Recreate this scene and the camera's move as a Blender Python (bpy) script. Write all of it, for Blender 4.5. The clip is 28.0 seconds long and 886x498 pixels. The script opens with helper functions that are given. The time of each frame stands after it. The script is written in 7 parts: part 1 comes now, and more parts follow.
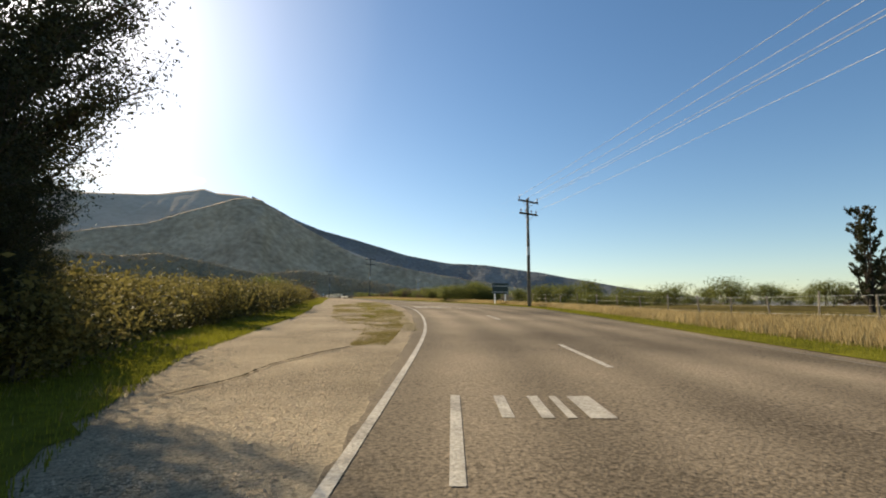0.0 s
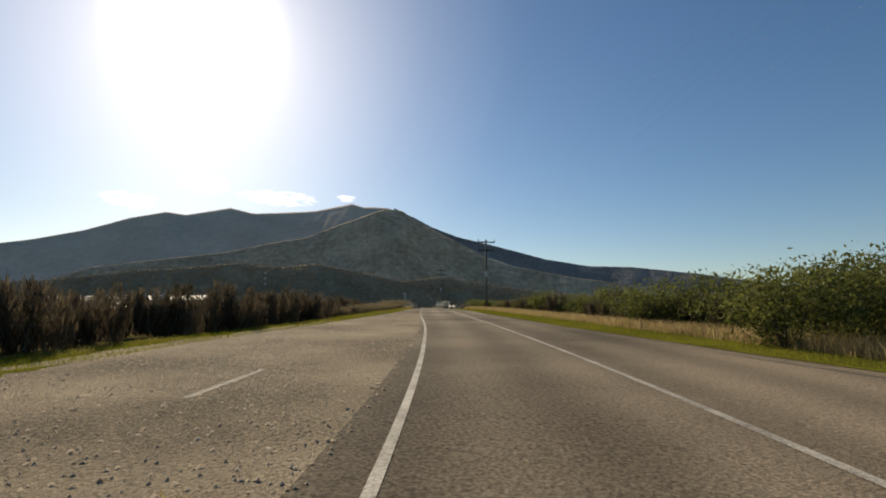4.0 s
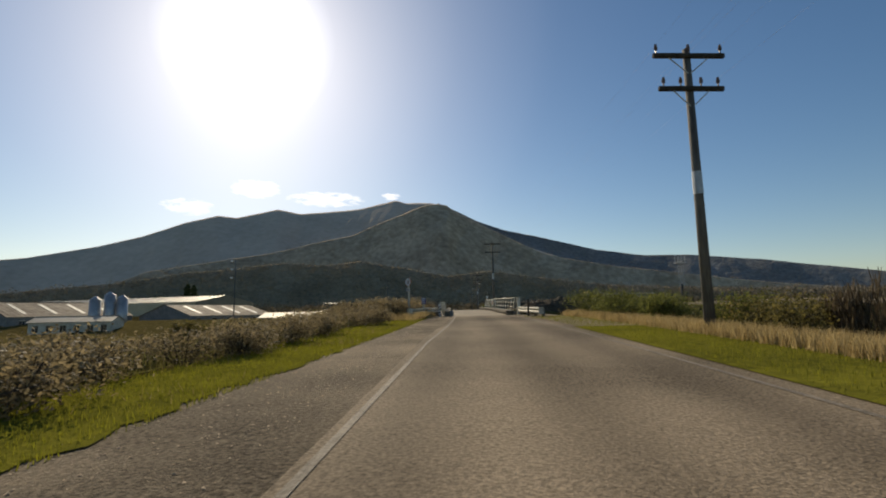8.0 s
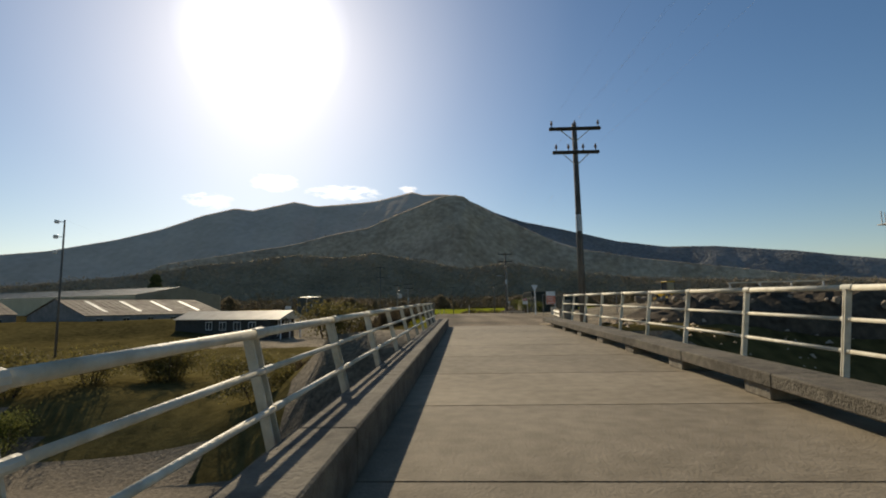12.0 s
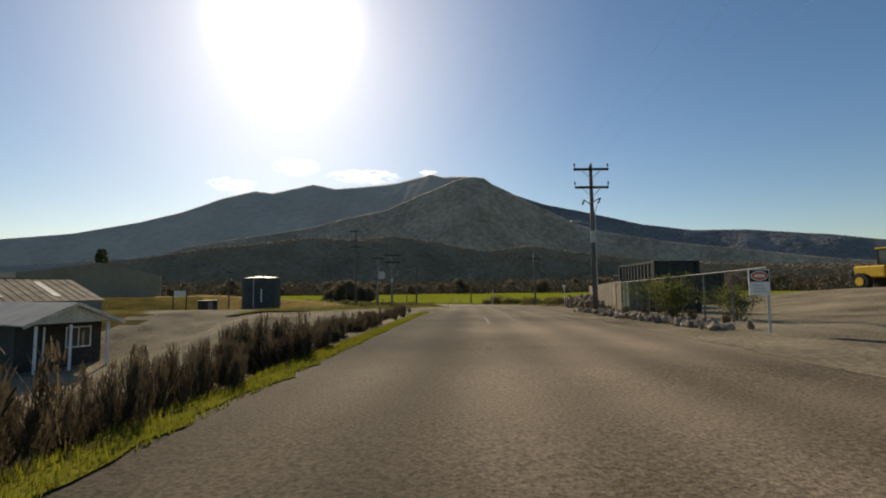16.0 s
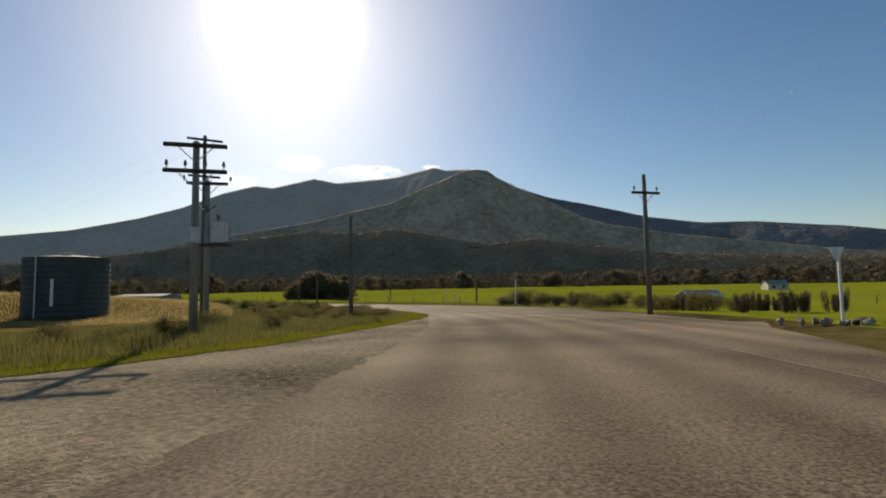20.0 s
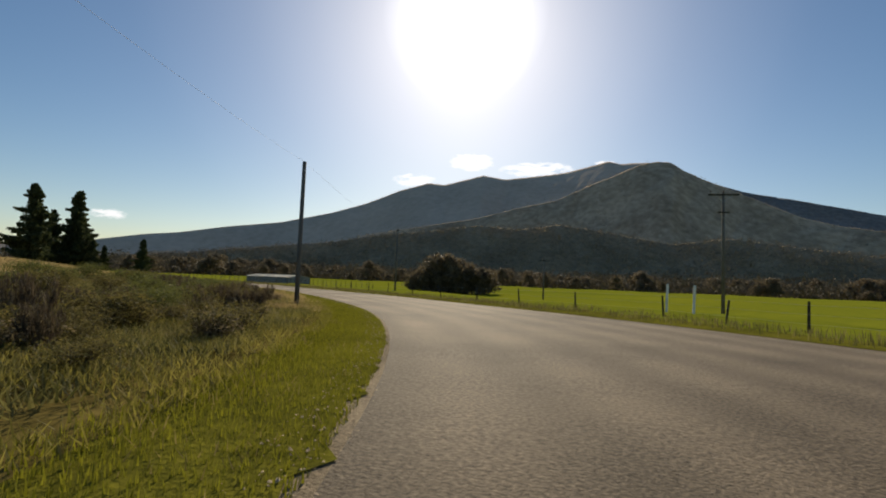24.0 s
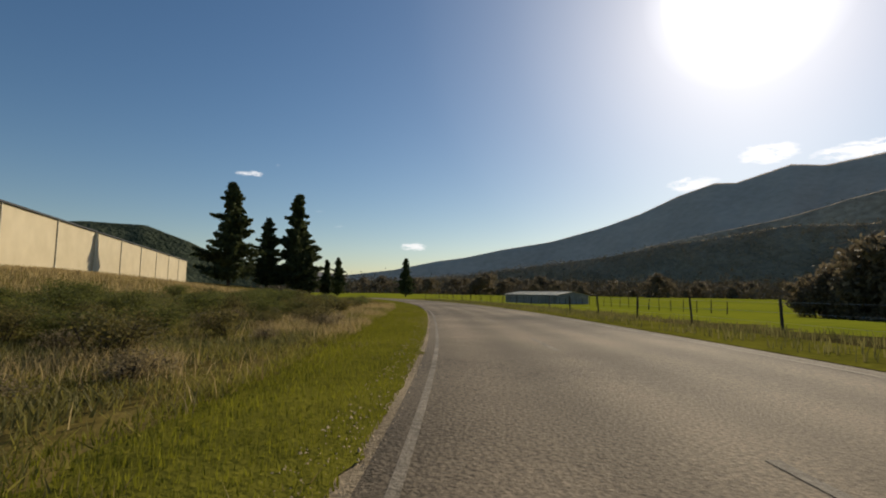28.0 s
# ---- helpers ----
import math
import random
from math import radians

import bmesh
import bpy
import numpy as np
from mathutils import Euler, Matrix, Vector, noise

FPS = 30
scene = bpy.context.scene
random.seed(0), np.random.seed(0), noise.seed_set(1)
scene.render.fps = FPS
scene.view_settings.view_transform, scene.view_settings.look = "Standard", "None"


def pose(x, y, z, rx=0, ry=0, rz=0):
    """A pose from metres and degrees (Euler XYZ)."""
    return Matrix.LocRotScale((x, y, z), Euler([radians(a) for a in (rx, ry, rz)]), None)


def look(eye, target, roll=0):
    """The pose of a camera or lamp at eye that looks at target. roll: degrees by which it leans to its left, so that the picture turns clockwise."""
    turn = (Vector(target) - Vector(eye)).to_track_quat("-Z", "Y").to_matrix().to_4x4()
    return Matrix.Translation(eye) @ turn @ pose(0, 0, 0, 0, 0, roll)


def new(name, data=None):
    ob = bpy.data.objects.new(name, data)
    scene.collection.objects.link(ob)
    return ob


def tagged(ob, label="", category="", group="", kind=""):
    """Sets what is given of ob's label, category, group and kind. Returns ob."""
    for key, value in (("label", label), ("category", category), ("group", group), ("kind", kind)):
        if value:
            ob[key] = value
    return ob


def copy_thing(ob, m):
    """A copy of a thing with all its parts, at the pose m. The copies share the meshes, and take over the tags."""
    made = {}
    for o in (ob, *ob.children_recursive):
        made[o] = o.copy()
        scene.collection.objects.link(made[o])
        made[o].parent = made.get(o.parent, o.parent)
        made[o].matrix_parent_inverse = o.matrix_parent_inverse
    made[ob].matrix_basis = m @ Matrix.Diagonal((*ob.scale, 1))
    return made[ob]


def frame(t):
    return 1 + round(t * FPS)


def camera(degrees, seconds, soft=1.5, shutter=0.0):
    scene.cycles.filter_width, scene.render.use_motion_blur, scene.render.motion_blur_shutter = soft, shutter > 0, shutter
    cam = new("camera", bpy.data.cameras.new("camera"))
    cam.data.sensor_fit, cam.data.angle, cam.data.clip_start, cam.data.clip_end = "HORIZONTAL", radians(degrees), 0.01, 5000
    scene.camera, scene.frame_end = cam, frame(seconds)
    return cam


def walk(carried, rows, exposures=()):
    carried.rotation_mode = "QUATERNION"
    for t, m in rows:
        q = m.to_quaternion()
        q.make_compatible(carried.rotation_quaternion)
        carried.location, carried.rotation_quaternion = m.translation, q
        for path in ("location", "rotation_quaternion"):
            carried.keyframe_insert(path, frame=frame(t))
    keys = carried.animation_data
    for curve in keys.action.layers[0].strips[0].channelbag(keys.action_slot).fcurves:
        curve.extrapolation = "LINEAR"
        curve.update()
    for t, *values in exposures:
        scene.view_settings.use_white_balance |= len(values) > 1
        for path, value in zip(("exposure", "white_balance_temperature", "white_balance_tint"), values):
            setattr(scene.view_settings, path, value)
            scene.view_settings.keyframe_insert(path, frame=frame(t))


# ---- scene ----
cam = camera(84.5, 28.0, soft=1.9)
PATH = [
    (0.0, (0.000, -0.000, 1.050), (7.471, 18.373, 3.619), 0.19),
    (0.5, (2.195, 4.949, 1.245), (9.107, 23.541, 3.804), 0.64),
    (1.0, (4.233, 9.948, 1.442), (10.511, 28.763, 4.009), 0.97),
    (1.5, (6.093, 14.945, 1.664), (11.758, 33.940, 4.328), 1.19),
    (2.0, (7.762, 20.032, 1.911), (12.686, 39.222, 4.647), 1.32),
    (2.5, (9.167, 24.835, 2.160), (13.400, 44.182, 4.948), 1.42),
    (3.0, (10.531, 30.162, 2.377), (13.960, 49.671, 5.142), 0.95),
    (3.5, (11.677, 35.633, 2.628), (14.443, 55.246, 5.394), 0.51),
    (4.0, (12.637, 41.189, 2.856), (14.681, 60.890, 5.630), 0.14),
    (4.5, (13.417, 46.788, 3.071), (14.833, 66.554, 5.777), -0.10),
    (5.0, (14.039, 52.386, 3.273), (14.973, 72.190, 5.904), -0.18),
    (5.5, (14.540, 57.950, 3.465), (15.122, 77.770, 6.077), -0.20),
    (6.0, (14.951, 63.440, 3.654), (15.297, 83.261, 6.307), -0.21),
    (6.5, (15.299, 68.804, 3.846), (15.501, 88.621, 6.537), -0.26),
    (7.0, (15.595, 73.975, 4.034), (15.712, 93.805, 6.631), -0.35),
    (7.5, (15.890, 78.872, 4.220), (16.013, 98.701, 6.829), -0.66),
    (8.0, (16.186, 83.702, 4.390), (16.373, 103.533, 6.976), -1.11),
    (8.5, (16.499, 88.522, 4.541), (16.699, 108.362, 7.059), -1.38),
    (9.0, (16.796, 93.358, 4.684), (16.917, 113.199, 7.200), -1.42),
    (9.5, (17.053, 98.237, 4.818), (17.008, 118.083, 7.295), -1.45),
    (10.0, (17.227, 103.249, 4.939), (16.881, 123.092, 7.414), -1.43),
    (10.5, (17.378, 108.246, 5.044), (16.922, 128.089, 7.505), -0.97),
    (11.0, (17.501, 113.130, 5.168), (17.011, 132.982, 7.547), -0.73),
    (11.5, (17.635, 117.982, 5.301), (17.117, 137.837, 7.649), -0.84),
    (12.0, (17.752, 122.962, 5.421), (17.223, 142.822, 7.721), -1.04),
    (12.5, (17.890, 127.817, 5.529), (17.333, 147.678, 7.823), -0.86),
    (13.0, (17.994, 132.793, 5.621), (17.349, 152.660, 7.832), -0.63),
    (13.5, (18.073, 137.840, 5.685), (17.316, 157.717, 7.770), -0.46),
    (14.0, (18.124, 142.926, 5.717), (17.248, 162.812, 7.664), -0.38),
    (14.5, (18.144, 148.022, 5.717), (17.150, 167.915, 7.532), -0.40),
    (15.0, (18.136, 153.099, 5.695), (17.013, 172.995, 7.400), -0.47),
    (15.5, (18.119, 158.156, 5.668), (16.900, 178.048, 7.358), -0.51),
    (16.0, (18.027, 163.407, 5.635), (16.663, 183.291, 7.294), -0.68),
    (16.5, (17.964, 168.507, 5.589), (16.511, 188.386, 7.244), -0.92),
    (17.0, (17.825, 173.843, 5.519), (16.293, 193.717, 7.146), -0.91),
    (17.5, (17.721, 178.971, 5.459), (16.178, 198.846, 7.073), -0.70),
    (18.0, (17.610, 184.168, 5.398), (16.088, 204.044, 7.021), -0.34),
    (18.5, (17.512, 189.303, 5.334), (16.000, 209.180, 6.956), -0.30),
    (19.0, (17.414, 194.631, 5.256), (15.909, 214.508, 6.883), -0.41),
    (19.5, (17.334, 199.855, 5.171), (15.808, 219.734, 6.748), -0.65),
    (20.0, (17.260, 205.323, 5.071), (15.748, 225.213, 6.529), -1.05),
    (20.5, (17.123, 210.501, 4.965), (15.493, 230.389, 6.308), -1.35),
    (21.0, (16.947, 215.824, 4.819), (15.111, 235.697, 6.123), -1.53),
    (21.5, (16.680, 221.194, 4.673), (14.405, 241.025, 5.924), -1.70),
    (22.0, (16.256, 226.524, 4.515), (13.241, 246.263, 5.650), -1.80),
    (22.5, (15.608, 231.731, 4.340), (11.569, 251.294, 5.331), -1.60),
    (23.0, (14.696, 236.736, 4.175), (9.454, 256.012, 5.162), -0.70),
    (23.5, (13.463, 241.600, 3.989), (6.900, 260.457, 5.143), 0.93),
    (24.0, (11.836, 246.514, 3.824), (3.775, 264.772, 5.121), 2.25),
    (24.5, (9.712, 251.433, 3.725), (0.061, 268.868, 5.422), 1.92),
    (25.0, (7.008, 256.308, 3.665), (-4.298, 272.720, 5.349), 1.79),
    (25.5, (3.764, 261.059, 3.589), (-9.028, 276.324, 5.419), 1.80),
    (26.0, (0.028, 265.625, 3.518), (-13.968, 279.796, 5.331), 1.99),
    (26.5, (-4.128, 269.973, 3.466), (-19.058, 283.161, 5.250), 1.94),
    (27.0, (-8.397, 273.959, 3.417), (-24.034, 286.293, 5.253), 1.75),
    (27.5, (-12.906, 277.771, 3.382), (-28.980, 289.536, 5.181), 1.38),
    (28.0, (-17.478, 281.457, 3.346), (-33.800, 292.882, 5.099), 0.81),
]
walk(cam, [(t, look(eye, target, roll)) for t, eye, target, roll in PATH],
     exposures=[(0.0, 0.7, 7000, 10), (1.0, 0.5, 6900, 10), (3.0, 0.12, 6750, 10), (8.0, -0.1, 6750, 10), (20.0, -0.08, 6750, 10), (28.0, -0.25, 6700, 10)])

# ---- world and sun ----
SUN_AZ, SUN_EL = 22.2, 29.0          # degrees left of +y, and above the horizon
sun_dir = Vector((-math.sin(radians(SUN_AZ)) * math.cos(radians(SUN_EL)),
                  math.cos(radians(SUN_AZ)) * math.cos(radians(SUN_EL)), math.sin(radians(SUN_EL))))
world = bpy.data.worlds.new("sky")
scene.world = world
world.use_nodes = True
wn, wl = world.node_tree.nodes, world.node_tree.links
wn.clear()
sky = wn.new("ShaderNodeTexSky")
sky.sky_type, sky.sun_disc = "NISHITA", False
sky.sun_elevation, sky.sun_rotation = radians(SUN_EL), radians(-SUN_AZ)
sky.altitude, sky.air_density, sky.dust_density, sky.ozone_density = 20, 1.0, 0.44, 1.6
bg = wn.new("ShaderNodeBackground")
bg.inputs["Strength"].default_value = 0.088
hs = wn.new("ShaderNodeHueSaturation")
hs.inputs["Saturation"].default_value = 1.22
wl.new(sky.outputs[0], hs.inputs["Color"])
wl.new(hs.outputs[0], bg.inputs["Color"])
# glow painted round the sun, for the overexposed disc, added to the sky
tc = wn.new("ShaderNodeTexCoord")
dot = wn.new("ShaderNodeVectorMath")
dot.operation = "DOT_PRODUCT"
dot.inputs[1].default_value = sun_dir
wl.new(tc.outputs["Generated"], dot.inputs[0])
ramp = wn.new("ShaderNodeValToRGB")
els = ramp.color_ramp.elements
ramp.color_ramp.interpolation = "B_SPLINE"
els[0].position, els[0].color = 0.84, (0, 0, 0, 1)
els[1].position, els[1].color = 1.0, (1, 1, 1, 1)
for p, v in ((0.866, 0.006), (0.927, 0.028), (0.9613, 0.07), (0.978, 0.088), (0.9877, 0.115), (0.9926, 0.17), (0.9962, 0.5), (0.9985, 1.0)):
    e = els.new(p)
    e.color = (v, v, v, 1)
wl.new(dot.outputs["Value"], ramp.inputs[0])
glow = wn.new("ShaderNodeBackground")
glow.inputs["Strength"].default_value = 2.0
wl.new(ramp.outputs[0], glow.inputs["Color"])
add = wn.new("ShaderNodeAddShader")


def world_math(op, a, b=None, c=None):
    nd = wn.new("ShaderNodeMath")
    nd.operation = op
    for i, v in enumerate((a, b, c)):
        if v is None:
            continue
        if isinstance(v, (int, float)):
            nd.inputs[i].default_value = v
        else:
            wl.new(v, nd.inputs[i])
    return nd.outputs[0]


# a few small white clouds, low over the ridge
wsep = wn.new("ShaderNodeSeparateXYZ")
wl.new(tc.outputs["Generated"], wsep.inputs[0])
azim = world_math("DEGREES", world_math("ARCTAN2", world_math("MULTIPLY", wsep.outputs[0], -1.0), wsep.outputs[1]))
elev = world_math("DEGREES", world_math("ARCSINE", wsep.outputs[2]))
cxyz = wn.new("ShaderNodeCombineXYZ")
wl.new(world_math("MULTIPLY", azim, 0.32), cxyz.inputs[0])
wl.new(world_math("MULTIPLY", elev, 1.0), cxyz.inputs[1])
cn = wn.new("ShaderNodeTexNoise")
cn.inputs["Scale"].default_value, cn.inputs["Detail"].default_value, cn.inputs["Roughness"].default_value = 1.9, 8, 0.68
wl.new(cxyz.outputs[0], cn.inputs["Vector"])
clouds = None
for az_c, el_c, az_w, el_w, top in ((13.0, 13.1, 4.0, 0.8, 1.0), (20.8, 13.9, 2.6, 1.0, 0.95), (27.5, 11.5, 2.4, 0.9, 0.85), (5.6, 13.6, 1.2, 0.4, 0.9), (58.5, 5.2, 1.5, 0.5, 0.9), (67.0, 7.4, 1.2, 0.5, 0.4), (77.0, 12.6, 1.6, 0.4, 0.7), (74.0, 13.6, 0.7, 0.4, 0.4), (69.5, 9.0, 0.8, 0.3, 0.5)):
    da = world_math("DIVIDE", world_math("SUBTRACT", azim, az_c), az_w)
    de = world_math("DIVIDE", world_math("SUBTRACT", elev, el_c), el_w)
    rr = world_math("ADD", world_math("MULTIPLY", da, da), world_math("MULTIPLY", de, de))
    blob = world_math("MULTIPLY", world_math("MAXIMUM", world_math("SUBTRACT", 1.0, world_math("MULTIPLY", rr, 0.5)), 0.0), top)
    clouds = blob if clouds is None else world_math("MAXIMUM", clouds, blob)
cmr = wn.new("ShaderNodeMapRange")
cmr.inputs["From Min"].default_value, cmr.inputs["From Max"].default_value = 0.36, 0.8
wl.new(world_math("MULTIPLY", clouds, world_math("MULTIPLY_ADD", cn.outputs[0], 3.4, -0.8)), cmr.inputs["Value"])
cloud = wn.new("ShaderNodeBackground")
cloud.inputs["Color"].default_value = (0.95, 0.95, 0.97, 1)
cloud.inputs["Strength"].default_value = 1.3
cmix = wn.new("ShaderNodeMixShader")
wl.new(world_math("MULTIPLY", cmr.outputs[0], 0.85), cmix.inputs[0])
wl.new(bg.outputs[0], cmix.inputs[1])
wl.new(cloud.outputs[0], cmix.inputs[2])
wl.new(cmix.outputs[0], add.inputs[0])
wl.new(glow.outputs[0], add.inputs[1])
wout = wn.new("ShaderNodeOutputWorld")
wl.new(add.outputs[0], wout.inputs[0])

lamp = bpy.data.lights.new("sun", "SUN")
lamp.energy, lamp.angle, lamp.color = 4.8, radians(0.6), (1.0, 0.87, 0.66)
sun = new("sun", lamp)
sun.matrix_world = look((0, 0, 0), -sun_dir)


# ---- materials ----
def mat(name, dark, light, scale=2.0, rough=0.9, bump=0.0, bump_scale=None, patch=0.12, metal=0.0, spec=0.3, vary=0.0, stretch=None, detail=6.0, bump_dist=0.05):
    """Two scales of colour noise in world metres, with fine relief; vary: random tint from piece to piece."""
    m = bpy.data.materials.new(name)
    m.use_nodes = True
    n, l = m.node_tree.nodes, m.node_tree.links
    b = n["Principled BSDF"]
    b.inputs["Roughness"].default_value, b.inputs["Metallic"].default_value = rough, metal
    b.inputs["Specular IOR Level"].default_value = spec
    geo = n.new("ShaderNodeNewGeometry")
    src = geo.outputs["Position"]
    if stretch:
        mp = n.new("ShaderNodeMapping")
        mp.inputs["Scale"].default_value = stretch
        l.new(src, mp.inputs["Vector"])
        src = mp.outputs[0]
    fine, big = n.new("ShaderNodeTexNoise"), n.new("ShaderNodeTexNoise")
    fine.inputs["Scale"].default_value, fine.inputs["Detail"].default_value = scale, detail
    big.inputs["Scale"].default_value, big.inputs["Detail"].default_value = patch, 4
    l.new(src, fine.inputs["Vector"])
    l.new(src, big.inputs["Vector"])
    mix = n.new("ShaderNodeMath")
    mix.operation = "MULTIPLY_ADD"
    mix.inputs[1].default_value, = (0.6,)
    l.new(big.outputs[0], mix.inputs[0])
    half = n.new("ShaderNodeMath")
    half.operation = "MULTIPLY"
    half.inputs[1].default_value = 0.6
    l.new(fine.outputs[0], half.inputs[0])
    l.new(half.outputs[0], mix.inputs[2])
    r = n.new("ShaderNodeValToRGB")
    r.color_ramp.elements[0].position, r.color_ramp.elements[0].color = 0.38, (*dark, 1)
    r.color_ramp.elements[1].position, r.color_ramp.elements[1].color = 0.80, (*light, 1)
    l.new(mix.outputs[0], r.inputs[0])
    col = r.outputs[0]
    if vary:
        oi = n.new("ShaderNodeObjectInfo")
        mr = n.new("ShaderNodeMapRange")
        mr.inputs["To Min"].default_value, mr.inputs["To Max"].default_value = 1 - vary, 1 + vary
        l.new(oi.outputs["Random"], mr.inputs["Value"])
        vm = n.new("ShaderNodeVectorMath")
        vm.operation = "SCALE"
        l.new(col, vm.inputs[0])
        l.new(mr.outputs[0], vm.inputs["Scale"])
        col = vm.outputs[0]
    l.new(col, b.inputs["Base Color"])
    if bump:
        bn, bt = n.new("ShaderNodeBump"), n.new("ShaderNodeTexNoise")
        bt.inputs["Scale"].default_value, bt.inputs["Detail"].default_value = bump_scale or scale * 2, 5
        l.new(src, bt.inputs["Vector"])
        bn.inputs["Strength"].default_value, bn.inputs["Distance"].default_value = bump, bump_dist
        l.new(bt.outputs[0], bn.inputs["Height"])
        l.new(bn.outputs[0], b.inputs["Normal"])
    return m


def leaf_mat(name, dark, light, through_amount=0.45, scale=1.5, rough=0.7):
    """Foliage: diffuse and translucent, tinted piece by piece."""
    m = bpy.data.materials.new(name)
    m.use_nodes = True
    n, l = m.node_tree.nodes, m.node_tree.links
    n.clear()
    geo = n.new("ShaderNodeNewGeometry")
    noi = n.new("ShaderNodeTexNoise")
    noi.inputs["Scale"].default_value = scale
    l.new(geo.outputs["Position"], noi.inputs["Vector"])
    ad = n.new("ShaderNodeMath")
    ad.operation = "MULTIPLY_ADD"
    ad.inputs[1].default_value = 0.55
    l.new(geo.outputs["Random Per Island"], ad.inputs[0])
    hf = n.new("ShaderNodeMath")
    hf.operation = "MULTIPLY"
    hf.inputs[1].default_value = 0.6
    l.new(noi.outputs[0], hf.inputs[0])
    l.new(hf.outputs[0], ad.inputs[2])
    r = n.new("ShaderNodeValToRGB")
    r.color_ramp.elements[0].position, r.color_ramp.elements[0].color = 0.2, (*dark, 1)
    r.color_ramp.elements[1].position, r.color_ramp.elements[1].color = 0.85, (*light, 1)
    l.new(ad.outputs[0], r.inputs[0])
    d, t, s, o = (n.new("ShaderNodeBsdfPrincipled"), n.new("ShaderNodeBsdfTranslucent"), n.new("ShaderNodeMixShader"), n.new("ShaderNodeOutputMaterial"))
    d.inputs["Roughness"].default_value = rough
    d.inputs["Specular IOR Level"].default_value = 0.25
    l.new(r.outputs[0], d.inputs["Base Color"])
    l.new(r.outputs[0], t.inputs["Color"])
    s.inputs[0].default_value = through_amount
    l.new(d.outputs[0], s.inputs[1])
    l.new(t.outputs[0], s.inputs[2])
    l.new(s.outputs[0], o.inputs[0])
    return m


ASPHALT = mat("chip_seal", (0.022, 0.017, 0.011), (0.34, 0.268, 0.182), 30, 0.92, 0.45, 42, 0.16, spec=0.08, detail=8.0, bump_dist=0.03)
LASTSEAL = mat("smooth_chip_seal", (0.020, 0.0155, 0.010), (0.295, 0.232, 0.158), 26, 0.8, 0.6, 34, 0.16, spec=0.12, detail=8.0, bump_dist=0.03)
GRAVEL = mat("gravel", (0.08, 0.062, 0.04), (0.56, 0.45, 0.30), 34, 0.95, 0.7, 70, 0.35, spec=0.05)
SHINGLE = mat("road_shingle", (0.04, 0.032, 0.022), (0.36, 0.29, 0.20), 26, 0.95, 0.8, 50, 0.4, spec=0.05, detail=8.0)
DIRT = mat("yard_dirt", (0.036, 0.03, 0.019), (0.38, 0.315, 0.215), 11, 0.95, 0.9, 30, 0.3, spec=0.03, detail=8.0)
SOIL = mat("rough_ground", (0.04, 0.034, 0.014), (0.15, 0.12, 0.045), 1.6, 0.95, 0.6, 6, 0.15, spec=0.0)
BANKTURF = mat("bank_turf", (0.06, 0.05, 0.014), (0.20, 0.155, 0.05), 2.5, 1.0, 0.6, 9, 0.3, spec=0.0)
PASTURE = mat("pasture", (0.13, 0.16, 0.018), (0.25, 0.255, 0.022), 0.8, 1.0, 0.3, 8, 0.02, spec=0.0)
VERGE = mat("verge_turf", (0.075, 0.075, 0.014), (0.20, 0.185, 0.025), 5, 1.0, 0.6, 20, 0.5, spec=0.0)
BEDROCK = mat("rail_ballast", (0.06, 0.046, 0.028), (0.27, 0.21, 0.135), 7, 0.95, 0.8, 8, 0.2)
# haze is put into the base colour of the back range and the mountain
HAZEHILL = mat("haze_tinted_slope", (0.44, 0.37, 0.29), (0.60, 0.51, 0.41), 0.03, 1.0, 0.35, 0.04, 0.004, spec=0.0, detail=8.0, bump_dist=8.0)
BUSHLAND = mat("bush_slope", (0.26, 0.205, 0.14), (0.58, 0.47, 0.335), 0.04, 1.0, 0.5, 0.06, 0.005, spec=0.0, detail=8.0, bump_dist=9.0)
# foothill bush, its colour lifted to carry the same haze
FOOTBUSH = mat("hazed_foot_slope", (0.20, 0.16, 0.105), (0.42, 0.34, 0.23), 0.09, 1.0, 1.0, 0.12, 0.012, spec=0.0, detail=8.0, bump_dist=10.0)
NEARWOOD = mat("near_wooded_slope", (0.03, 0.04, 0.028), (0.10, 0.115, 0.075), 0.12, 1.0, 1.0, 0.15, 0.02, spec=0.0, detail=8.0, bump_dist=6.0)
# distant ridge greyed in its base colour, as haze would
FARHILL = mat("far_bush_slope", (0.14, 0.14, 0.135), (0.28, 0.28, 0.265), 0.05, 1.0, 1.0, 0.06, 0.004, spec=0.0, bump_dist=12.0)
PAINT = mat("road_paint", (0.16, 0.135, 0.10), (0.56, 0.505, 0.405), 30, 0.7, 0.3, 40, 2.0)
FADED = mat("faded_road_paint", (0.08, 0.065, 0.044), (0.27, 0.225, 0.165), 14, 0.8, 0.4, 40, 1.2)
CONCRETE = mat("deck_concrete", (0.155, 0.125, 0.08), (0.29, 0.24, 0.165), 6, 0.85, 0.25, 40, 0.6, vary=0.10)
# darker concrete for the kerbs
KERBCONC = mat("kerb_concrete", (0.05, 0.042, 0.03), (0.17, 0.145, 0.105), 9, 0.9, 0.4, 40, 1.2)
OLDCONC = mat("weathered_concrete", (0.10, 0.085, 0.062), (0.30, 0.26, 0.195), 7, 0.9, 0.4, 30, 1.2)
WHITEPAINT = mat("weathered_white_paint", (0.36, 0.32, 0.23), (0.72, 0.67, 0.54), 9, 0.6, 0.2, 30, 1.5)
POLEWOOD = mat("weathered_pole", (0.06, 0.055, 0.048), (0.22, 0.20, 0.17), 6, 0.85, 0.4, 20, 1.0, stretch=(3, 3, 0.35))
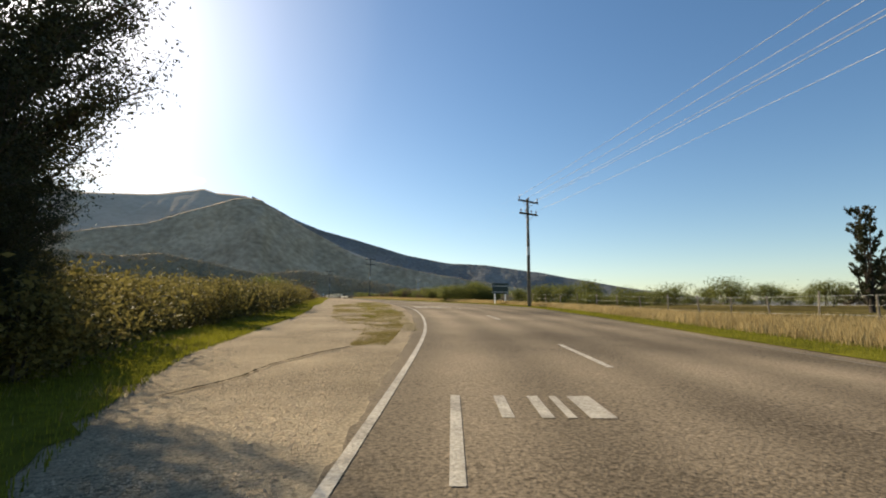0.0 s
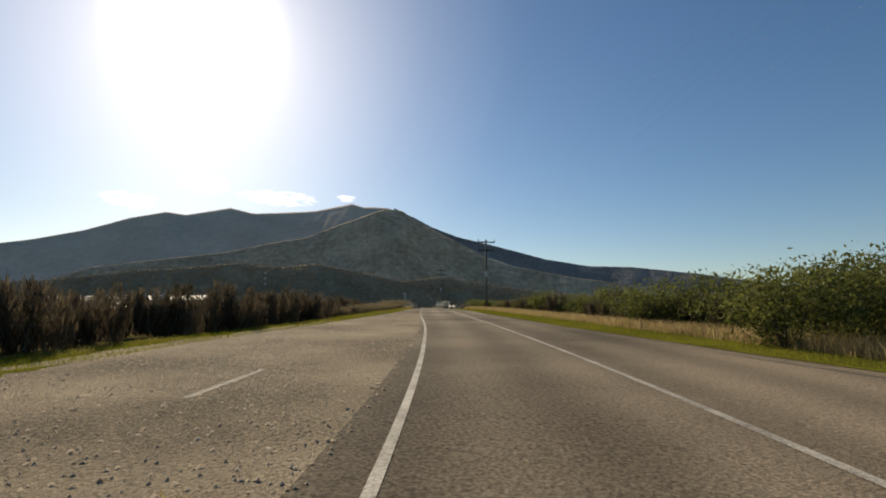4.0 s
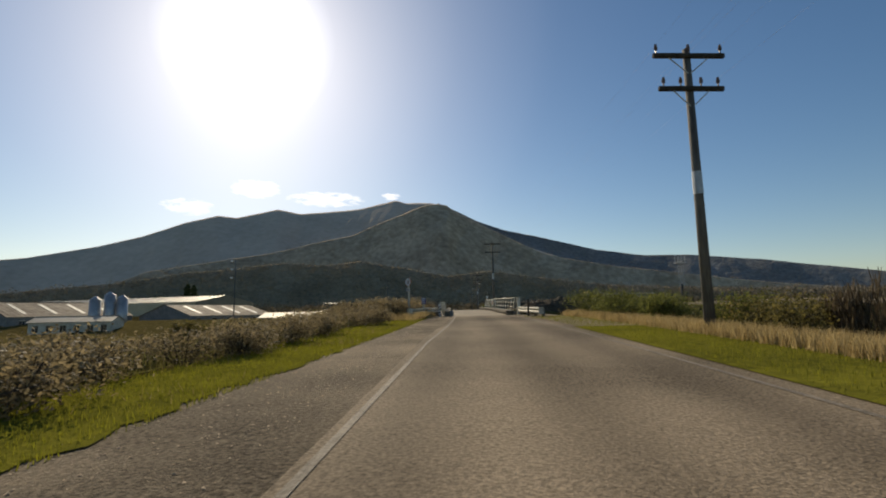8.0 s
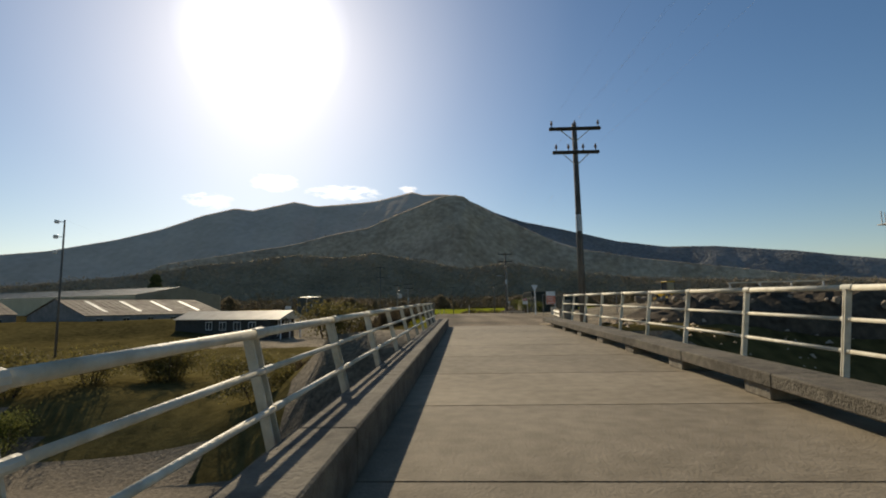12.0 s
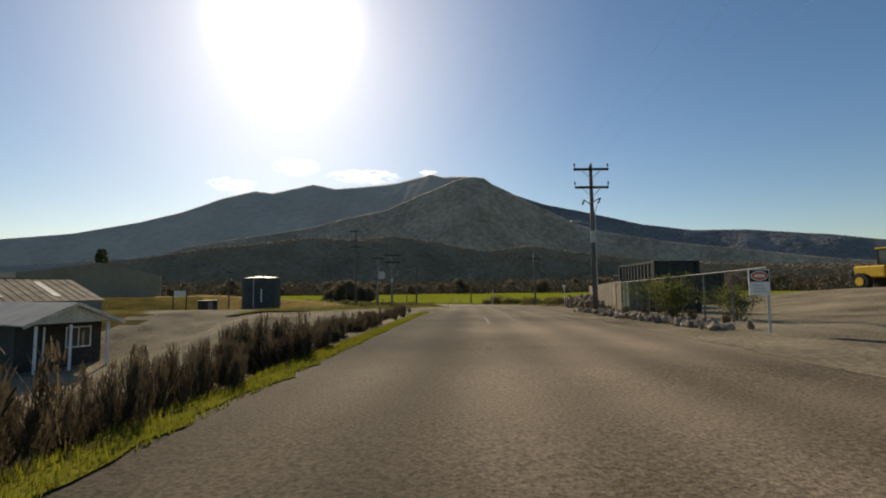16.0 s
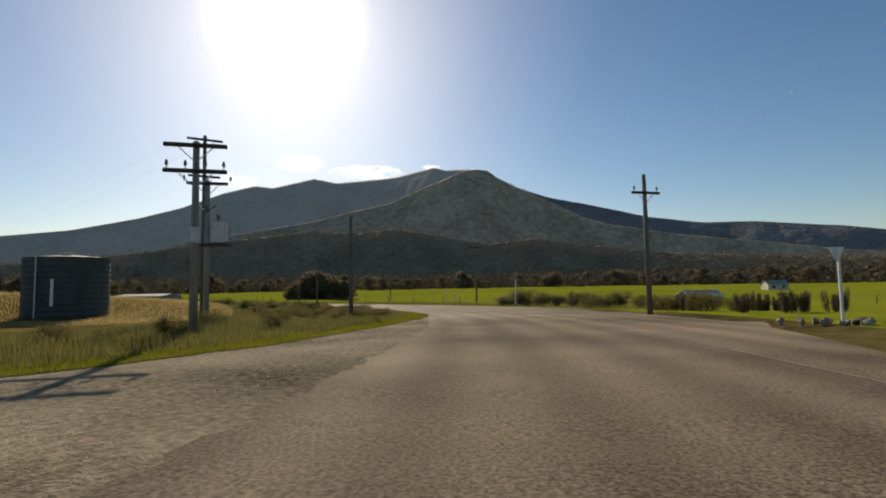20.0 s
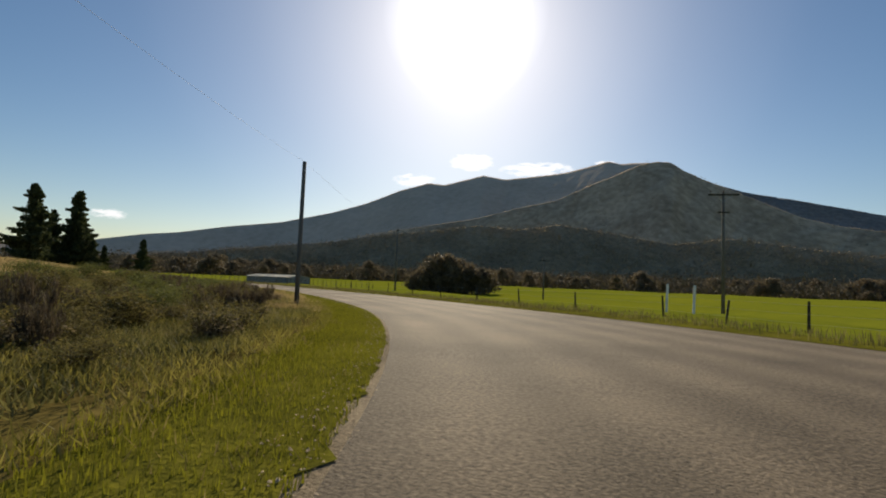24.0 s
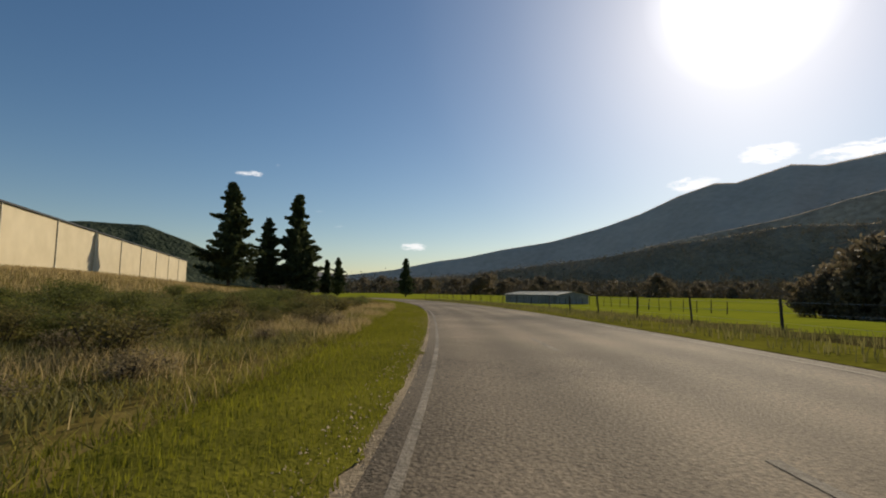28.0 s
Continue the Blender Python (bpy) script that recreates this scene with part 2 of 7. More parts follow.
# paler tone for the poles of the grass island
PALEPOLE = mat("pale_pole_shaft", (0.15, 0.135, 0.11), (0.40, 0.36, 0.30), 6, 0.85, 0.4, 20, 1.0, stretch=(3, 3, 0.35))
STEEL = mat("galvanised_steel", (0.30, 0.30, 0.30), (0.52, 0.52, 0.51), 8, 0.45, 0.1, 30, 1.0, metal=0.6)
FENCESTEEL = mat("dull_fence_steel", (0.13, 0.125, 0.115), (0.26, 0.25, 0.23), 8, 0.7, 0.1, 30, 1.0, metal=0.15)
DARKSTEEL = mat("dark_steel", (0.025, 0.027, 0.028), (0.07, 0.072, 0.075), 6, 0.55, 0.1, 30, 1.0, metal=0.2)
CERAMIC = mat("insulator_ceramic", (0.10, 0.06, 0.04), (0.22, 0.14, 0.10), 5, 0.3)
WIRE = mat("wire", (0.45, 0.45, 0.45), (0.62, 0.62, 0.62), 5, 0.75, spec=0.1)
WOOD = mat("weathered_timber", (0.13, 0.105, 0.075), (0.34, 0.285, 0.21), 6, 0.9, 0.4, 30, 1.0, stretch=(4, 4, 0.5), vary=0.22)
DARKWOOD = mat("dark_timber", (0.028, 0.024, 0.018), (0.085, 0.07, 0.05), 6, 0.9, 0.4, 30, 1.0, stretch=(4, 4, 0.5), vary=0.2)
PEBBLE = mat("pebble", (0.24, 0.17, 0.10), (0.58, 0.45, 0.30), 9, 0.9, 0.2, 40, 3.0)
RAILSTEEL = mat("worn_rail", (0.07, 0.05, 0.035), (0.20, 0.16, 0.13), 6, 0.5, 0.2, 20, 1.0, metal=0.4)
STONE = mat("boulder", (0.13, 0.10, 0.068), (0.44, 0.36, 0.265), 5, 0.9, 0.8, 10, 0.7, vary=0.3)
SIGNGREEN = mat("sign_back", (0.018, 0.03, 0.028), (0.04, 0.055, 0.05), 4, 0.5)
WHITESIGN = mat("sign_white", (0.62, 0.62, 0.60), (0.80, 0.80, 0.78), 6, 0.5)
REDSIGN = mat("sign_orange", (0.55, 0.10, 0.03), (0.72, 0.16, 0.05), 6, 0.5)
BLUESIGN = mat("sign_blue", (0.05, 0.04, 0.16), (0.09, 0.07, 0.24), 6, 0.5)
CRACK = mat("open_crack", (0.006, 0.005, 0.004), (0.02, 0.017, 0.013), 12, 1.0, spec=0.0)
BLACK = mat("black_paint", (0.012, 0.012, 0.012), (0.03, 0.03, 0.03), 6, 0.5)
YELLOW = mat("machine_yellow", (0.52, 0.30, 0.02), (0.74, 0.46, 0.03), 3, 0.45, 0.1, 20, 1.0)
TYRE = mat("tyre_rubber", (0.012, 0.012, 0.012), (0.04, 0.038, 0.034), 8, 0.85, 0.3, 20, 2.0)
GLASS = mat("window_glass", (0.02, 0.025, 0.03), (0.05, 0.06, 0.07), 1, 0.08, spec=0.8)
RUSTROOF = mat("rusty_roof", (0.09, 0.06, 0.036), (0.27, 0.215, 0.15), 0.8, 0.8, 0.2, 6, 0.25, spec=0.15)
ROOFGREY = mat("iron_roof", (0.24, 0.215, 0.165), (0.42, 0.38, 0.30), 0.7, 0.55, 0.15, 6, 0.2, metal=0.2)
SHEDWALL = mat("grey_cladding", (0.15, 0.15, 0.145), (0.27, 0.265, 0.25), 1.2, 0.75, 0.1, 8, 0.3)
CREAM = mat("cream_cladding", (0.50, 0.42, 0.27), (0.62, 0.53, 0.36), 0.7, 0.6, 0.08, 6, 0.2)
# the cream at half brightness: painted shade for the end wall
CREAM_SHADE = mat("shaded_cream_cladding", (0.22, 0.19, 0.13), (0.30, 0.265, 0.19), 0.7, 0.65, 0.08, 6, 0.2)
HOUSEWALL = mat("dark_weatherboard", (0.03, 0.029, 0.027), (0.075, 0.07, 0.062), 3, 0.7, 0.2, 20, 0.5)
TANKGREEN = mat("tank_green", (0.035, 0.045, 0.042), (0.07, 0.082, 0.075), 1.5, 0.6, 0.15, 8, 0.4)
CONTGREEN = mat("container_green", (0.014, 0.02, 0.017), (0.034, 0.042, 0.034), 1.5, 0.6, 0.15, 8, 0.4)
CABGREEN = mat("cabinet_green", (0.09, 0.12, 0.085), (0.15, 0.185, 0.13), 2, 0.5, 0.1, 8, 0.6)
BARK = mat("bark", (0.03, 0.024, 0.018), (0.095, 0.075, 0.055), 7, 0.95, 0.7, 18, 1.0, stretch=(3, 3, 0.6))

ISLEWEED = leaf_mat("dry_weeds", (0.10, 0.085, 0.025), (0.34, 0.27, 0.10), 0.45, 0.5)
GRASS = leaf_mat("short_grass", (0.085, 0.09, 0.010), (0.26, 0.25, 0.022), 0.5, 0.6)
BANKGREEN = leaf_mat("bank_grass", (0.075, 0.075, 0.015), (0.30, 0.26, 0.06), 0.58, 0.4)
DRYGRASS = leaf_mat("dry_grass", (0.17, 0.115, 0.042), (0.52, 0.40, 0.19), 0.58, 0.5)
WEEDS = leaf_mat("rank_weeds", (0.06, 0.066, 0.018), (0.25, 0.22, 0.075), 0.45, 0.5)
BROOM = leaf_mat("broom_stems", (0.036, 0.027, 0.017), (0.17, 0.13, 0.078), 0.35, 0.8)
DRYTIPS = leaf_mat("dry_seed_heads", (0.05, 0.042, 0.02), (0.36, 0.28, 0.15), 0.45, 0.9)
GORSE = leaf_mat("gorse_leaves", (0.04, 0.04, 0.013), (0.22, 0.18, 0.055), 0.5, 0.9)
SHRUB = leaf_mat("shrub_leaves", (0.045, 0.056, 0.014), (0.20, 0.205, 0.05), 0.5, 0.9)
PINE = leaf_mat("pine_needles", (0.03, 0.042, 0.018), (0.11, 0.13, 0.052), 0.35, 0.9)
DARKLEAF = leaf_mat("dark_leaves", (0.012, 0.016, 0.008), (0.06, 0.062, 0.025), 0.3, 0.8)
# field-edge leaves lightened in colour to look hazy
FARLEAF = leaf_mat("far_wood_leaves", (0.085, 0.07, 0.044), (0.24, 0.19, 0.12), 0.4, 0.15)
BASEWOOD = leaf_mat("foot_wood_leaves", (0.065, 0.055, 0.038), (0.15, 0.122, 0.082), 0.12, 0.05, 1.0)
# canopy on the hills, paled with painted haze like the slopes beneath
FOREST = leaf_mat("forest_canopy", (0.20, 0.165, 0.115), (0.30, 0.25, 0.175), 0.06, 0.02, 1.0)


# ---- mesh helpers ----
def mesh(name, verts, faces, material, parent=None, smooth=False):
    me = bpy.data.meshes.new(name)
    me.from_pydata([tuple(v) for v in verts], [], [tuple(f) for f in faces])
    for m in material if isinstance(material, (list, tuple)) else [material]:
        me.materials.append(m)
    if smooth:
        me.polygons.foreach_set("use_smooth", [True] * len(me.polygons))
    me.update()
    ob = new(name, me)
    ob.parent = parent
    return ob


def part(name, bm, material, parent=None, label="", smooth=False):
    me = bpy.data.meshes.new(name)
    if smooth:
        for f in bm.faces:
            f.smooth = True
    bm.to_mesh(me)
    bm.free()
    me.materials.append(material)
    ob = new(name, me)
    ob.parent = parent
    if label:
        ob["label"] = label
    return ob


def holder(name, m, label, category, group="", kind=""):
    ob = new(name)
    ob.matrix_world = m
    ob.empty_display_size = 0.2
    return tagged(ob, label, category, group, kind)


def box(bm, x0, x1, y0, y1, z0, z1, m=None, bev=0.0):
    r = bmesh.ops.create_cube(bm, size=1.0)
    vs = r["verts"]
    bmesh.ops.scale(bm, vec=(x1 - x0, y1 - y0, z1 - z0), verts=vs)
    bmesh.ops.translate(bm, vec=((x0 + x1) / 2, (y0 + y1) / 2, (z0 + z1) / 2), verts=vs)
    if bev:
        es = list({e for v in vs for e in v.link_edges})
        g = bmesh.ops.bevel(bm, geom=es, offset=bev, segments=1, affect="EDGES")
        vs = g["verts"]
    if m is not None:
        bmesh.ops.transform(bm, matrix=m, verts=vs)
    return bm


def boxed(*a, **k):
    return box(bmesh.new(), *a, **k)


def tube(bm, p, q, r0, r1=None, seg=8, cap=True):
    """A round bar from p to q."""
    p, q = Vector(p), Vector(q)
    r1 = r0 if r1 is None else r1
    d = q - p
    res = bmesh.ops.create_cone(bm, cap_ends=cap, segments=seg, radius1=r0, radius2=r1, depth=d.length)
    m = Matrix.Translation((p + q) / 2) @ d.to_track_quat("Z", "Y").to_matrix().to_4x4()
    bmesh.ops.transform(bm, matrix=m, verts=res["verts"])
    return bm


def tubed(*a, **k):
    return tube(bmesh.new(), *a, **k)


def prism(bm, outline, y0, y1):
    """An outline in x and z, drawn out from y0 to y1."""
    a = [bm.verts.new((x, y0, z)) for x, z in outline]
    b = [bm.verts.new((x, y1, z)) for x, z in outline]
    n = len(a)
    bm.faces.new(a)
    bm.faces.new(b[::-1])
    for i in range(n):
        bm.faces.new((a[i], b[i], b[(i + 1) % n], a[(i + 1) % n]))
    bmesh.ops.recalc_face_normals(bm, faces=bm.faces)
    return bm


# ---- the road's line and the lie of the land ----
ROUTE = [(-24.33, -54.85, -2.0), (-16.22, -36.56, -1.4), (-8.11, -18.28, -0.72), (-3.24, -7.31, -0.29), (0.0, 0.0, 0.0), (5.69, 13.87, 0.57),
         (9.91, 27.74, 1.2), (12.81, 42.45, 1.82), (14.44, 56.85, 2.38), (15.47, 71.82, 2.91), (16.35, 86.29, 3.4), (17.16, 101.27, 3.84),
         (17.57, 115.76, 4.2), (17.95, 130.76, 4.52), (18.14, 145.76, 4.67), (18.08, 160.26, 4.6), (17.8, 175.25, 4.46), (17.5, 189.75, 4.27),
         (17.27, 204.75, 4.02), (16.78, 219.24, 3.66), (15.17, 234.14, 3.2), (11.18, 248.04, 2.79), (3.78, 261.04, 2.54), (-6.37, 272.07, 2.38),
         (-17.44, 281.42, 2.3), (-29.3, 290.0, 2.2), (-46.3, 300.8, 2.1), (-68.0, 312.5, 1.95), (-100.0, 326.0, 1.75), (-148.0, 341.0, 1.4)]


def route_samples(step=0.5):
    pts = np.array(ROUTE)
    p = np.vstack([2 * pts[0] - pts[1], pts, 2 * pts[-1] - pts[-2]])
    out = []
    for i in range(1, len(p) - 2):
        a, b, c, d = p[i - 1:i + 3]
        n = max(2, int(np.linalg.norm(c - b) / 0.2))
        u = (np.arange(n) / n)[:, None]
        out.append(0.5 * (2 * b + (c - a) * u + (2 * a - 5 * b + 4 * c - d) * u ** 2 + (3 * b - a - 3 * c + d) * u ** 3))
    out = np.vstack(out)
    s = np.r_[0, np.cumsum(np.hypot(*np.diff(out[:, :2], axis=0).T))]
    start = s[np.argmin(out[:, 0] ** 2 + out[:, 1] ** 2)]
    grid = np.arange(0, s[-1], step)
    return grid - start, np.stack([np.interp(grid, s, out[:, k]) for k in range(3)], 1)


RS, RP = route_samples()
RT = np.gradient(RP[:, :2], axis=0)
RT /= np.linalg.norm(RT, axis=1)[:, None]


def on_route(s, l=0.0):
    """World x, y and the road's height at s metres along the road, l metres to its right."""
    s, l = np.asarray(s, float), np.asarray(l, float)
    x, y, z = (np.interp(s, RS, RP[:, k]) for k in range(3))
    tx, ty = np.interp(s, RS, RT[:, 0]), np.interp(s, RS, RT[:, 1])
    return x + l * ty, y - l * tx, z


def heading(s):
    """Degrees by which the road turns left of +y at s."""
    return math.degrees(math.atan2(-np.interp(s, RS, RT[:, 0]), np.interp(s, RS, RT[:, 1])))


def off_route(x, y):
    x, y = np.asarray(x, float).ravel(), np.asarray(y, float).ravel()
    s, l, z = np.empty_like(x), np.empty_like(x), np.empty_like(x)
    for a in range(0, len(x), 4000):
        dx, dy = x[a:a + 4000, None] - RP[None, ::2, 0], y[a:a + 4000, None] - RP[None, ::2, 1]
        i = np.argmin(dx * dx + dy * dy, axis=1) * 2
        ddx, ddy = x[a:a + 4000] - RP[i, 0], y[a:a + 4000] - RP[i, 1]
        along = ddx * RT[i, 0] + ddy * RT[i, 1]
        s[a:a + 4000] = RS[i] + along
        l[a:a + 4000] = ddx * RT[i, 1] - ddy * RT[i, 0]
        z[a:a + 4000] = np.interp(RS[i] + np.clip(along, -1, 1), RS, RP[:, 2])
    return s, l, z


def step01(v, a, b):
    t = np.clip((v - a) / (b - a), 0, 1)
    return t * t * (3 - 2 * t)


def ground_z(x, y):
    """The height of the land, without the road's paving."""
    x, y = np.asarray(x, float), np.asarray(y, float)
    shape = x.shape
    s, l, zr = off_route(x, y)
    x, y = x.ravel(), y.ravel()
    left, right = -l, l
    # approach: land falls away from the climbing road
    drop = step01(s, 40, 105) * (1 - step01(s, 144, 147))
    z = zr - drop * (2.6 * step01(left, 4.5, 16) + 2.0 * step01(right, 6.0, 16))
    # yard below the road, past the bridge on the left
    low = step01(s, 143, 147) * (1 - step01(s - 14 * step01(left, 12, 22) * (1 - step01(left, 45, 70)), 178, 200))
    z -= low * 3.0 * step01(left, 2.6, 9)
    # yard on the right, rising away from the road
    z += step01(s, 152, 176) * (1 - step01(s, 205, 232)) * 1.1 * step01(right, 15, 30)
    # bank on the left of the last bend
    bank = step01(s - 16 * step01(left, 12, 26), 246, 275)
    z += bank * 2.6 * step01(left, 4, 34)
    # field on the right
    fld = step01(s, 225, 245)
    z -= fld * 0.9 * step01(right, 14, 40)
    # far away the land levels out
    far = step01(np.hypot(x - 5, y - 160), 180, 420)
    z = z * (1 - far) + 1.6 * far
    # railway cutting under the bridge
    yb = y + 0.10 * (x - 18)
    fill = 3.0 * (1 - step01(np.abs(l.ravel() - 1.2), 5.5, 9.5))      # the road's embankment at the far abutment
    cut = step01(yb, 114.5, 120.0) * (1 - step01(yb + fill, 138.5, 144.0)) * (1 - step01(np.abs(x - 18), 120, 220))
    z = z * (1 - cut) + (-0.5) * cut
    wob = np.sin(x * 0.31 + 1.3) * np.sin(y * 0.27) * 0.10 + np.sin(x * 0.09) * np.cos(y * 0.11) * 0.22
    z = z + wob * step01(np.minimum(left - 6, 30), 0, 8) * (left > 0) + wob * step01(right - 9, 0, 8) * (right > 0)
    return z.reshape(shape)


def gz(x, y):
    return float(ground_z(np.array([x]), np.array([y]))[0])


def grown(a, b, step, lo, hi):
    mid = list(np.arange(a, b + step, step))
    out, d = [], step
    v = a
    while v > lo:
        d *= 1.28
        v -= d
        out.append(v)
    up, d, v = [], step, mid[-1]
    while v < hi:
        d *= 1.28
        v += d
        up.append(v)
    return np.array(out[::-1] + mid + up)


gx, gy = grown(-62, 76, 1.5, -4300, 4300), grown(-40, 330, 1.5, -2500, 4300)
GX, GY = np.meshgrid(gx, gy)
GS, GL, GR = off_route(GX, GY)
GZ = ground_z(GX, GY).ravel() - 0.10 * ((np.abs(GL - 1.5) < 8.5) | ((GS > 174) & (GS < 242) & (GL < 0) & (GL > -22)))
nx, ny = len(gx), len(gy)
idx = np.arange(nx * ny).reshape(ny, nx)
quads = np.stack([idx[:-1, :-1], idx[:-1, 1:], idx[1:, 1:], idx[1:, :-1]], -1).reshape(-1, 4)
ground = mesh("ground", np.stack([GX.ravel(), GY.ravel(), GZ], 1).tolist(), quads.tolist(), [SOIL, PASTURE, BEDROCK, DIRT, BANKTURF], smooth=True)
tagged(ground, "rough grassy ground, pasture and pale ballast of the railway cutting", "ground", kind="structure")
fc = quads[:, 0]
cx, cy = GX.ravel()[fc], GY.ravel()[fc]
wave = 2.2 * np.sin(cx * 0.23 + 1.5 * np.sin(cy * 0.11)) + 1.6 * np.sin(cy * 0.31 + cx * 0.13) + np.random.default_rng(2).normal(0, 0.8, len(fc))
cs, cl, cx, cy = GS[fc] + wave * (np.abs(GL[fc]) > 8), GL[fc] + 0.6 * wave * (np.abs(GL[fc]) > 14), cx + wave, cy + wave * 0.6 * (np.abs(GL[fc]) > 8)
kind = np.zeros(len(fc), int)
kind[(cs > 215) & (cl > 11)] = 1
kind[(cy > 248) & (cl > 11)] = 1
kind[(cy > 330)] = 1
kind[(np.hypot(cx - 5, cy - 160) > 230) & (cy < 500)] = 1
kind[(np.abs(cy + 0.10 * (cx - 18) - 129.5) < 11) & (np.abs(cx - 18) < 160)] = 2
kind[(cs > 205) & (cl < -1) & (cl > -70) & (cy < 330) & (cy > 205)] = 4
kind[(cs > 149) & (cs < 216) & (cl > 5) & (cl < 75) & (cy < 232)] = 3
kind[(cs > 176) & (cs < 216) & (cl < -3) & (cl > -30) & (cy < 222)] = 3
ground.data.polygons.foreach_set("material_index", kind)


def strip(name, s0, s1, l0, l1, material, dz, label, category, step=2.0, across=1.0, on_ground=True, wander=0.0, ragged=0.0):
    """A surface along the road between two side lines, each a number or a function of s."""
    f0 = l0 if callable(l0) else (lambda s: l0 + 0 * s)
    f1 = l1 if callable(l1) else (lambda s: l1 + 0 * s)
    ss = np.linspace(s0, s1, max(2, int((s1 - s0) / step) + 1))
    a, b = f0(ss), f1(ss)
    k = max(2, int(np.max(b - a) / across) + 1)
    u = np.linspace(0, 1, k)
    S, L = np.repeat(ss[:, None], k, 1), a[:, None] + (b - a)[:, None] * u[None]
    if wander:
        L = L + wander * (np.sin(S * 0.9) + 0.6 * np.sin(S * 2.3 + 1)) * (1 - u)[None]
    if ragged:
        r = np.random.default_rng(len(name) * 31 + int(s0))
        jag = (0.4 * np.sin(ss * 1.9) + 0.4 * np.sin(ss * 5.3 + 2) + r.normal(0, 0.7, len(ss))) * 0.5 * ragged
        L[:, -1] += jag
        jag2 = (0.4 * np.sin(ss * 1.5 + 1) + 0.4 * np.sin(ss * 4.7) + r.normal(0, 0.7, len(ss))) * 0.5 * ragged
        L[:, 0] += jag2
    X, Y, Z = on_route(S, L)
    if on_ground:
        w = step01(np.maximum(ROAD_L(S) - L, L - ROAD_R(S)), 0.5, 2.5)
        Z = Z * (1 - w) + ground_z(X, Y) * w
    i = np.arange(len(ss) * k).reshape(len(ss), k)
    q = np.stack([i[:-1, :-1], i[:-1, 1:], i[1:, 1:], i[1:, :-1]], -1).reshape(-1, 4)
    if ragged and material not in (VERGE,):
        Z[:, -1] -= 2 * dz      # the inner edge runs out into the seal
    if ragged and material is VERGE:
        Z[:, 0] -= 0.13         # the outer edge sinks into the rough ground
    ob = mesh(name, np.stack([X.ravel(), Y.ravel(), Z.ravel() + dz], 1).tolist(), q.tolist(), material, smooth=True)
    uv = ob.data.uv_layers.new(name="road_coordinate")
    at = np.stack([L.ravel(), S.ravel()], 1)[q.ravel()]
    uv.data.foreach_set("uv", at.astype(np.float32).ravel())
    return tagged(ob, label, category, kind="structure")


def wheel_tracks(m):
    """Darker, smoother bands where the wheels run, and a darker lane past the bridge."""
    n, l = m.node_tree.nodes, m.node_tree.links
    b = n["Principled BSDF"]
    base = b.inputs["Base Color"].links[0].from_socket
    uv = n.new("ShaderNodeUVMap")
    uv.uv_map = "road_coordinate"
    sep = n.new("ShaderNodeSeparateXYZ")
    l.new(uv.outputs[0], sep.inputs[0])
    wob = n.new("ShaderNodeTexNoise")
    wob.inputs["Scale"].default_value, wob.inputs["Detail"].default_value = 0.25, 3
    l.new(uv.outputs[0], wob.inputs["Vector"])
    ph = n.new("ShaderNodeMath")
    ph.operation = "MULTIPLY_ADD"
    ph.inputs[1].default_value = 3.9
    l.new(sep.outputs["X"], ph.inputs[0])
    l.new(wob.outputs[0], ph.inputs[2])
    si = n.new("ShaderNodeMath")
    si.operation = "SINE"
    l.new(ph.outputs[0], si.inputs[0])
    mr = n.new("ShaderNodeMapRange")
    mr.inputs["From Min"].default_value, mr.inputs["From Max"].default_value = -1.0, 1.0
    mr.inputs["To Min"].default_value, mr.inputs["To Max"].default_value = 0.80, 1.12
    l.new(si.outputs[0], mr.inputs["Value"])
    # a darker lane on the near side past the bridge
    steps = []
    for sock, lo, hi in (("X", 1.9, -0.2), ("Y", 143.0, 150.0), ("Y", 212.0, 192.0)):
        st = n.new("ShaderNodeMapRange")
        st.interpolation_type = "SMOOTHSTEP"
        st.inputs["From Min"].default_value, st.inputs["From Max"].default_value = lo, hi
        sh = n.new("ShaderNodeMath")
        sh.operation = "MULTIPLY_ADD"
        sh.inputs[1].default_value = 1.4
        l.new(wob.outputs[0], sh.inputs[0])
        l.new(sep.outputs[sock], sh.inputs[2])
        l.new(sh.outputs[0] if sock == "X" else sep.outputs[sock], st.inputs["Value"])
        steps.append(st.outputs[0])
    band = None
    for st in steps:
        if band is None:
            band = st
            continue
        mu = n.new("ShaderNodeMath")
        mu.operation = "MULTIPLY"
        l.new(band, mu.inputs[0])
        l.new(st, mu.inputs[1])
        band = mu.outputs[0]
    dk = n.new("ShaderNodeMath")
    dk.operation = "MULTIPLY_ADD"
    dk.inputs[1].default_value, dk.inputs[2].default_value = -0.48, 1.0
    l.new(band, dk.inputs[0])
    both = n.new("ShaderNodeMath")
    both.operation = "MULTIPLY"
    l.new(mr.outputs[0], both.inputs[0])
    l.new(dk.outputs[0], both.inputs[1])
    vm = n.new("ShaderNodeVectorMath")
    vm.operation = "SCALE"
    l.new(base, vm.inputs[0])
    l.new(both.outputs[0], vm.inputs["Scale"])
    l.new(vm.outputs[0], b.inputs["Base Color"])


wheel_tracks(ASPHALT)
wheel_tracks(LASTSEAL)


def lerp(*pts):
    xs, ys = zip(*pts)
    return lambda s: np.interp(s, xs, ys)


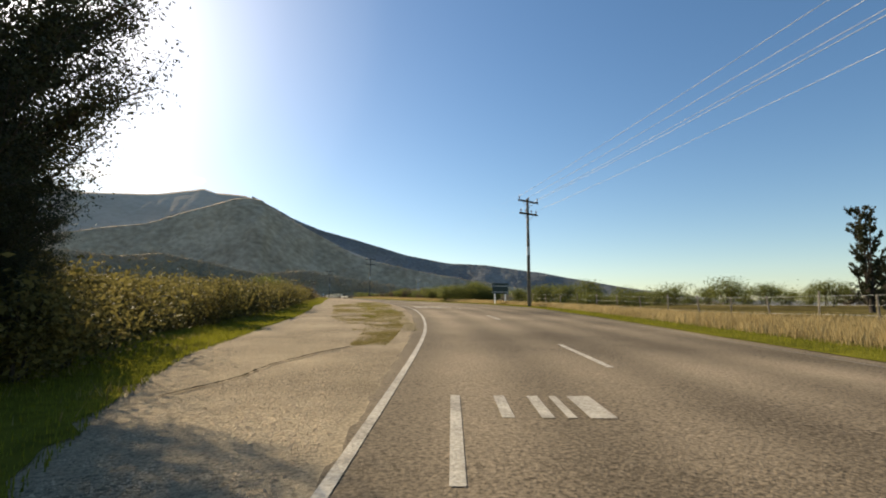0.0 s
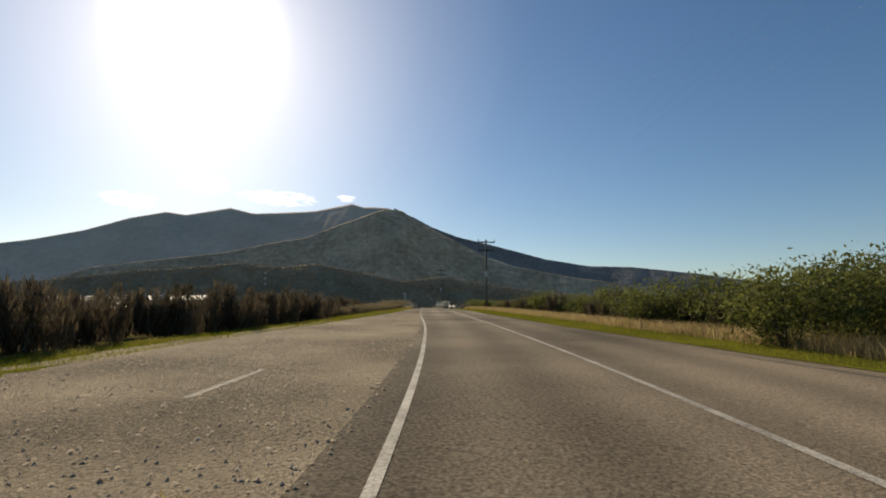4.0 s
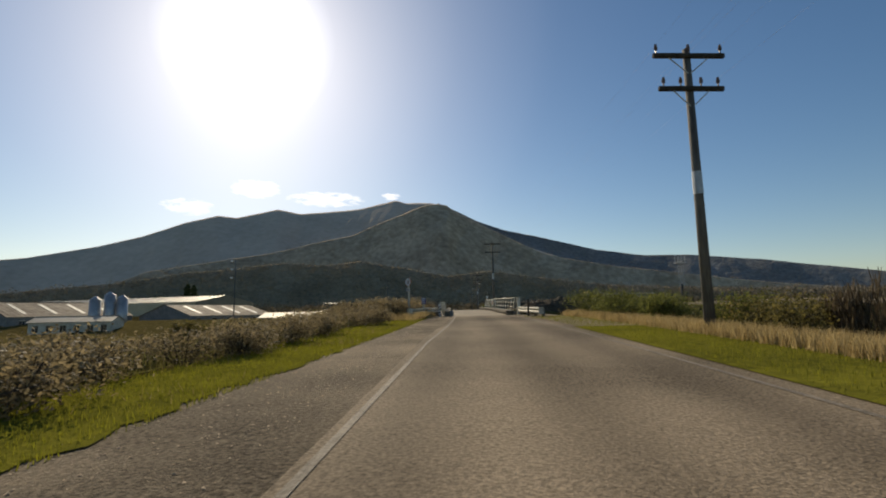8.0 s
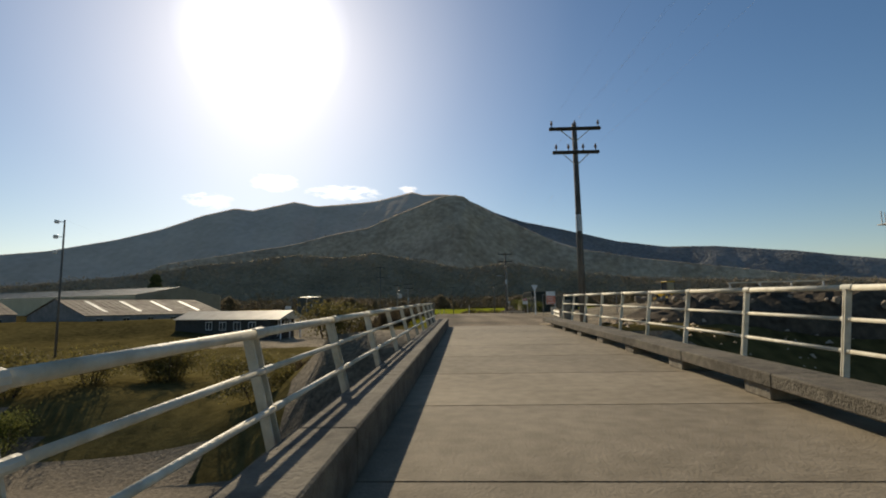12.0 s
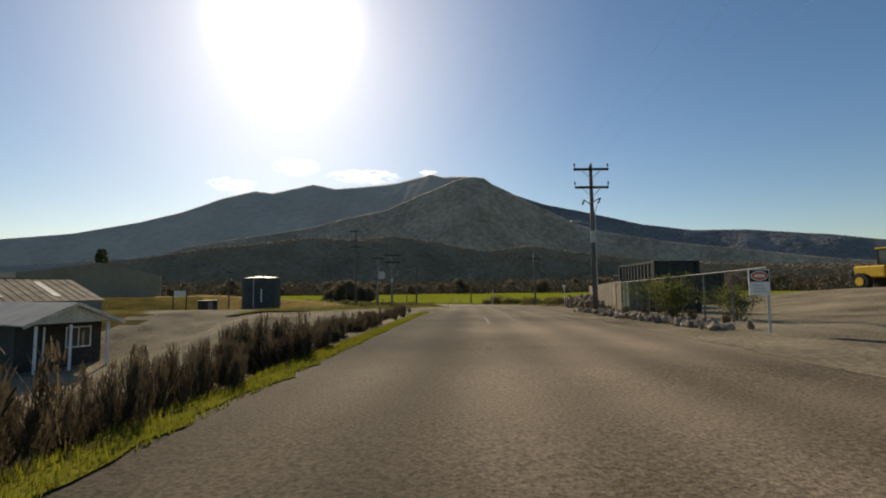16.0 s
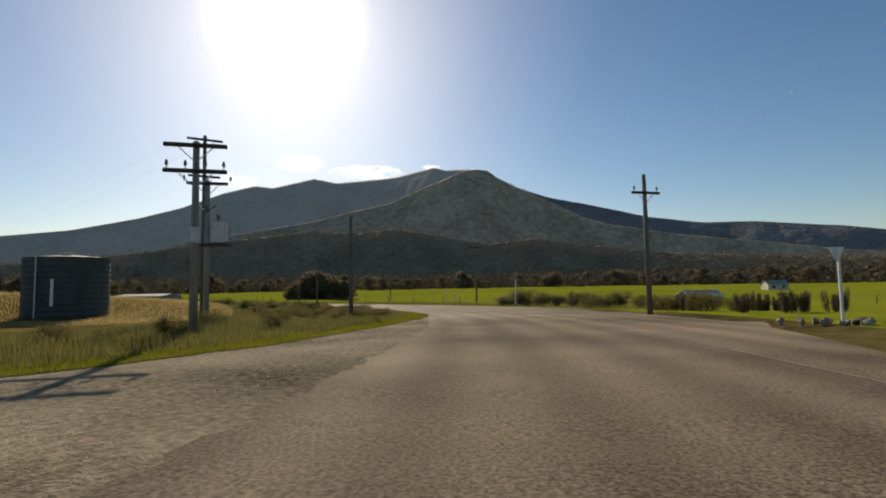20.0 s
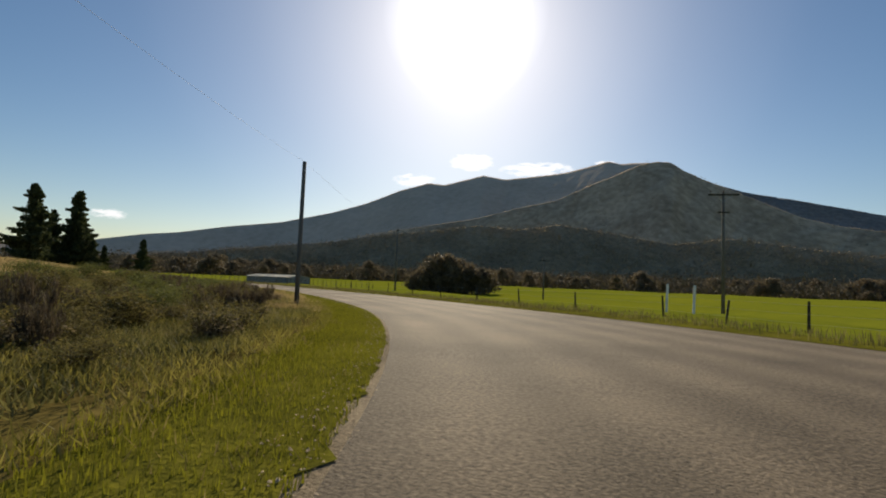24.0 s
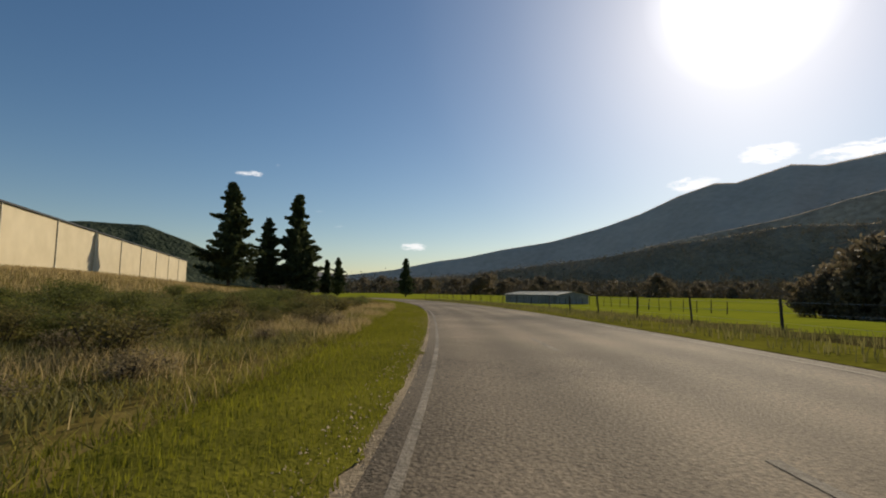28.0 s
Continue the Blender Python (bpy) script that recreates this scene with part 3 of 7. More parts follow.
ROAD_L = lerp((-60, -0.95), (60, -1.0), (75, -1.15), (100, -1.2), (109, -0.75), (115, -0.65), (117, -0.85), (144, -0.85), (147, -2.1), (170, -2.45), (185, -2.55), (198, -2.6), (206, -2.7), (214, -2.5), (222, -2.2), (232, -1.6), (240, -0.6), (300, -0.58), (480, -0.7))
ROAD_R = lerp((-60, 6.8), (12, 6.8), (24, 7.5), (34, 8.5), (43, 8.0), (52, 6.0), (62, 4.7), (80, 3.9), (110, 3.6), (117, 2.8), (144, 2.8), (148, 5.2), (180, 5.4), (190, 5.6), (214, 6.2), (222, 9.0), (228, 12.5), (246, 12.5), (258, 10.5), (275, 8.2), (300, 6.4), (480, 6.2))
LINE_L = lerp((-60, -0.7), (0, -0.7), (30, -0.45), (45, -0.5), (60, -0.75), (80, -1.12), (98, -1.0), (108, -0.6), (115, -0.4), (148, -1.05), (190, -1.1), (235, 0.05), (250, -0.05), (265, -0.3), (290, -0.36), (480, -0.45))
LINE_C = lerp((-60, 2.1), (10, 2.3), (30, 2.7), (45, 2.5), (60, 2.1), (80, 1.8), (100, 1.5), (190, 1.9), (240, 2.9), (265, 2.7), (300, 2.0), (480, 2.0))
LINE_R = lerp((-60, 6.2), (12, 6.3), (24, 7.0), (34, 7.9), (43, 7.3), (52, 5.5), (62, 4.3), (80, 3.55), (112, 3.1), (116, 2.2), (190, 4.2), (215, 4.7), (238, 5.7), (244, 6.5), (256, 8.2), (268, 7.6), (280, 6.4), (300, 5.85), (480, 5.8))

PULL = lerp((-60, -2.0), (1.8, -2.0), (4.5, -3.3), (8.3, -4.6), (15, -5.6), (35, -7.0), (55, -6.3), (80, -3.6))
VE = lerp((236, 1.5), (275, 1.6), (297, 1.8), (316, 2.2), (480, 2.4))
strip("road_a", -60, 116.6, ROAD_L, ROAD_R, ASPHALT, 0.0, "worn chip-seal road with pale wheel tracks", "road", step=0.5, on_ground=False)
strip("road_b", 143.4, 233, ROAD_L, ROAD_R, ASPHALT, 0.0, "worn chip-seal road with pale wheel tracks", "road", step=0.5, on_ground=False)
strip("road_c", 233, 480, ROAD_L, ROAD_R, LASTSEAL, 0.0, "smoother chip-seal road shining towards the sun", "road", step=0.5, on_ground=False)
strip("pavement_shoulder", -60, 74, lambda s: PULL(s) - 0.6, lambda s: ROAD_L(s) + 0.42, GRAVEL, 0.003, "loose gravel pull-off beside the road", "gravel", step=0.3, on_ground=False, wander=0.08, ragged=0.1)
strip("pavement_gutter", 74, 116.4, lerp((74, -4.0), (80, -4.2), (112, -2.6), (116.4, -2.2)), lambda s: ROAD_L(s) + 0.42, SHINGLE, 0.003, "gravel road shoulder", "gravel", step=0.5, on_ground=False, wander=0.08, ragged=0.12)
strip("verge_a", -60, 113, lerp((-60, -7.5), (5, -7.6), (35, -9.4), (60, -8.2), (80, -6.0), (113, -4.2)), lambda s: np.where(s < 80, PULL(s), np.interp(s, (80, 113), (-3.5, -2.1))) + 0.1, VERGE, 0.018, "bright green grass verge", "verge", step=0.3, wander=0.1, ragged=0.2)
WEEDYGRAVEL = mat("weedy_gravel", (0.075, 0.066, 0.024), (0.34, 0.275, 0.165), 10, 1.0, 0.7, 40, 0.9, spec=0.0, detail=8.0)
strip("verge_island", 14, 45, lerp((13, -0.75), (18, -1.5), (24, -2.7), (36, -3.3), (45, -1.0)), lambda s: ROAD_L(s) + 0.2, WEEDYGRAVEL, 0.006, "mossy strip of weeds in the gravel beside the road", "verge", step=0.3, on_ground=False, ragged=0.5)
strip("verge_b", -60, 103, lambda s: ROAD_R(s) - 0.05, lambda s: ROAD_R(s) + 1.6 + 1.6 * step01(s, 50, 70), VERGE, 0.012, "mown grass verge", "verge")
strip("verge_c", 143.6, 196, lambda s: ROAD_L(s) - 0.5, lambda s: ROAD_L(s) + 0.08, VERGE, 0.015, "narrow strip of grass at the road's edge", "verge", step=0.4, across=0.25, wander=0.05, ragged=0.16)
strip("pavement_shoulder_b", 103, 116.6, lambda s: ROAD_R(s) - 0.05, lambda s: ROAD_R(s) + 2.4, SHINGLE, 0.012, "brown gravel shoulder before the bridge", "gravel", on_ground=False)
ISLE = lerp((208, -13), (211, -10.0), (215, -6.2), (219, -4.6), (226, -3.0), (234, -1.7), (240, -0.95))
strip("pavement_yard_mouth", 196, 240, lambda s: np.minimum(ROAD_L(s) - 0.1, np.maximum(-20.0, ISLE(s) - 0.6)), lambda s: ROAD_L(s) - 0.05 + 0.95 * (1 - step01(s, 224, 239)), DIRT, 0.006, "pale gravel at the yard's mouth", "gravel", step=0.3, on_ground=True, ragged=0.3)
strip("verge_d", 208, 240, lambda s: ISLE(s) - 9.0, ISLE, VERGE, 0.02, "rough grass island round the power poles", "verge", step=0.5, wander=0.1, ragged=0.2)
strip("verge_e", 236, 470, lambda s: ROAD_L(s) - VE(s) - 0.3, lambda s: ROAD_L(s) - 0.12, VERGE, 0.014, "mown grass verge inside the bend", "verge", step=0.3, ragged=0.14)
strip("pavement_edge", 234, 330, lambda s: ROAD_L(s) - 0.5, lambda s: ROAD_L(s) - 0.45 + 0.7 * step01(s, 234, 243), GRAVEL, 0.003, "thin gravel edge of the road", "gravel", step=0.3, on_ground=False, wander=0.1, ragged=0.12)
strip("pavement_shoulder_c", 143.2, 148, lambda s: ROAD_R(s) - 0.1, lambda s: ROAD_R(s) + 2.2, GRAVEL, 0.004, "brown gravel shoulder past the bridge", "gravel", step=0.4, on_ground=False, ragged=0.15)
strip("verge_f", 244, 470, lambda s: ROAD_R(s) - 0.05, lambda s: ROAD_R(s) + 3.0, VERGE, 0.012, "rough roadside grass", "verge")
strip("pavement_yard", 147, 216, lambda s: ROAD_R(s) - 0.4, lambda s: ROAD_R(s) + 5, DIRT, 0.006, "packed dirt yard entrance", "yard", step=0.7, on_ground=False, ragged=0.3)
strip("pavement_yard_side", 176, 198, lerp((176, -8), (198, -24)), lambda s: ROAD_L(s) - 0.3, DIRT, 0.012, "pale gravel yard", "yard", on_ground=True)


# ---- road markings ----
def line(name, s0, s1, f, w, label, step=0.5):
    return strip(name, s0, s1, lambda s: f(s) - w / 2, lambda s: f(s) + w / 2, FADED if "faded" in label else PAINT, 0.006, label, "road marking", step=step, across=5, on_ground=False)


line("edge_line_left_a", -50, 84, LINE_L, 0.09, "worn white edge line")
line("edge_line_left_d", 84, 115.5, LINE_L, 0.075, "faded white edge line")
line("edge_line_left_c", 292, 470, LINE_L, 0.08, "faded white edge line")
line("gravel_mark", 48.6, 50.8, lerp((46, -3.0), (53, -2.9)), 0.10, "faded white remnant of an old painted line")
line("edge_line_right_a", -50, 115.5, LINE_R, 0.09, "faded white edge line")
line("edge_line_right_b", 184, 240, LINE_R, 0.10, "faded white edge line")
line("edge_line_right_c", 284, 470, LINE_R, 0.10, "faded white edge line")
line("centre_line_a", 34, 87, LINE_C, 0.10, "solid white centre line")
line("centre_line_b", 184, 206, LINE_C, 0.09, "faded white centre line")
for s0 in (-24, -15, -6, 7.2, 19.5):
    line("centre_dash", s0, s0 + 3.2, LINE_C, 0.11, "white centre line dash")
line("centre_dash", 30.6, 32.6, LINE_C, 0.11, "white centre line dash")
for s0 in (237.2, 296, 305.2, 315, 325, 336):
    line("centre_dash", s0, s0 + 2.9, LINE_C, 0.10, "faded white centre line dash")
strip("hold_line", 86.6, 86.95, -1.0, 1.6, PAINT, 0.006, "worn white hold line across the lane", "road marking", on_ground=False)


def word(text, s0, s1, l0, l1, label):
    """Letters painted on the road, standing from s0 to s1."""
    cu = bpy.data.curves.new("lettering", "FONT")
    cu.body, cu.offset = text, 0.022
    tmp = bpy.data.objects.new("lettering_source", cu)
    scene.collection.objects.link(tmp)
    me = bpy.data.meshes.new_from_object(tmp.evaluated_get(bpy.context.evaluated_depsgraph_get()))
    bpy.data.objects.remove(tmp)
    co = np.array([v.co[:] for v in me.vertices])
    a, b = co[:, :2].min(0), co[:, :2].max(0)
    u = (co[:, :2] - a) / (b - a)
    x, y, z = on_route(s0 + (s1 - s0) * u[:, 1], l0 + (l1 - l0) * u[:, 0])
    for v, q in zip(me.vertices, zip(x, y, z + 0.006)):
        v.co = q
    me.materials.append(PAINT)
    return tagged(new("road_lettering", me), label, "road marking", kind="structure")


word("BRIDGE", 32.4, 35.5, 0.05, 1.95, "large worn white road lettering BRIDGE")
for i, (a, b) in enumerate(((-0.01, 0.085), (0.43, 0.54), (0.77, 0.88), (0.99, 1.07), (1.18, 1.41))):
    strip("road_bar", 2.8 if i == 0 else 4.3, 5.2, a, b, PAINT, 0.006, "worn white painted bar", "road marking", on_ground=False)
for i in range(9):
    strip("road_bar", 246.6 + 0.9 * (i % 3), 247.3 + 0.9 * (i % 3), 3.5 + 0.66 * (i // 3), 3.8 + 0.66 * (i // 3), FADED, 0.006, "worn white painted bar", "road marking", on_ground=False)

strip("lane_arrow_shaft", 183.6, 186.9, 0.72, 0.84, FADED, 0.006, "faded white shaft of a lane arrow", "road marking", on_ground=False)
strip("lane_arrow_head", 186.9, 188.4, lerp((186.9, 0.48), (188.4, 0.77)), lerp((186.9, 1.08), (188.4, 0.79)), FADED, 0.006, "faded white head of a lane arrow", "road marking", on_ground=False)


# ---- hills ----
def lerp_np(x, pts):
    xs, ys = zip(*pts)
    return np.interp(x, xs, ys)


# azimuth (degrees left of +y) and height of the skyline in degrees
SKYLINE = [(-100, 0.7), (-72, 0.9), (-54, 1.3), (-46, 2.4), (-38, 3.8), (-34.5, 4.5), (-28, 5.4), (-23.5, 5.6), (-18.5, 6.5), (-12.9, 8.0), (-8.2, 9.1),
           (-4.8, 10.2), (-1.7, 11.7), (0.1, 12.4), (3.9, 12.1), (5.2, 12.4), (6.1, 12.2), (9.5, 11.7), (13.3, 11.3), (16.4, 11.0), (18.9, 11.4), (23.3, 10.3),
           (25.2, 10.4), (28.4, 9.5), (32.2, 7.9), (36, 6.7), (41.2, 5.4), (46.5, 4.6), (51, 3.7), (54, 3.3), (59, 2.3), (64, 1.7), (69, 2.1), (78, 2.8), (84, 4.2), (88, 5.0), (94, 4.8), (110, 3.0)]
EYE_C = np.array([17.0, 160.0, 5.4])


FOREST_AT = []


def hills(name, az0, az1, n, near, crest, back, factor, skyline, material, label, rough=1.0, seed=0.0, m=64, trees=0, lie=1.3):
    """A range of hills: rows from its foot near the plain up to the crest and down behind it."""
    az = np.radians(np.linspace(az0, az1, n))
    v = np.linspace(0, 1, m)
    A, V = np.meshgrid(az, v)
    el = np.radians(lerp_np(np.degrees(A), skyline)) * factor
    top = crest * np.tan(el) + EYE_C[2]
    peak_v = 0.72
    up = np.clip(V / peak_v, 0, 1)
    down = np.clip((V - peak_v) / (1 - peak_v), 0, 1)
    run = np.minimum(crest - near, lie * np.maximum(top, 25))
    D = crest - run * (1 - up) + (back - crest) * down
    prof = up ** 1.1 * (1 - down) ** 1.2
    X, Y = EYE_C[0] - D * np.sin(A), EYE_C[1] + D * np.cos(A)
    z = np.empty(X.size)
    for i, (x, y) in enumerate(zip(X.ravel(), Y.ravel())):
        p = Vector((x * 0.0022 + seed, y * 0.0022, seed))
        z[i] = (noise.noise(p * 150) * 0.006 + noise.fractal(p * 1.4, 0.85, 2.1, 7) * 0.045 + noise.noise(p * 34) * 0.016 + noise.noise(p * 80) * 0.010) * rough
    dg = np.degrees(A) + 1.5 * np.sin(V * 5 + seed)
    spur = (np.sin(dg * 0.55 + seed) * 0.5 + np.abs(np.sin(dg * 0.8 + 2 * seed)) * 0.7 + np.abs(np.sin(dg * 2.1 + V * 3 + seed)) * 0.3) * 0.075 * min(1.0, rough + 0.2)
    Z = -4 + top * prof + (z.reshape(X.shape) + spur * (up * (1 - up) * 4)) * np.maximum(top, 20) * (prof * (1 - 0.78 * np.exp(-((V - peak_v) / 0.07) ** 2)))
    k = np.arange(X.size).reshape(X.shape)
    q = np.stack([k[:-1, :-1], k[:-1, 1:], k[1:, 1:], k[1:, :-1]], -1).reshape(-1, 4)
    ob = mesh(name, np.stack([X.ravel(), Y.ravel(), Z.ravel()], 1).tolist(), q[:, ::-1].tolist(), material, smooth=True)
    if trees:
        r = np.random.default_rng(int(seed * 10))
        i, j = r.integers(0, int(m * 0.74), trees), r.integers(1, n - 1, trees)
        FOREST_AT.append(np.stack([X[i, j], Y[i, j], Z[i, j]], 1) + r.normal(0, 1, (trees, 3)) * np.array([9.0, 9.0, 0.5]))
    return tagged(ob, label, "hill", kind="structure")


MAIN = [(-75, 0.0), (-50, 0.6), (-35, 2.4), (-27, 3.7), (-21, 4.6), (-15, 5.8), (-12, 6.7), (-7.8, 8.8), (-4.8, 10.2), (-2.2, 11.5), (-1.1, 12.25), (0.2, 12.45), (1.6, 12.3),
        (2.6, 12.0), (3.6, 11.6), (4.6, 11.2), (6, 10.7), (8, 9.9), (10.6, 8.8), (15, 7.9), (19, 6.9), (24, 6.0), (28, 5.3), (32, 4.5), (36, 2.7), (40, 1.3), (56, 0.6), (74, 0.0)]
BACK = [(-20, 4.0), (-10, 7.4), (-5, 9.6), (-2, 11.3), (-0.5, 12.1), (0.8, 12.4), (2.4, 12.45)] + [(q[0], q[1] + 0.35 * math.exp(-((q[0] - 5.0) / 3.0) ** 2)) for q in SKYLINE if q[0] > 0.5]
hills("back_range", -20, 74, 320, 1300, 2900, 3700, 1.07, BACK, HAZEHILL, "bush-covered summits behind the front ridge, lightened with haze", seed=9.3, rough=0.35, lie=1.6)
hills("mountain_range", -75, 74, 420, 700, 2300, 2800, 1.07, MAIN, BUSHLAND, "broad bush-covered mountain tinted with haze", seed=3.1, trees=7000, lie=1.15, m=80)
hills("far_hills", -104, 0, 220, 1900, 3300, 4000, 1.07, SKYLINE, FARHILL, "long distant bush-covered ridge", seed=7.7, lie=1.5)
FOOT = [(-60, 1.0), (-46, 1.6), (-30, 2.3), (-20, 3.0), (-12, 4.2), (-6, 5.2), (-1, 4.6), (5, 5.8), (10, 6.6), (14, 6.0), (19, 6.3), (25, 5.4), (29, 5.0), (34, 3.9), (41, 3.0), (48, 2.0), (56, 1.2), (66, 0.6)]
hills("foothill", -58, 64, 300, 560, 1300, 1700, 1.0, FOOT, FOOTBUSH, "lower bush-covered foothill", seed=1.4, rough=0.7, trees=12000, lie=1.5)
hills("near_hill", 60, 108, 90, 420, 900, 1300, 1.0, [(60, 0.2), (69, 2.4), (73, 3.6), (75, 4.6), (79, 6.1), (84, 6.1), (94, 5.0), (108, 3.0)], NEARWOOD, "dark wooded hill behind the warehouse", seed=5.0)


# ---- plants ----
def rng(seed):
    return np.random.default_rng(seed)


def flat_mesh(name, vs, loops, corners, material):
    """A mesh of many loose faces of the same number of corners."""
    me = bpy.data.meshes.new(name)
    me.vertices.add(len(vs))
    me.vertices.foreach_set("co", np.ascontiguousarray(vs, dtype=np.float32).ravel())
    me.loops.add(len(loops))
    me.loops.foreach_set("vertex_index", loops.astype(np.int32))
    me.polygons.add(len(loops) // corners)
    me.polygons.foreach_set("loop_start", (np.arange(len(loops) // corners) * corners).astype(np.int32))
    me.update(calc_edges=True)
    me.materials.append(material)
    return new(name, me)


def blades(name, xyz, h, w, material, label, category, seed, lean=0.35):
    """A stand of grass: each blade a bent sliver of two faces."""
    r = rng(seed)
    n = len(xyz)
    a, b = r.uniform(0, 2 * np.pi, n), r.uniform(0, 2 * np.pi, n)
    hh = h * r.uniform(0.45, 1.15, n)
    side = np.stack([np.cos(a), np.sin(a), 0 * a], 1) * (w * r.uniform(0.6, 1.3, n))[:, None]
    tilt = np.stack([np.cos(b), np.sin(b), 0 * b], 1) * (hh * lean * r.uniform(0.1, 1, n))[:, None]
    up = np.array([0, 0, 1.0])[None] * hh[:, None]
    if h < 0.3:
        vs = np.stack([xyz - side, xyz + side, xyz + up + tilt], 1).reshape(-1, 3)
        return tagged(flat_mesh(name, vs, np.arange(3 * n), 3, material), label, category, kind="stuff")
    p0, p1 = xyz - side, xyz + side
    m0, m1 = xyz - side * 0.7 + up * 0.55 + tilt * 0.35, xyz + side * 0.7 + up * 0.55 + tilt * 0.35
    tip = xyz + up + tilt
    vs = np.stack([p0, p1, m1, m0, tip], 1).reshape(-1, 3)
    k = np.arange(n)[:, None] * 5
    quad, tri = k + np.array([0, 1, 2, 3]), k + np.array([3, 2, 4])
    me = bpy.data.meshes.new(name)
    me.vertices.add(len(vs))
    me.vertices.foreach_set("co", vs.ravel())
    loops = np.concatenate([np.concatenate([quad, tri], 1).ravel()])
    me.loops.add(len(loops))
    me.loops.foreach_set("vertex_index", loops.astype(np.int32))
    me.polygons.add(2 * n)
    me.polygons.foreach_set("loop_start", (np.arange(n)[:, None] * 7 + np.array([0, 4])).ravel().astype(np.int32))
    me.update(calc_edges=True)
    me.materials.append(material)
    return tagged(new(name, me), label, category, kind="stuff")


def patchy(x, y, size, seed):
    """Smooth random patches between 0 and 1."""
    g = rng(seed + 7000).uniform(0, 1, (64, 64))
    u, v = x / size, y / size
    i, j = np.floor(u).astype(int), np.floor(v).astype(int)
    a, b = u - i, v - j
    a, b = a * a * (3 - 2 * a), b * b * (3 - 2 * b)
    return (g[i % 64, j % 64] * (1 - a) + g[(i + 1) % 64, j % 64] * a) * (1 - b) + (g[i % 64, (j + 1) % 64] * (1 - a) + g[(i + 1) % 64, (j + 1) % 64] * a) * b


def scatter(n, s0, s1, l0, l1, seed, clump=0.0, keep=None):
    r = rng(seed)
    s, u = r.uniform(s0, s1, n), r.uniform(0, 1, n)
    a = l0(s) if callable(l0) else l0 + 0 * s
    b = l1(s) if callable(l1) else l1 + 0 * s
    l = a + (b - a) * u
    if clump:
        m = 2.2 * (0.6 * patchy(s, l, 1.6, seed) + 0.4 * patchy(s, l, 0.5, seed + 1) - 0.5) + r.normal(0, 0.2, n) > clump
        s, l = s[m], l[m]
    x, y, _ = on_route(s, l)
    return np.stack([x, y, ground_z(x, y)], 1)


def leaves_mesh(name, centres, size, material, parent, seed, flat=0.0):
    """Many small leaf slips, each a bent pair of triangles."""
    r = rng(seed)
    n = len(centres)
    d = r.normal(0, 1, (n, 3))
    d /= np.linalg.norm(d, axis=1)[:, None]
    e = np.cross(d, r.normal(0, 1, (n, 3)))
    e /= np.linalg.norm(e, axis=1)[:, None]
    sz = size * r.uniform(0.5, 1.4, n)[:, None]
    a, b = centres - d * sz, centres + d * sz
    c1, c2 = centres + e * sz * 0.45, centres - e * sz * 0.45 + np.array([0, 0, -0.2]) * sz
    vs = np.stack([a, c1, b, c2], 1).reshape(-1, 3)
    k = np.arange(n)[:, None] * 4
    f = np.concatenate([k + np.array([0, 1, 2]), k + np.array([0, 2, 3])], 1).ravel()
    ob = flat_mesh(name, vs, f, 3, material)
    ob.parent = parent
    return ob


def shrub(kind_name, h, w, n, leaf, material, seed, label, category, stalks=7, group=""):
    """A bush: stems that fork from the ground and leaf sprays with an uneven outline. Built at the origin, far below, then copied."""
    r = rng(seed)
    top = holder(kind_name, Matrix.Identity(4), label, category, group)
    bm = bmesh.new()
    tips = []
    for i in range(stalks):
        a = r.uniform(0, 2 * np.pi)
        d = w * 0.5 * r.uniform(0.15, 0.8)
        p = Vector((0.08 * w * math.cos(a), 0.08 * w * math.sin(a), -0.1))
        q = Vector((d * math.cos(a), d * math.sin(a), h * r.uniform(0.5, 0.85)))
        tube(bm, p, q, 0.025 * h / 2, 0.01, 4, cap=False)
        tips.append((q, w * r.uniform(0.16, 0.34)))
        for _ in range(2):
            mid = p.lerp(q, r.uniform(0.35, 0.8))
            e = mid + Vector((r.normal(0, w * 0.22), r.normal(0, w * 0.22), h * r.uniform(0.02, 0.3)))
            tube(bm, mid, e, 0.012, 0.006, 3, cap=False)
            tips.append((e, w * r.uniform(0.12, 0.26)))
    part("stem", bm, BARK, top)
    per = n // len(tips)
    cs = []
    for q, rad in tips:
        v = r.normal(0, 1, (per, 3)) * 0.55
        cs.append(np.array(q) + v * rad * np.array([1, 1, 0.85]))
        low = r.uniform(0, 1, (per // 3, 1))
        cs.append(np.array(q) * np.concatenate([low, low, low], 1) + r.normal(0, 0.12 * w, (per // 3, 3)))
    cs = np.concatenate(cs)
    cs = cs[(cs[:, 2] > 0.02) & (cs[:, 2] < h * 1.08)]
    leaves_mesh("foliage", cs, leaf, material, top, seed + 1)
    return top


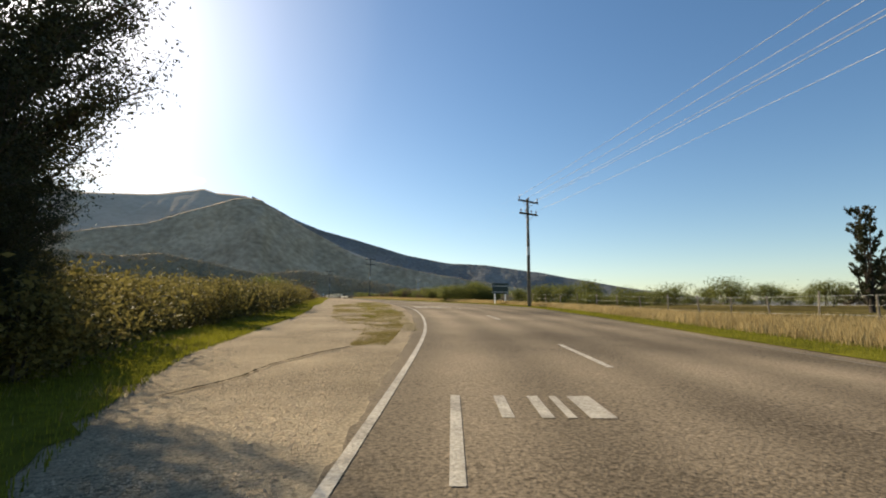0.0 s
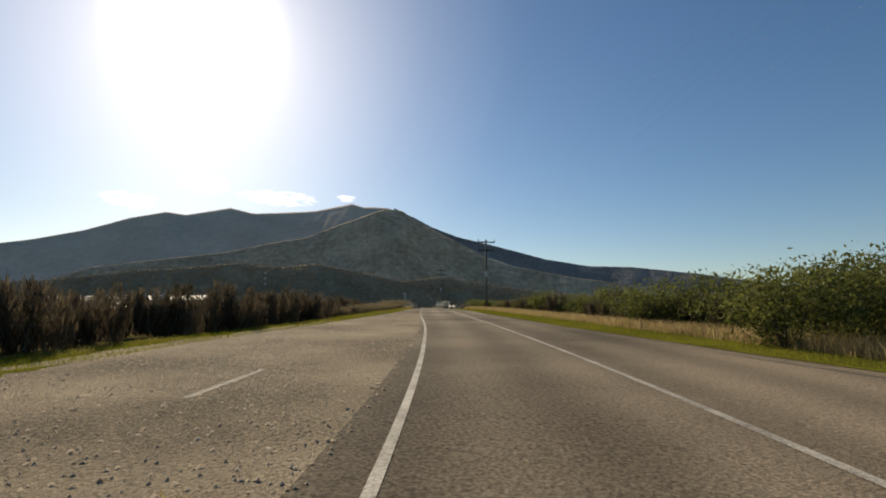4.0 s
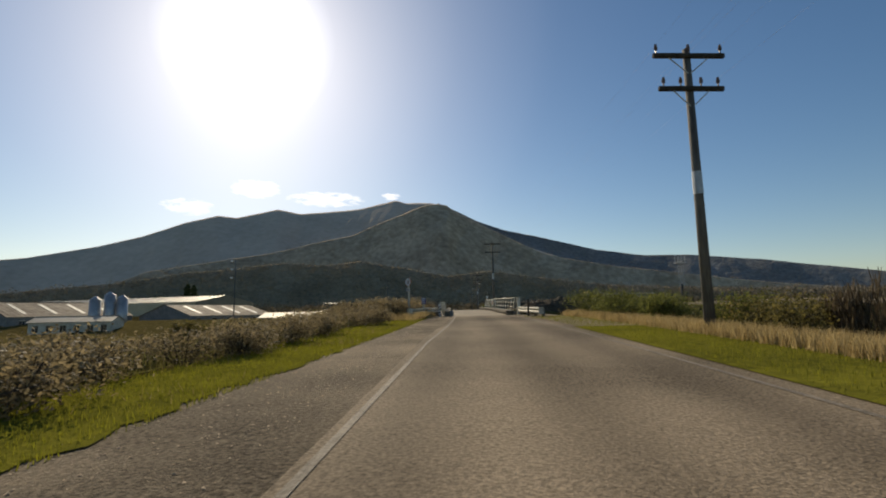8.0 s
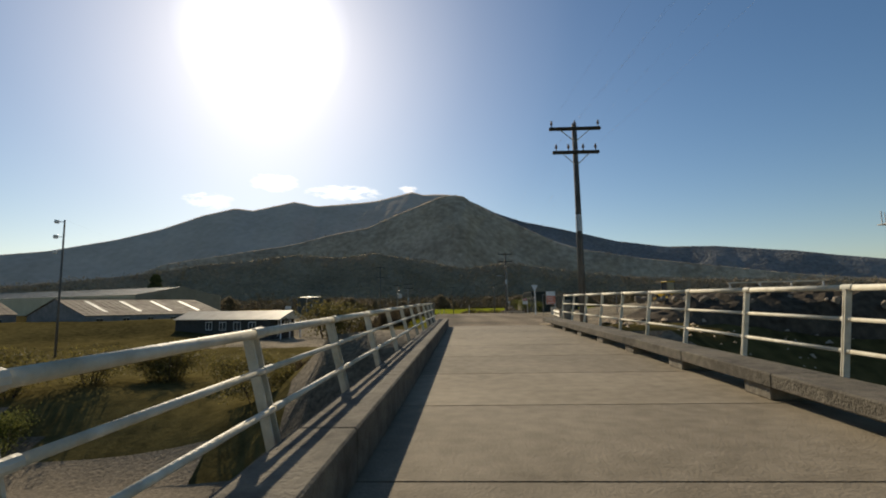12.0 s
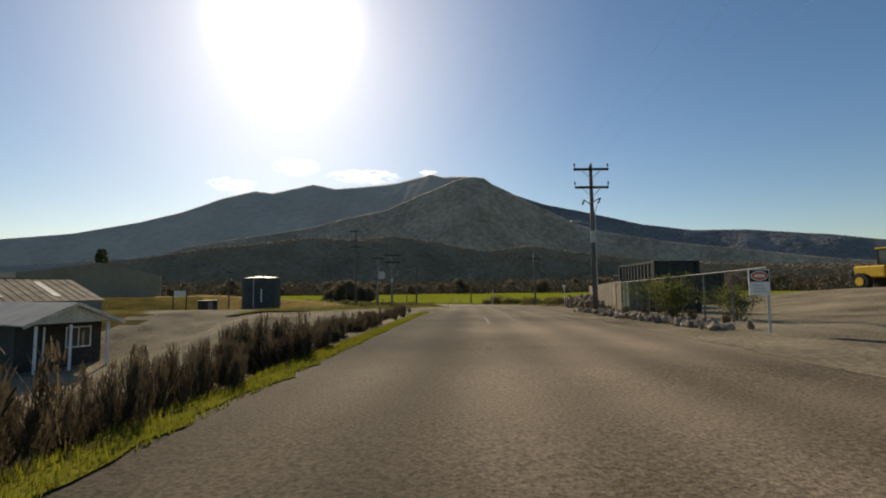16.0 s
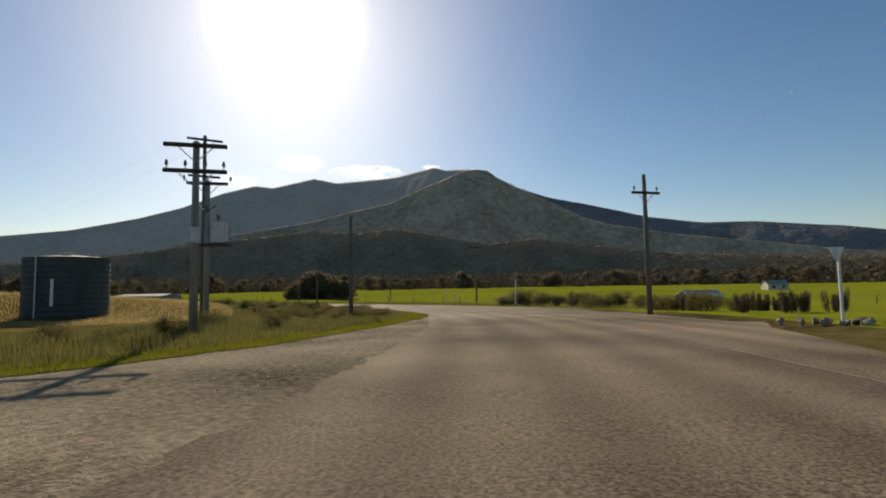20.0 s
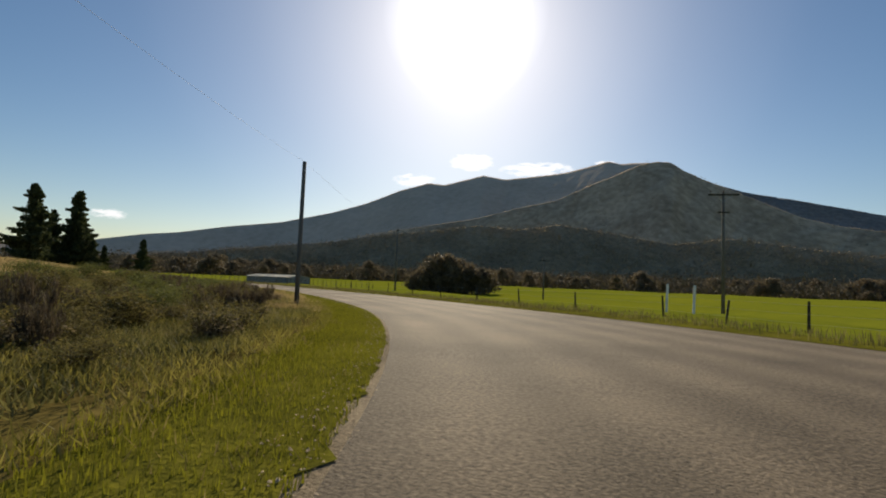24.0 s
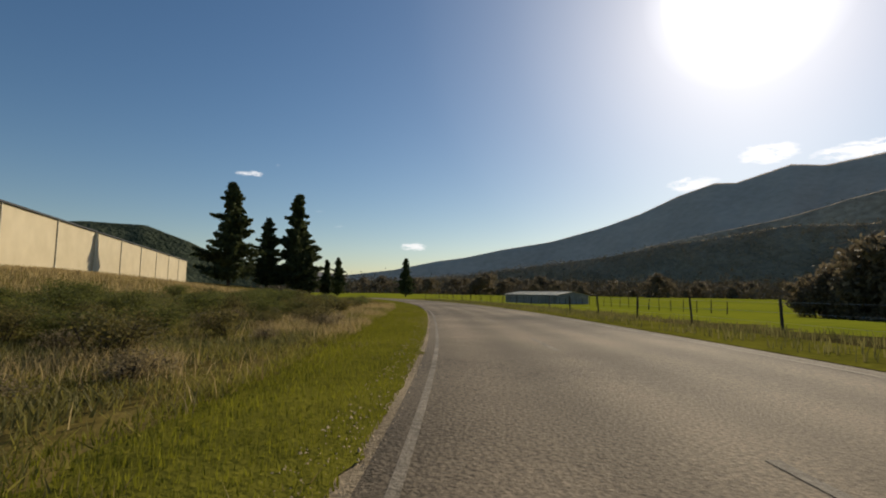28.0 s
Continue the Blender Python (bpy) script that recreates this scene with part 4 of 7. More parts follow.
def broom(h, w, n, seed, label, material=None):
    """A broom bush: a fan of thin upright twigs."""
    r = rng(seed)
    top = holder("broom_bush", Matrix.Identity(4), label, "bush", "broom bushes along the road")
    bm = bmesh.new()
    for i in range(6):
        a = r.uniform(0, 2 * np.pi)
        tube(bm, (0, 0, -0.1), (0.28 * w * math.cos(a), 0.28 * w * math.sin(a), h * 0.55), 0.02, 0.008, 4, cap=False)
    part("stem", bm, BARK, top)
    plumes = 11
    pa, pr = r.uniform(0, 2 * np.pi, plumes), w * 0.42 * np.sqrt(r.uniform(0.02, 1, plumes))
    ph = h * r.uniform(0.62, 1.0, plumes)
    i = r.integers(0, plumes, n)
    t = r.uniform(0.0, 0.85, n)
    foot = 0.72 + 0.28 * t
    lo = np.stack([pr[i] * np.cos(pa[i]) * foot, pr[i] * np.sin(pa[i]) * foot, ph[i] * t], 1) + r.normal(0, 0.035 * w, (n, 3)) * np.array([1, 1, 0.4])
    out = r.uniform(0, 2 * np.pi, n)
    ln = h * r.uniform(0.10, 0.26, n) * (1.15 - 0.5 * t)
    tip = r.uniform(0.08, 0.42, n)
    hi = lo + np.stack([np.cos(out) * tip, np.sin(out) * tip, 0 * tip + 1.0], 1) * ln[:, None]
    a = out
    sd = np.stack([-np.sin(a), np.cos(a), 0 * a], 1) * (0.004 + 0.005 * r.uniform(0, 1, n))[:, None] * max(1.0, h / 1.4)
    vs = np.stack([lo - sd, lo + sd, hi + sd * 0.4, hi - sd * 0.4], 1).reshape(-1, 3)
    k = np.arange(n)[:, None] * 4
    mesh("foliage", vs.tolist(), (k + np.array([0, 1, 2, 3])).tolist(), material or BROOM, top)
    return top


def place(src, x, y, scale=1.0, turn=0.0, dz=0.0, label="", wide=1.0):
    ob = copy_thing(src, pose(x, y, gz(x, y) + dz, 0, 0, turn))
    ob.scale = (scale * wide, scale * wide, scale)
    if label:
        ob["label"] = label
    return ob


def clear_source(src):
    for o in (*src.children_recursive, src):
        bpy.data.objects.remove(o)


def row_of(sources, n, s0, s1, l0, l1, seed, lo=0.8, hi=1.25, wide=1.0):
    r = rng(seed)
    for i in range(n):
        s = s0 + (s1 - s0) * (i + r.uniform(0.1, 0.9)) / n
        a = l0(s) if callable(l0) else l0
        b = l1(s) if callable(l1) else l1
        x, y, _ = on_route(s, a + (b - a) * r.uniform(0, 1))
        place(sources[i % len(sources)], float(x), float(y), r.uniform(lo, hi), r.uniform(0, 360), wide=wide)


GORSES = [shrub("gorse_bush", 1.5, 1.9, 2300, 0.046, GORSE, 11 + i, "olive-brown gorse bush with dry tips", "bush", 8, "gorse bushes beside the road") for i in range(3)]
SHRUBS = [shrub("green_shrub", 2.2, 2.6, 3800, 0.055, SHRUB, 31 + i, "dense green roadside shrub", "bush", 8, "green shrubs") for i in range(3)]
DRYBUSH = [shrub("dry_bush", 1.0, 1.5, 1500, 0.04, DRYTIPS, 81 + i, "dry brown bush with pale fluffy seed heads", "bush", 10, "dry bushes beside the verge") for i in range(3)]
BROOMS = [broom(1.4, 1.2, 1700, 51 + i, "dark brown broom bush with upright twigs") for i in range(4)]

# the hedge of gorse along the pull-off
row_of(GORSES, 22, 7.5, 20, lerp((6, -5.8), (16, -7.4), (20, -7.8)), lerp((6, -8.0), (20, -10.0)), 1, 0.75, 1.15, 1.15)
row_of(GORSES, 62, 20, 50, lerp((20, -7.7), (48, -8.6)), lerp((20, -10.0), (48, -12.0)), 101, 0.55, 1.1, 1.2)
row_of(SHRUBS, 3, 36, 42, -9.5, -11, 102, 0.8, 1.0, 0.8)
row_of(BROOMS, 62, 44, 92, lerp((44, -9.6), (70, -7.2), (92, -6.6)), lerp((44, -14), (70, -11.5), (92, -9)), 2, 0.85, 1.4, 1.9)
row_of(DRYBUSH, 80, 80, 117, lerp((80, -5.0), (112, -3.3), (117, -2.8)), lerp((80, -9.0), (112, -7.0), (117, -6)), 3, 0.5, 0.85, 1.3)
row_of(GORSES, 30, 84, 117, -9, -24, 4, 0.6, 1.1, 1.3)
row_of(DRYBUSH, 18, 106, 118, -4.0, -10, 44, 0.8, 1.15, 1.1)
row_of(DRYBUSH, 14, 112.5, 117, -2.9, -5.5, 45, 0.85, 1.2, 1.2)
# right side of the approach
for bx, by, bk in ((27.0, 41.0, 0.85), (28.8, 39.5, 0.9), (25.8, 32.6, 0.5), (27.5, 33.5, 0.6), (29.0, 31.5, 0.55), (31.0, 32.5, 0.6), (21.5, 51.5, 0.8), (23.0, 52.0, 0.95), (24.6, 52.0, 1.1), (26.4, 54.0, 1.2), (28.0, 53.0, 1.0)):
    place(SHRUBS[int(bk * 10) % 3], bx, by, bk, bx * 40, wide=1.1)
row_of(SHRUBS, 32, 53, 92, lerp((46, 10.5), (62, 8.2), (92, 8.2)), lerp((46, 15), (62, 12), (92, 12.5)), 5, 0.6, 1.0, 1.25)
for i, (bd, baz) in enumerate((52 + 34 * ((i * 0.618) % 1), 31 + 31 * i / 19) for i in range(19)):
    place(SHRUBS[i % 3], bd * math.sin(radians(baz)), bd * math.cos(radians(baz)), 0.75 + 0.5 * ((i * 0.37) % 1), 77 * i, wide=1.25)
row_of(BROOMS, 22, 58, 98, lerp((58, 8.0), (98, 7.0)), lerp((58, 10.5), (98, 9.5)), 6, 0.8, 1.5, 1.2)
row_of(SHRUBS, 9, 101, 112.5, 6.4, 9.0, 7, 0.45, 0.72, 1.4)
row_of(GORSES, 14, 97, 113, 8, 20, 71, 0.6, 1.0, 1.2)
# beyond the bridge, below the road on the left
row_of(BROOMS, 170, 146, 178, lambda s: ROAD_L(s) - 0.6, lambda s: ROAD_L(s) - 5.2, 8, 0.36, 0.8, 1.7)
row_of(BROOMS, 40, 150, 180, lambda s: ROAD_L(s) - 0.35, lambda s: ROAD_L(s) - 1.1, 89, 0.3, 0.5, 1.3)
row_of(BROOMS, 24, 177, 187, lambda s: ROAD_L(s) - 0.6, lambda s: ROAD_L(s) - 3.2, 88, 0.36, 0.72, 1.3)
row_of(BROOMS, 26, 174, 197, lambda s: ROAD_L(s) - 0.55, lambda s: ROAD_L(s) - 1.7, 9, 0.28, 0.6, 1.1)
# banks of the railway cutting
row_of(GORSES, 4, 143.5, 147, -4.5, -9, 10, 0.7, 1.0, 1.3)
row_of(GORSES, 24, 147, 152, -9, -36, 110, 1.0, 1.5, 1.2)
row_of(GORSES, 10, 112, 116, -6, -24, 111, 0.5, 0.8, 1.3)
row_of(SHRUBS, 5, 141, 146, -14, -30, 12, 0.6, 0.9)
# by the rock border and the pole island
row_of(GORSES, 9, 214, 236, lambda s: ROAD_L(s) - 4.0, lambda s: ROAD_L(s) - 9.0, 13, 0.3, 0.5, 1.3)
row_of(GORSES, 16, 236, 262, lambda s: ROAD_L(s) - 4.0, lambda s: ROAD_L(s) - 12.0, 14, 0.3, 0.55, 1.4)
row_of(SHRUBS, 90, 262, 345, lambda s: ROAD_L(s) - 4.8, lambda s: ROAD_L(s) - 13.0, 15, 0.22, 0.42, 1.7)
row_of(GORSES, 40, 234, 262, lambda s: ROAD_L(s) - 2.8, lambda s: ROAD_L(s) - 9.0, 153, 0.22, 0.42, 1.6)
row_of(DRYBUSH, 46, 238, 320, lambda s: ROAD_L(s) - 2.6, lambda s: ROAD_L(s) - 7.0, 154, 0.28, 0.5, 1.5)
row_of(GORSES, 60, 256, 345, lambda s: ROAD_L(s) - 3.2, lambda s: ROAD_L(s) - 12.0, 151, 0.35, 0.6, 1.5)
row_of(BROOMS, 20, 256, 280, lambda s: ROAD_L(s) - 3.6, lambda s: ROAD_L(s) - 8.0, 152, 0.5, 0.8, 1.5)
row_of(GORSES, 12, 232, 246, lambda s: ROAD_R(s) + 1.5, lambda s: ROAD_R(s) + 4.5, 16, 0.5, 0.75, 1.2)
row_of(BROOMS, 14, 228, 240, lambda s: ROAD_R(s) + 1.0, lambda s: ROAD_R(s) + 6, 17, 0.6, 1.0, 1.2)


def broadleaf(name, h, crown_r, trunk_r, n, leaf, material, seed, label, category="tree", base=0.25, limbs=16, group=""):
    """A tree: tapered trunk, forked limbs and a broken crown of leaf sprays."""
    r = rng(seed)
    top = holder(name, Matrix.Identity(4), label, category, group)
    bm = bmesh.new()
    pts = [Vector((0, 0, -0.2))]
    for i in range(1, 6):
        pts.append(Vector((r.normal(0, 0.05 * h * 0.4), r.normal(0, 0.05 * h * 0.4), h * 0.85 * i / 5)))
    for i in range(5):
        tube(bm, pts[i], pts[i + 1], trunk_r * (1 - i / 5.6), trunk_r * (1 - (i + 1) / 5.6), 7, cap=False)
    tips = []
    for i in range(limbs):
        f = base + (1 - base) * (i + r.uniform(0, 1)) / limbs
        k = min(4, int(f * 5 * 0.95))
        p = pts[k].lerp(pts[k + 1], f * 5 * 0.95 - k)
        a = i * 2.4 + r.uniform(-0.4, 0.4)
        ln = crown_r * math.sin(math.pi * min(1, 0.25 + 0.72 * (f - base) / (1 - base) + 0.05)) ** 0.7 * r.uniform(0.65, 1.1)
        q = p + Vector((math.cos(a) * ln, math.sin(a) * ln, ln * r.uniform(0.1, 0.7)))
        tube(bm, p, q, trunk_r * 0.35 * (1.1 - f), 0.012, 5, cap=False)
        for t in (0.45, 0.7, 0.88, 1.0):
            c = p.lerp(q, t)
            tips.append((c + Vector((r.normal(0, 0.08 * crown_r),) * 3), crown_r * r.uniform(0.14, 0.30)))
    part("trunk", bm, BARK, top)
    per = n // len(tips)
    cs = np.concatenate([np.array(c) + r.normal(0, 0.55, (per, 3)) * rad * np.array([1, 1, 0.75]) for c, rad in tips])
    leaves_mesh("crown", cs, leaf, material, top, seed + 5)
    return top


def conifer(name, h, spread, n, seed, label, group=""):
    """A pine: straight trunk with whorls of drooping boughs, needle sprays along each bough."""
    r = rng(seed)
    top = holder(name, Matrix.Identity(4), label, "tree", group)
    bm = bmesh.new()
    tube(bm, (0, 0, -0.3), (0.02 * h * r.normal(), 0.02 * h * r.normal(), h), 0.018 * h, 0.012, 7, cap=False)
    cs = []
    tiers = int(h * 1.5)
    for i in range(tiers):
        f = 0.10 + 0.9 * i / tiers
        z = h * f
        reach = spread * (1 - f) ** 0.8 * r.uniform(0.6, 1.15) + 0.10
        if f < 0.22:
            reach *= 0.75
        for j in range(int(r.integers(5, 7))):
            a = r.uniform(0, 2 * np.pi)
            ln = reach * r.uniform(0.55, 1.15)
            q = Vector((ln * math.cos(a), ln * math.sin(a), z + ln * r.uniform(-0.05, 0.30)))
            tube(bm, (0, 0, z), q, 0.004 * h * (1.2 - f), 0.01, 4, cap=False)
            k = max(6, int(n / (tiers * 7) * (0.4 + ln / spread)))
            t = r.uniform(0.12, 1.0, (k, 1))
            c = np.array([[0, 0, z]]) * (1 - t) + np.array(q)[None] * t
            cs.append(c + r.normal(0, 1, (k, 3)) * np.array([0.095, 0.095, 0.075]) * spread * (1.12 - t) * (1.1 - 0.7 * f))
    part("trunk", bm, BARK, top)
    leaves_mesh("crown", np.concatenate(cs), 0.019 * h, PINE, top, seed + 3)
    return top


# tree leaning over the start of the road, dark against the sun
def swept_tree(name, h, crown_r, trunk_r, limbs, twigs, per, leaf, seed, label):
    """A wind-swept tree: several stems, upswept limbs and fine sprays of leaves that follow each twig."""
    r = rng(seed)
    top = holder(name, Matrix.Identity(4), label, "tree")
    bm = bmesh.new()
    stems = []
    for i in range(4):
        a = 1.6 * i + r.uniform(-0.3, 0.3)
        p = Vector((0.9 * trunk_r * math.cos(a), 0.9 * trunk_r * math.sin(a), -0.2))
        m = p + Vector((0.14 * crown_r * math.cos(a), 0.14 * crown_r * math.sin(a), h * 0.4))
        q = m + Vector((0.2 * crown_r * math.cos(a), 0.2 * crown_r * math.sin(a), h * r.uniform(0.35, 0.5)))
        tube(bm, p, m, trunk_r, trunk_r * 0.65, 7, cap=False)
        tube(bm, m, q, trunk_r * 0.65, trunk_r * 0.2, 6, cap=False)
        stems.append((p, m, q))
    part("trunk", bm, BARK, top)
    bm, cs = bmesh.new(), []
    for i in range(limbs):
        f = 0.06 + 0.9 * (i + r.uniform(0, 1)) / limbs
        p, m, q = stems[i % 4]
        o = p.lerp(m, f * 2) if f < 0.5 else m.lerp(q, f * 2 - 1)
        a = i * 2.4 + r.uniform(-0.5, 0.5)
        reach = crown_r * (0.55 + 0.45 * math.sin(math.pi * min(1.0, f + 0.18))) * r.uniform(0.7, 1.05)
        e = o + Vector((math.cos(a) * reach, math.sin(a) * reach, reach * r.uniform(0.5, 1.3)))
        tube(bm, o, e, 0.035, 0.01, 4, cap=False)
        for j in range(twigs):
            t = r.uniform(0.25, 1.0)
            c = o.lerp(e, t)
            d = Vector((math.cos(a) * 0.5 + r.normal(0, 0.45), math.sin(a) * 0.5 + r.normal(0, 0.45), r.uniform(0.4, 1.1))).normalized() * crown_r * r.uniform(0.18, 0.36)
            tube(bm, c, c + d, 0.009, 0.004, 3, cap=False)
            u = r.uniform(0.05, 1.1, (per, 1))
            cs.append(np.array(c) + np.array(d) * u + r.normal(0, 0.045, (per, 3)) * crown_r * (0.55 + 0.6 * u))
    part("limb", bm, BARK, top)
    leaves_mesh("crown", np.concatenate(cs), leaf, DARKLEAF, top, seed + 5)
    return top


def start_tree():
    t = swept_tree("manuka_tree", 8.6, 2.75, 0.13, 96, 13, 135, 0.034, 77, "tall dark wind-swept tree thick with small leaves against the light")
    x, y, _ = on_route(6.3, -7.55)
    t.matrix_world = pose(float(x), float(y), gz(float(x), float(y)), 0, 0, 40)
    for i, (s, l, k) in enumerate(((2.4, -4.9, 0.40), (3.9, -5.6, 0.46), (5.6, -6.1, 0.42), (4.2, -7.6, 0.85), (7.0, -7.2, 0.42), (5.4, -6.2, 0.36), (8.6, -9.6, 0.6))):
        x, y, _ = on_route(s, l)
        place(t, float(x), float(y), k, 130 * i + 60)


start_tree()
row_of(GORSES, 18, 1.0, 9.5, lerp((0, -3.6), (4.5, -4.8), (9, -6.0)), lerp((0, -6.0), (9, -8.5)), 18, 0.75, 1.1, 1.2)

pine_a = conifer("pine_tree", 17.0, 6.6, 44000, 91, "tall dark green pine tree", "pines beside the warehouse")
pine_b = conifer("pine_tree", 17.5, 6.4, 44000, 94, "tall narrow dark green pine tree", "pines beside the warehouse")
for src, x, y, k, turn in ((pine_a, -90.0, 296.0, 0.86, 0), (pine_b, -99.0, 308.5, 0.96, 70), (pine_b, -97.5, 303.2, 0.66, 150), (pine_a, -95.5, 307.0, 0.6, 100), (pine_a, -94.0, 309.0, 0.4, 200), (pine_b, -97.0, 313.0, 0.36, 260),
                          (pine_b, -170, 372, 0.8, 90), (pine_a, -180, 350, 0.8, 10)):
    place(src, x, y, k, turn)
clear_source(pine_a), clear_source(pine_b)

farwood = [broadleaf("far_tree", 8.5, 3.8, 0.22, 3600, 0.30, FARLEAF, 120 + i, "dark bushy tree at the field's edge", base=0.02, limbs=22, group="trees at the field's edge") for i in range(3)]
poplar = swept_tree("poplar_tree", 8.6, 1.1, 0.11, 70, 7, 36, 0.07, 140, "tall narrow dark tree beside the fence")
rc = rng(6)
for i in range(26):
    t = i / 25
    place(farwood[i % 3], -39 + 15 * t + rc.normal(0, 1.4), 341 + 4 * t + abs(rc.normal(0, 4.5)), (0.42 + 0.6 * math.sin(math.pi * (0.12 + 0.75 * t))) * rc.uniform(0.75, 1.15), rc.uniform(0, 360), wide=rc.uniform(0.8, 1.15))
r0 = rng(5)
for i in range(190):
    a = radians(-44 + 98 * i / 190 + r0.uniform(-1.5, 1.5))
    d = r0.uniform(440, 620)
    place(farwood[i % 3], 17 - d * math.sin(a), 160 + d * math.cos(a), r0.uniform(0.7, 2.0), r0.uniform(0, 360), wide=r0.uniform(0.9, 1.5))
for i in range(22):
    d = r0.uniform(80, 180)
    a = radians(-62 - 45 * i / 22 + r0.uniform(-2, 2))
    place(farwood[i % 3], -d * math.sin(a), d * math.cos(a), r0.uniform(0.3, 0.6), r0.uniform(0, 360), wide=1.5)
place(poplar, 34.6, 17.4, 0.92, 0, wide=0.8)
place(poplar, 36.2, 17.4, 0.5, 120)
clear_source(poplar)


# far woods on the hills and at their foot: masses of clumps
def woods(name, base, reps, rise_by, leaf, material, seed, label):
    r = rng(seed)
    n = len(base)
    rise = np.repeat(r.uniform(0.6, 1.5, n), reps)[:, None] * np.abs(r.normal(0, 1, (n * reps, 1)))
    cs = np.repeat(base, reps, 0) + r.normal(0, 1, (n * reps, 3)) * np.array([2.8, 2.8, 0.6]) + rise * np.array([0, 0, rise_by])
    tagged(leaves_mesh(name, cs, leaf, material, None, seed + 1), label, "woods", kind="stuff")


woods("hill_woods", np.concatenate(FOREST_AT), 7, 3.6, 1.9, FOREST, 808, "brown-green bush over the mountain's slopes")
rw = rng(818)
foot_az, foot_d = np.radians(rw.uniform(-60, 62, 9000)), rw.uniform(455, 680, 9000)
woods("foot_woods", np.stack([17 - foot_d * np.sin(foot_az), 160 + foot_d * np.cos(foot_az), rw.uniform(0, 3, 9000) + np.maximum(0, foot_d - 560) * 0.10], 1), 11, 3.4, 1.3, BASEWOOD, 819, "dark mass of bush at the mountain's foot")


# ---- power poles and wires ----
def insulator(bm, x, y, z):
    tube(bm, (x, y, z), (x, y, z + 0.12), 0.018, 0.018, 6)
    tube(bm, (x, y, z + 0.12), (x, y, z + 0.20), 0.05, 0.055, 8)
    tube(bm, (x, y, z + 0.21), (x, y, z + 0.29), 0.045, 0.03, 8)


def utility_pole(x, y, h, arms, turn, label, r0=0.15, r1=0.10, tag=True, z=None, pale=False):
    """A pole with crossarms (height, length, insulator offsets). Turn: degrees left of facing along +y."""
    zz = gz(x, y) if z is None else z
    top = holder("power_pole", pose(x, y, zz, 0, 0, turn), label, "power pole", "power poles along the road")
    bm = bmesh.new()
    tube(bm, (0, 0, -0.6 if abs(zz - gz(x, y)) < 0.3 else gz(x, y) - zz - 0.5), (0, 0, h), r0, r1, 12)
    part("shaft", bm, PALEPOLE if pale else POLEWOOD, top, smooth=True)
    if tag:
        part("band", tubed((0, 0, h * 0.47), (0, 0, h * 0.55), r0 * 0.89, r0 * 0.86, 12), STEEL, top, "pale metal band")
    for az, ln, offs in arms:
        arm = part("crossarm", boxed(-ln / 2, ln / 2, -0.16, -0.05, az - 0.06, az + 0.07, bev=0.012), DARKWOOD, top)
        bm = bmesh.new()
        tube(bm, (-ln * 0.28, -0.1, az - 0.05), (0, -0.08, az - 0.55), 0.018, 0.018, 5)
        tube(bm, (ln * 0.28, -0.1, az - 0.05), (0, -0.08, az - 0.55), 0.018, 0.018, 5)
        part("brace", bm, STEEL, arm)
        for o in offs:
            bm = bmesh.new()
            insulator(bm, o, -0.105, az + 0.06)
            part("insulator", bm, CERAMIC, arm)
    return top


ARM3, ARM4 = (-0.95, 0.0, 0.95), (-0.8, -0.3, 0.3, 0.8)
POLES = {}


def pole_at(key, x, y, ztop, turn, arms, label, **k):
    z = gz(x, y)
    h = ztop - z
    POLES[key] = (x, y, z, h)
    return utility_pole(x, y, h, [(h + a, ln, offs) for a, ln, offs in arms], turn, label, z=z, **k)


STD = ((-0.25, 2.1, ARM3), (-1.25, 1.9, ARM4))
pole_at("A", 20.35, 32.4, 9.95, 12, STD, "tall dark power pole with two crossarms and a pale band")
pole_at("B", 23.5, 97.0, 11.85, 2, STD, "tall dark power pole with two crossarms and a pale band")
z_c = 4.3
POLES["C"] = (22.75, 142.6, z_c, 8.5)
utility_pole(22.75, 142.6, 8.5, [(8.25, 2.1, ARM3), (7.25, 1.9, ARM4)], 0, "tall dark power pole with two crossarms beside the bridge", z=z_c)
pole_d = pole_at("D", 24.65, 191.5, 12.65, 4, ((-0.25, 2.0, ARM3), (-1.3, 1.9, ARM3)), "dark power pole with a street lamp, cable brackets and two crossarms")
pole_at("G", 26.0, 231.6, 10.7, 20, ((-1.0, 1.7, (-0.7, 0.7)),), "slim dark power pole at the junction", tag=False)
pole_at("E1", 8.05, 220.4, 9.9, 20, ((-0.15, 1.9, ()), (-1.0, 1.9, (-0.85, -0.3, 0.3, 0.85))), "pale power pole with two crossarms on the grass island", r0=0.14, pale=True)
pole_e2 = pole_at("E2", 5.2, 226.0, 9.9, 20, ((-0.15, 1.7, ARM3),), "power pole carrying a transformer", r0=0.14, tag=False, pale=True)
pole_at("F", 0.35, 233.9, 14.6, 35, ((-0.3, 2.0, ()), (-2.6, 1.8, ())), "tall slim power pole with tilted crossarms", r0=0.14, tag=False)
pole_at("J", 9.0, 236.0, 9.6, 30, (), "plain dark timber pole in rough grass", tag=False)
pole_at("H", -2.7, 263.7, 8.9, 40, (), "plain dark timber pole beside the grass verge", tag=False, r0=0.105, r1=0.085)
pole_at("I", -20.0, 303.4, 10.4, 50, ((-0.12, 0.35, (0.0,)),), "plain dark timber pole at the field's fence", tag=False, r0=0.13)
pole_at("K", 16.5, 290.0, 11.6, 10, ((-0.2, 2.2, ARM3), (-1.6, 0.9, ())), "power pole standing in the green field", tag=False)
pole_at("L", -18.3, 166.4, 13.9, 70, (), "slim dark pole with small floodlights beside the sheds", tag=False, r0=0.11, r1=0.07)
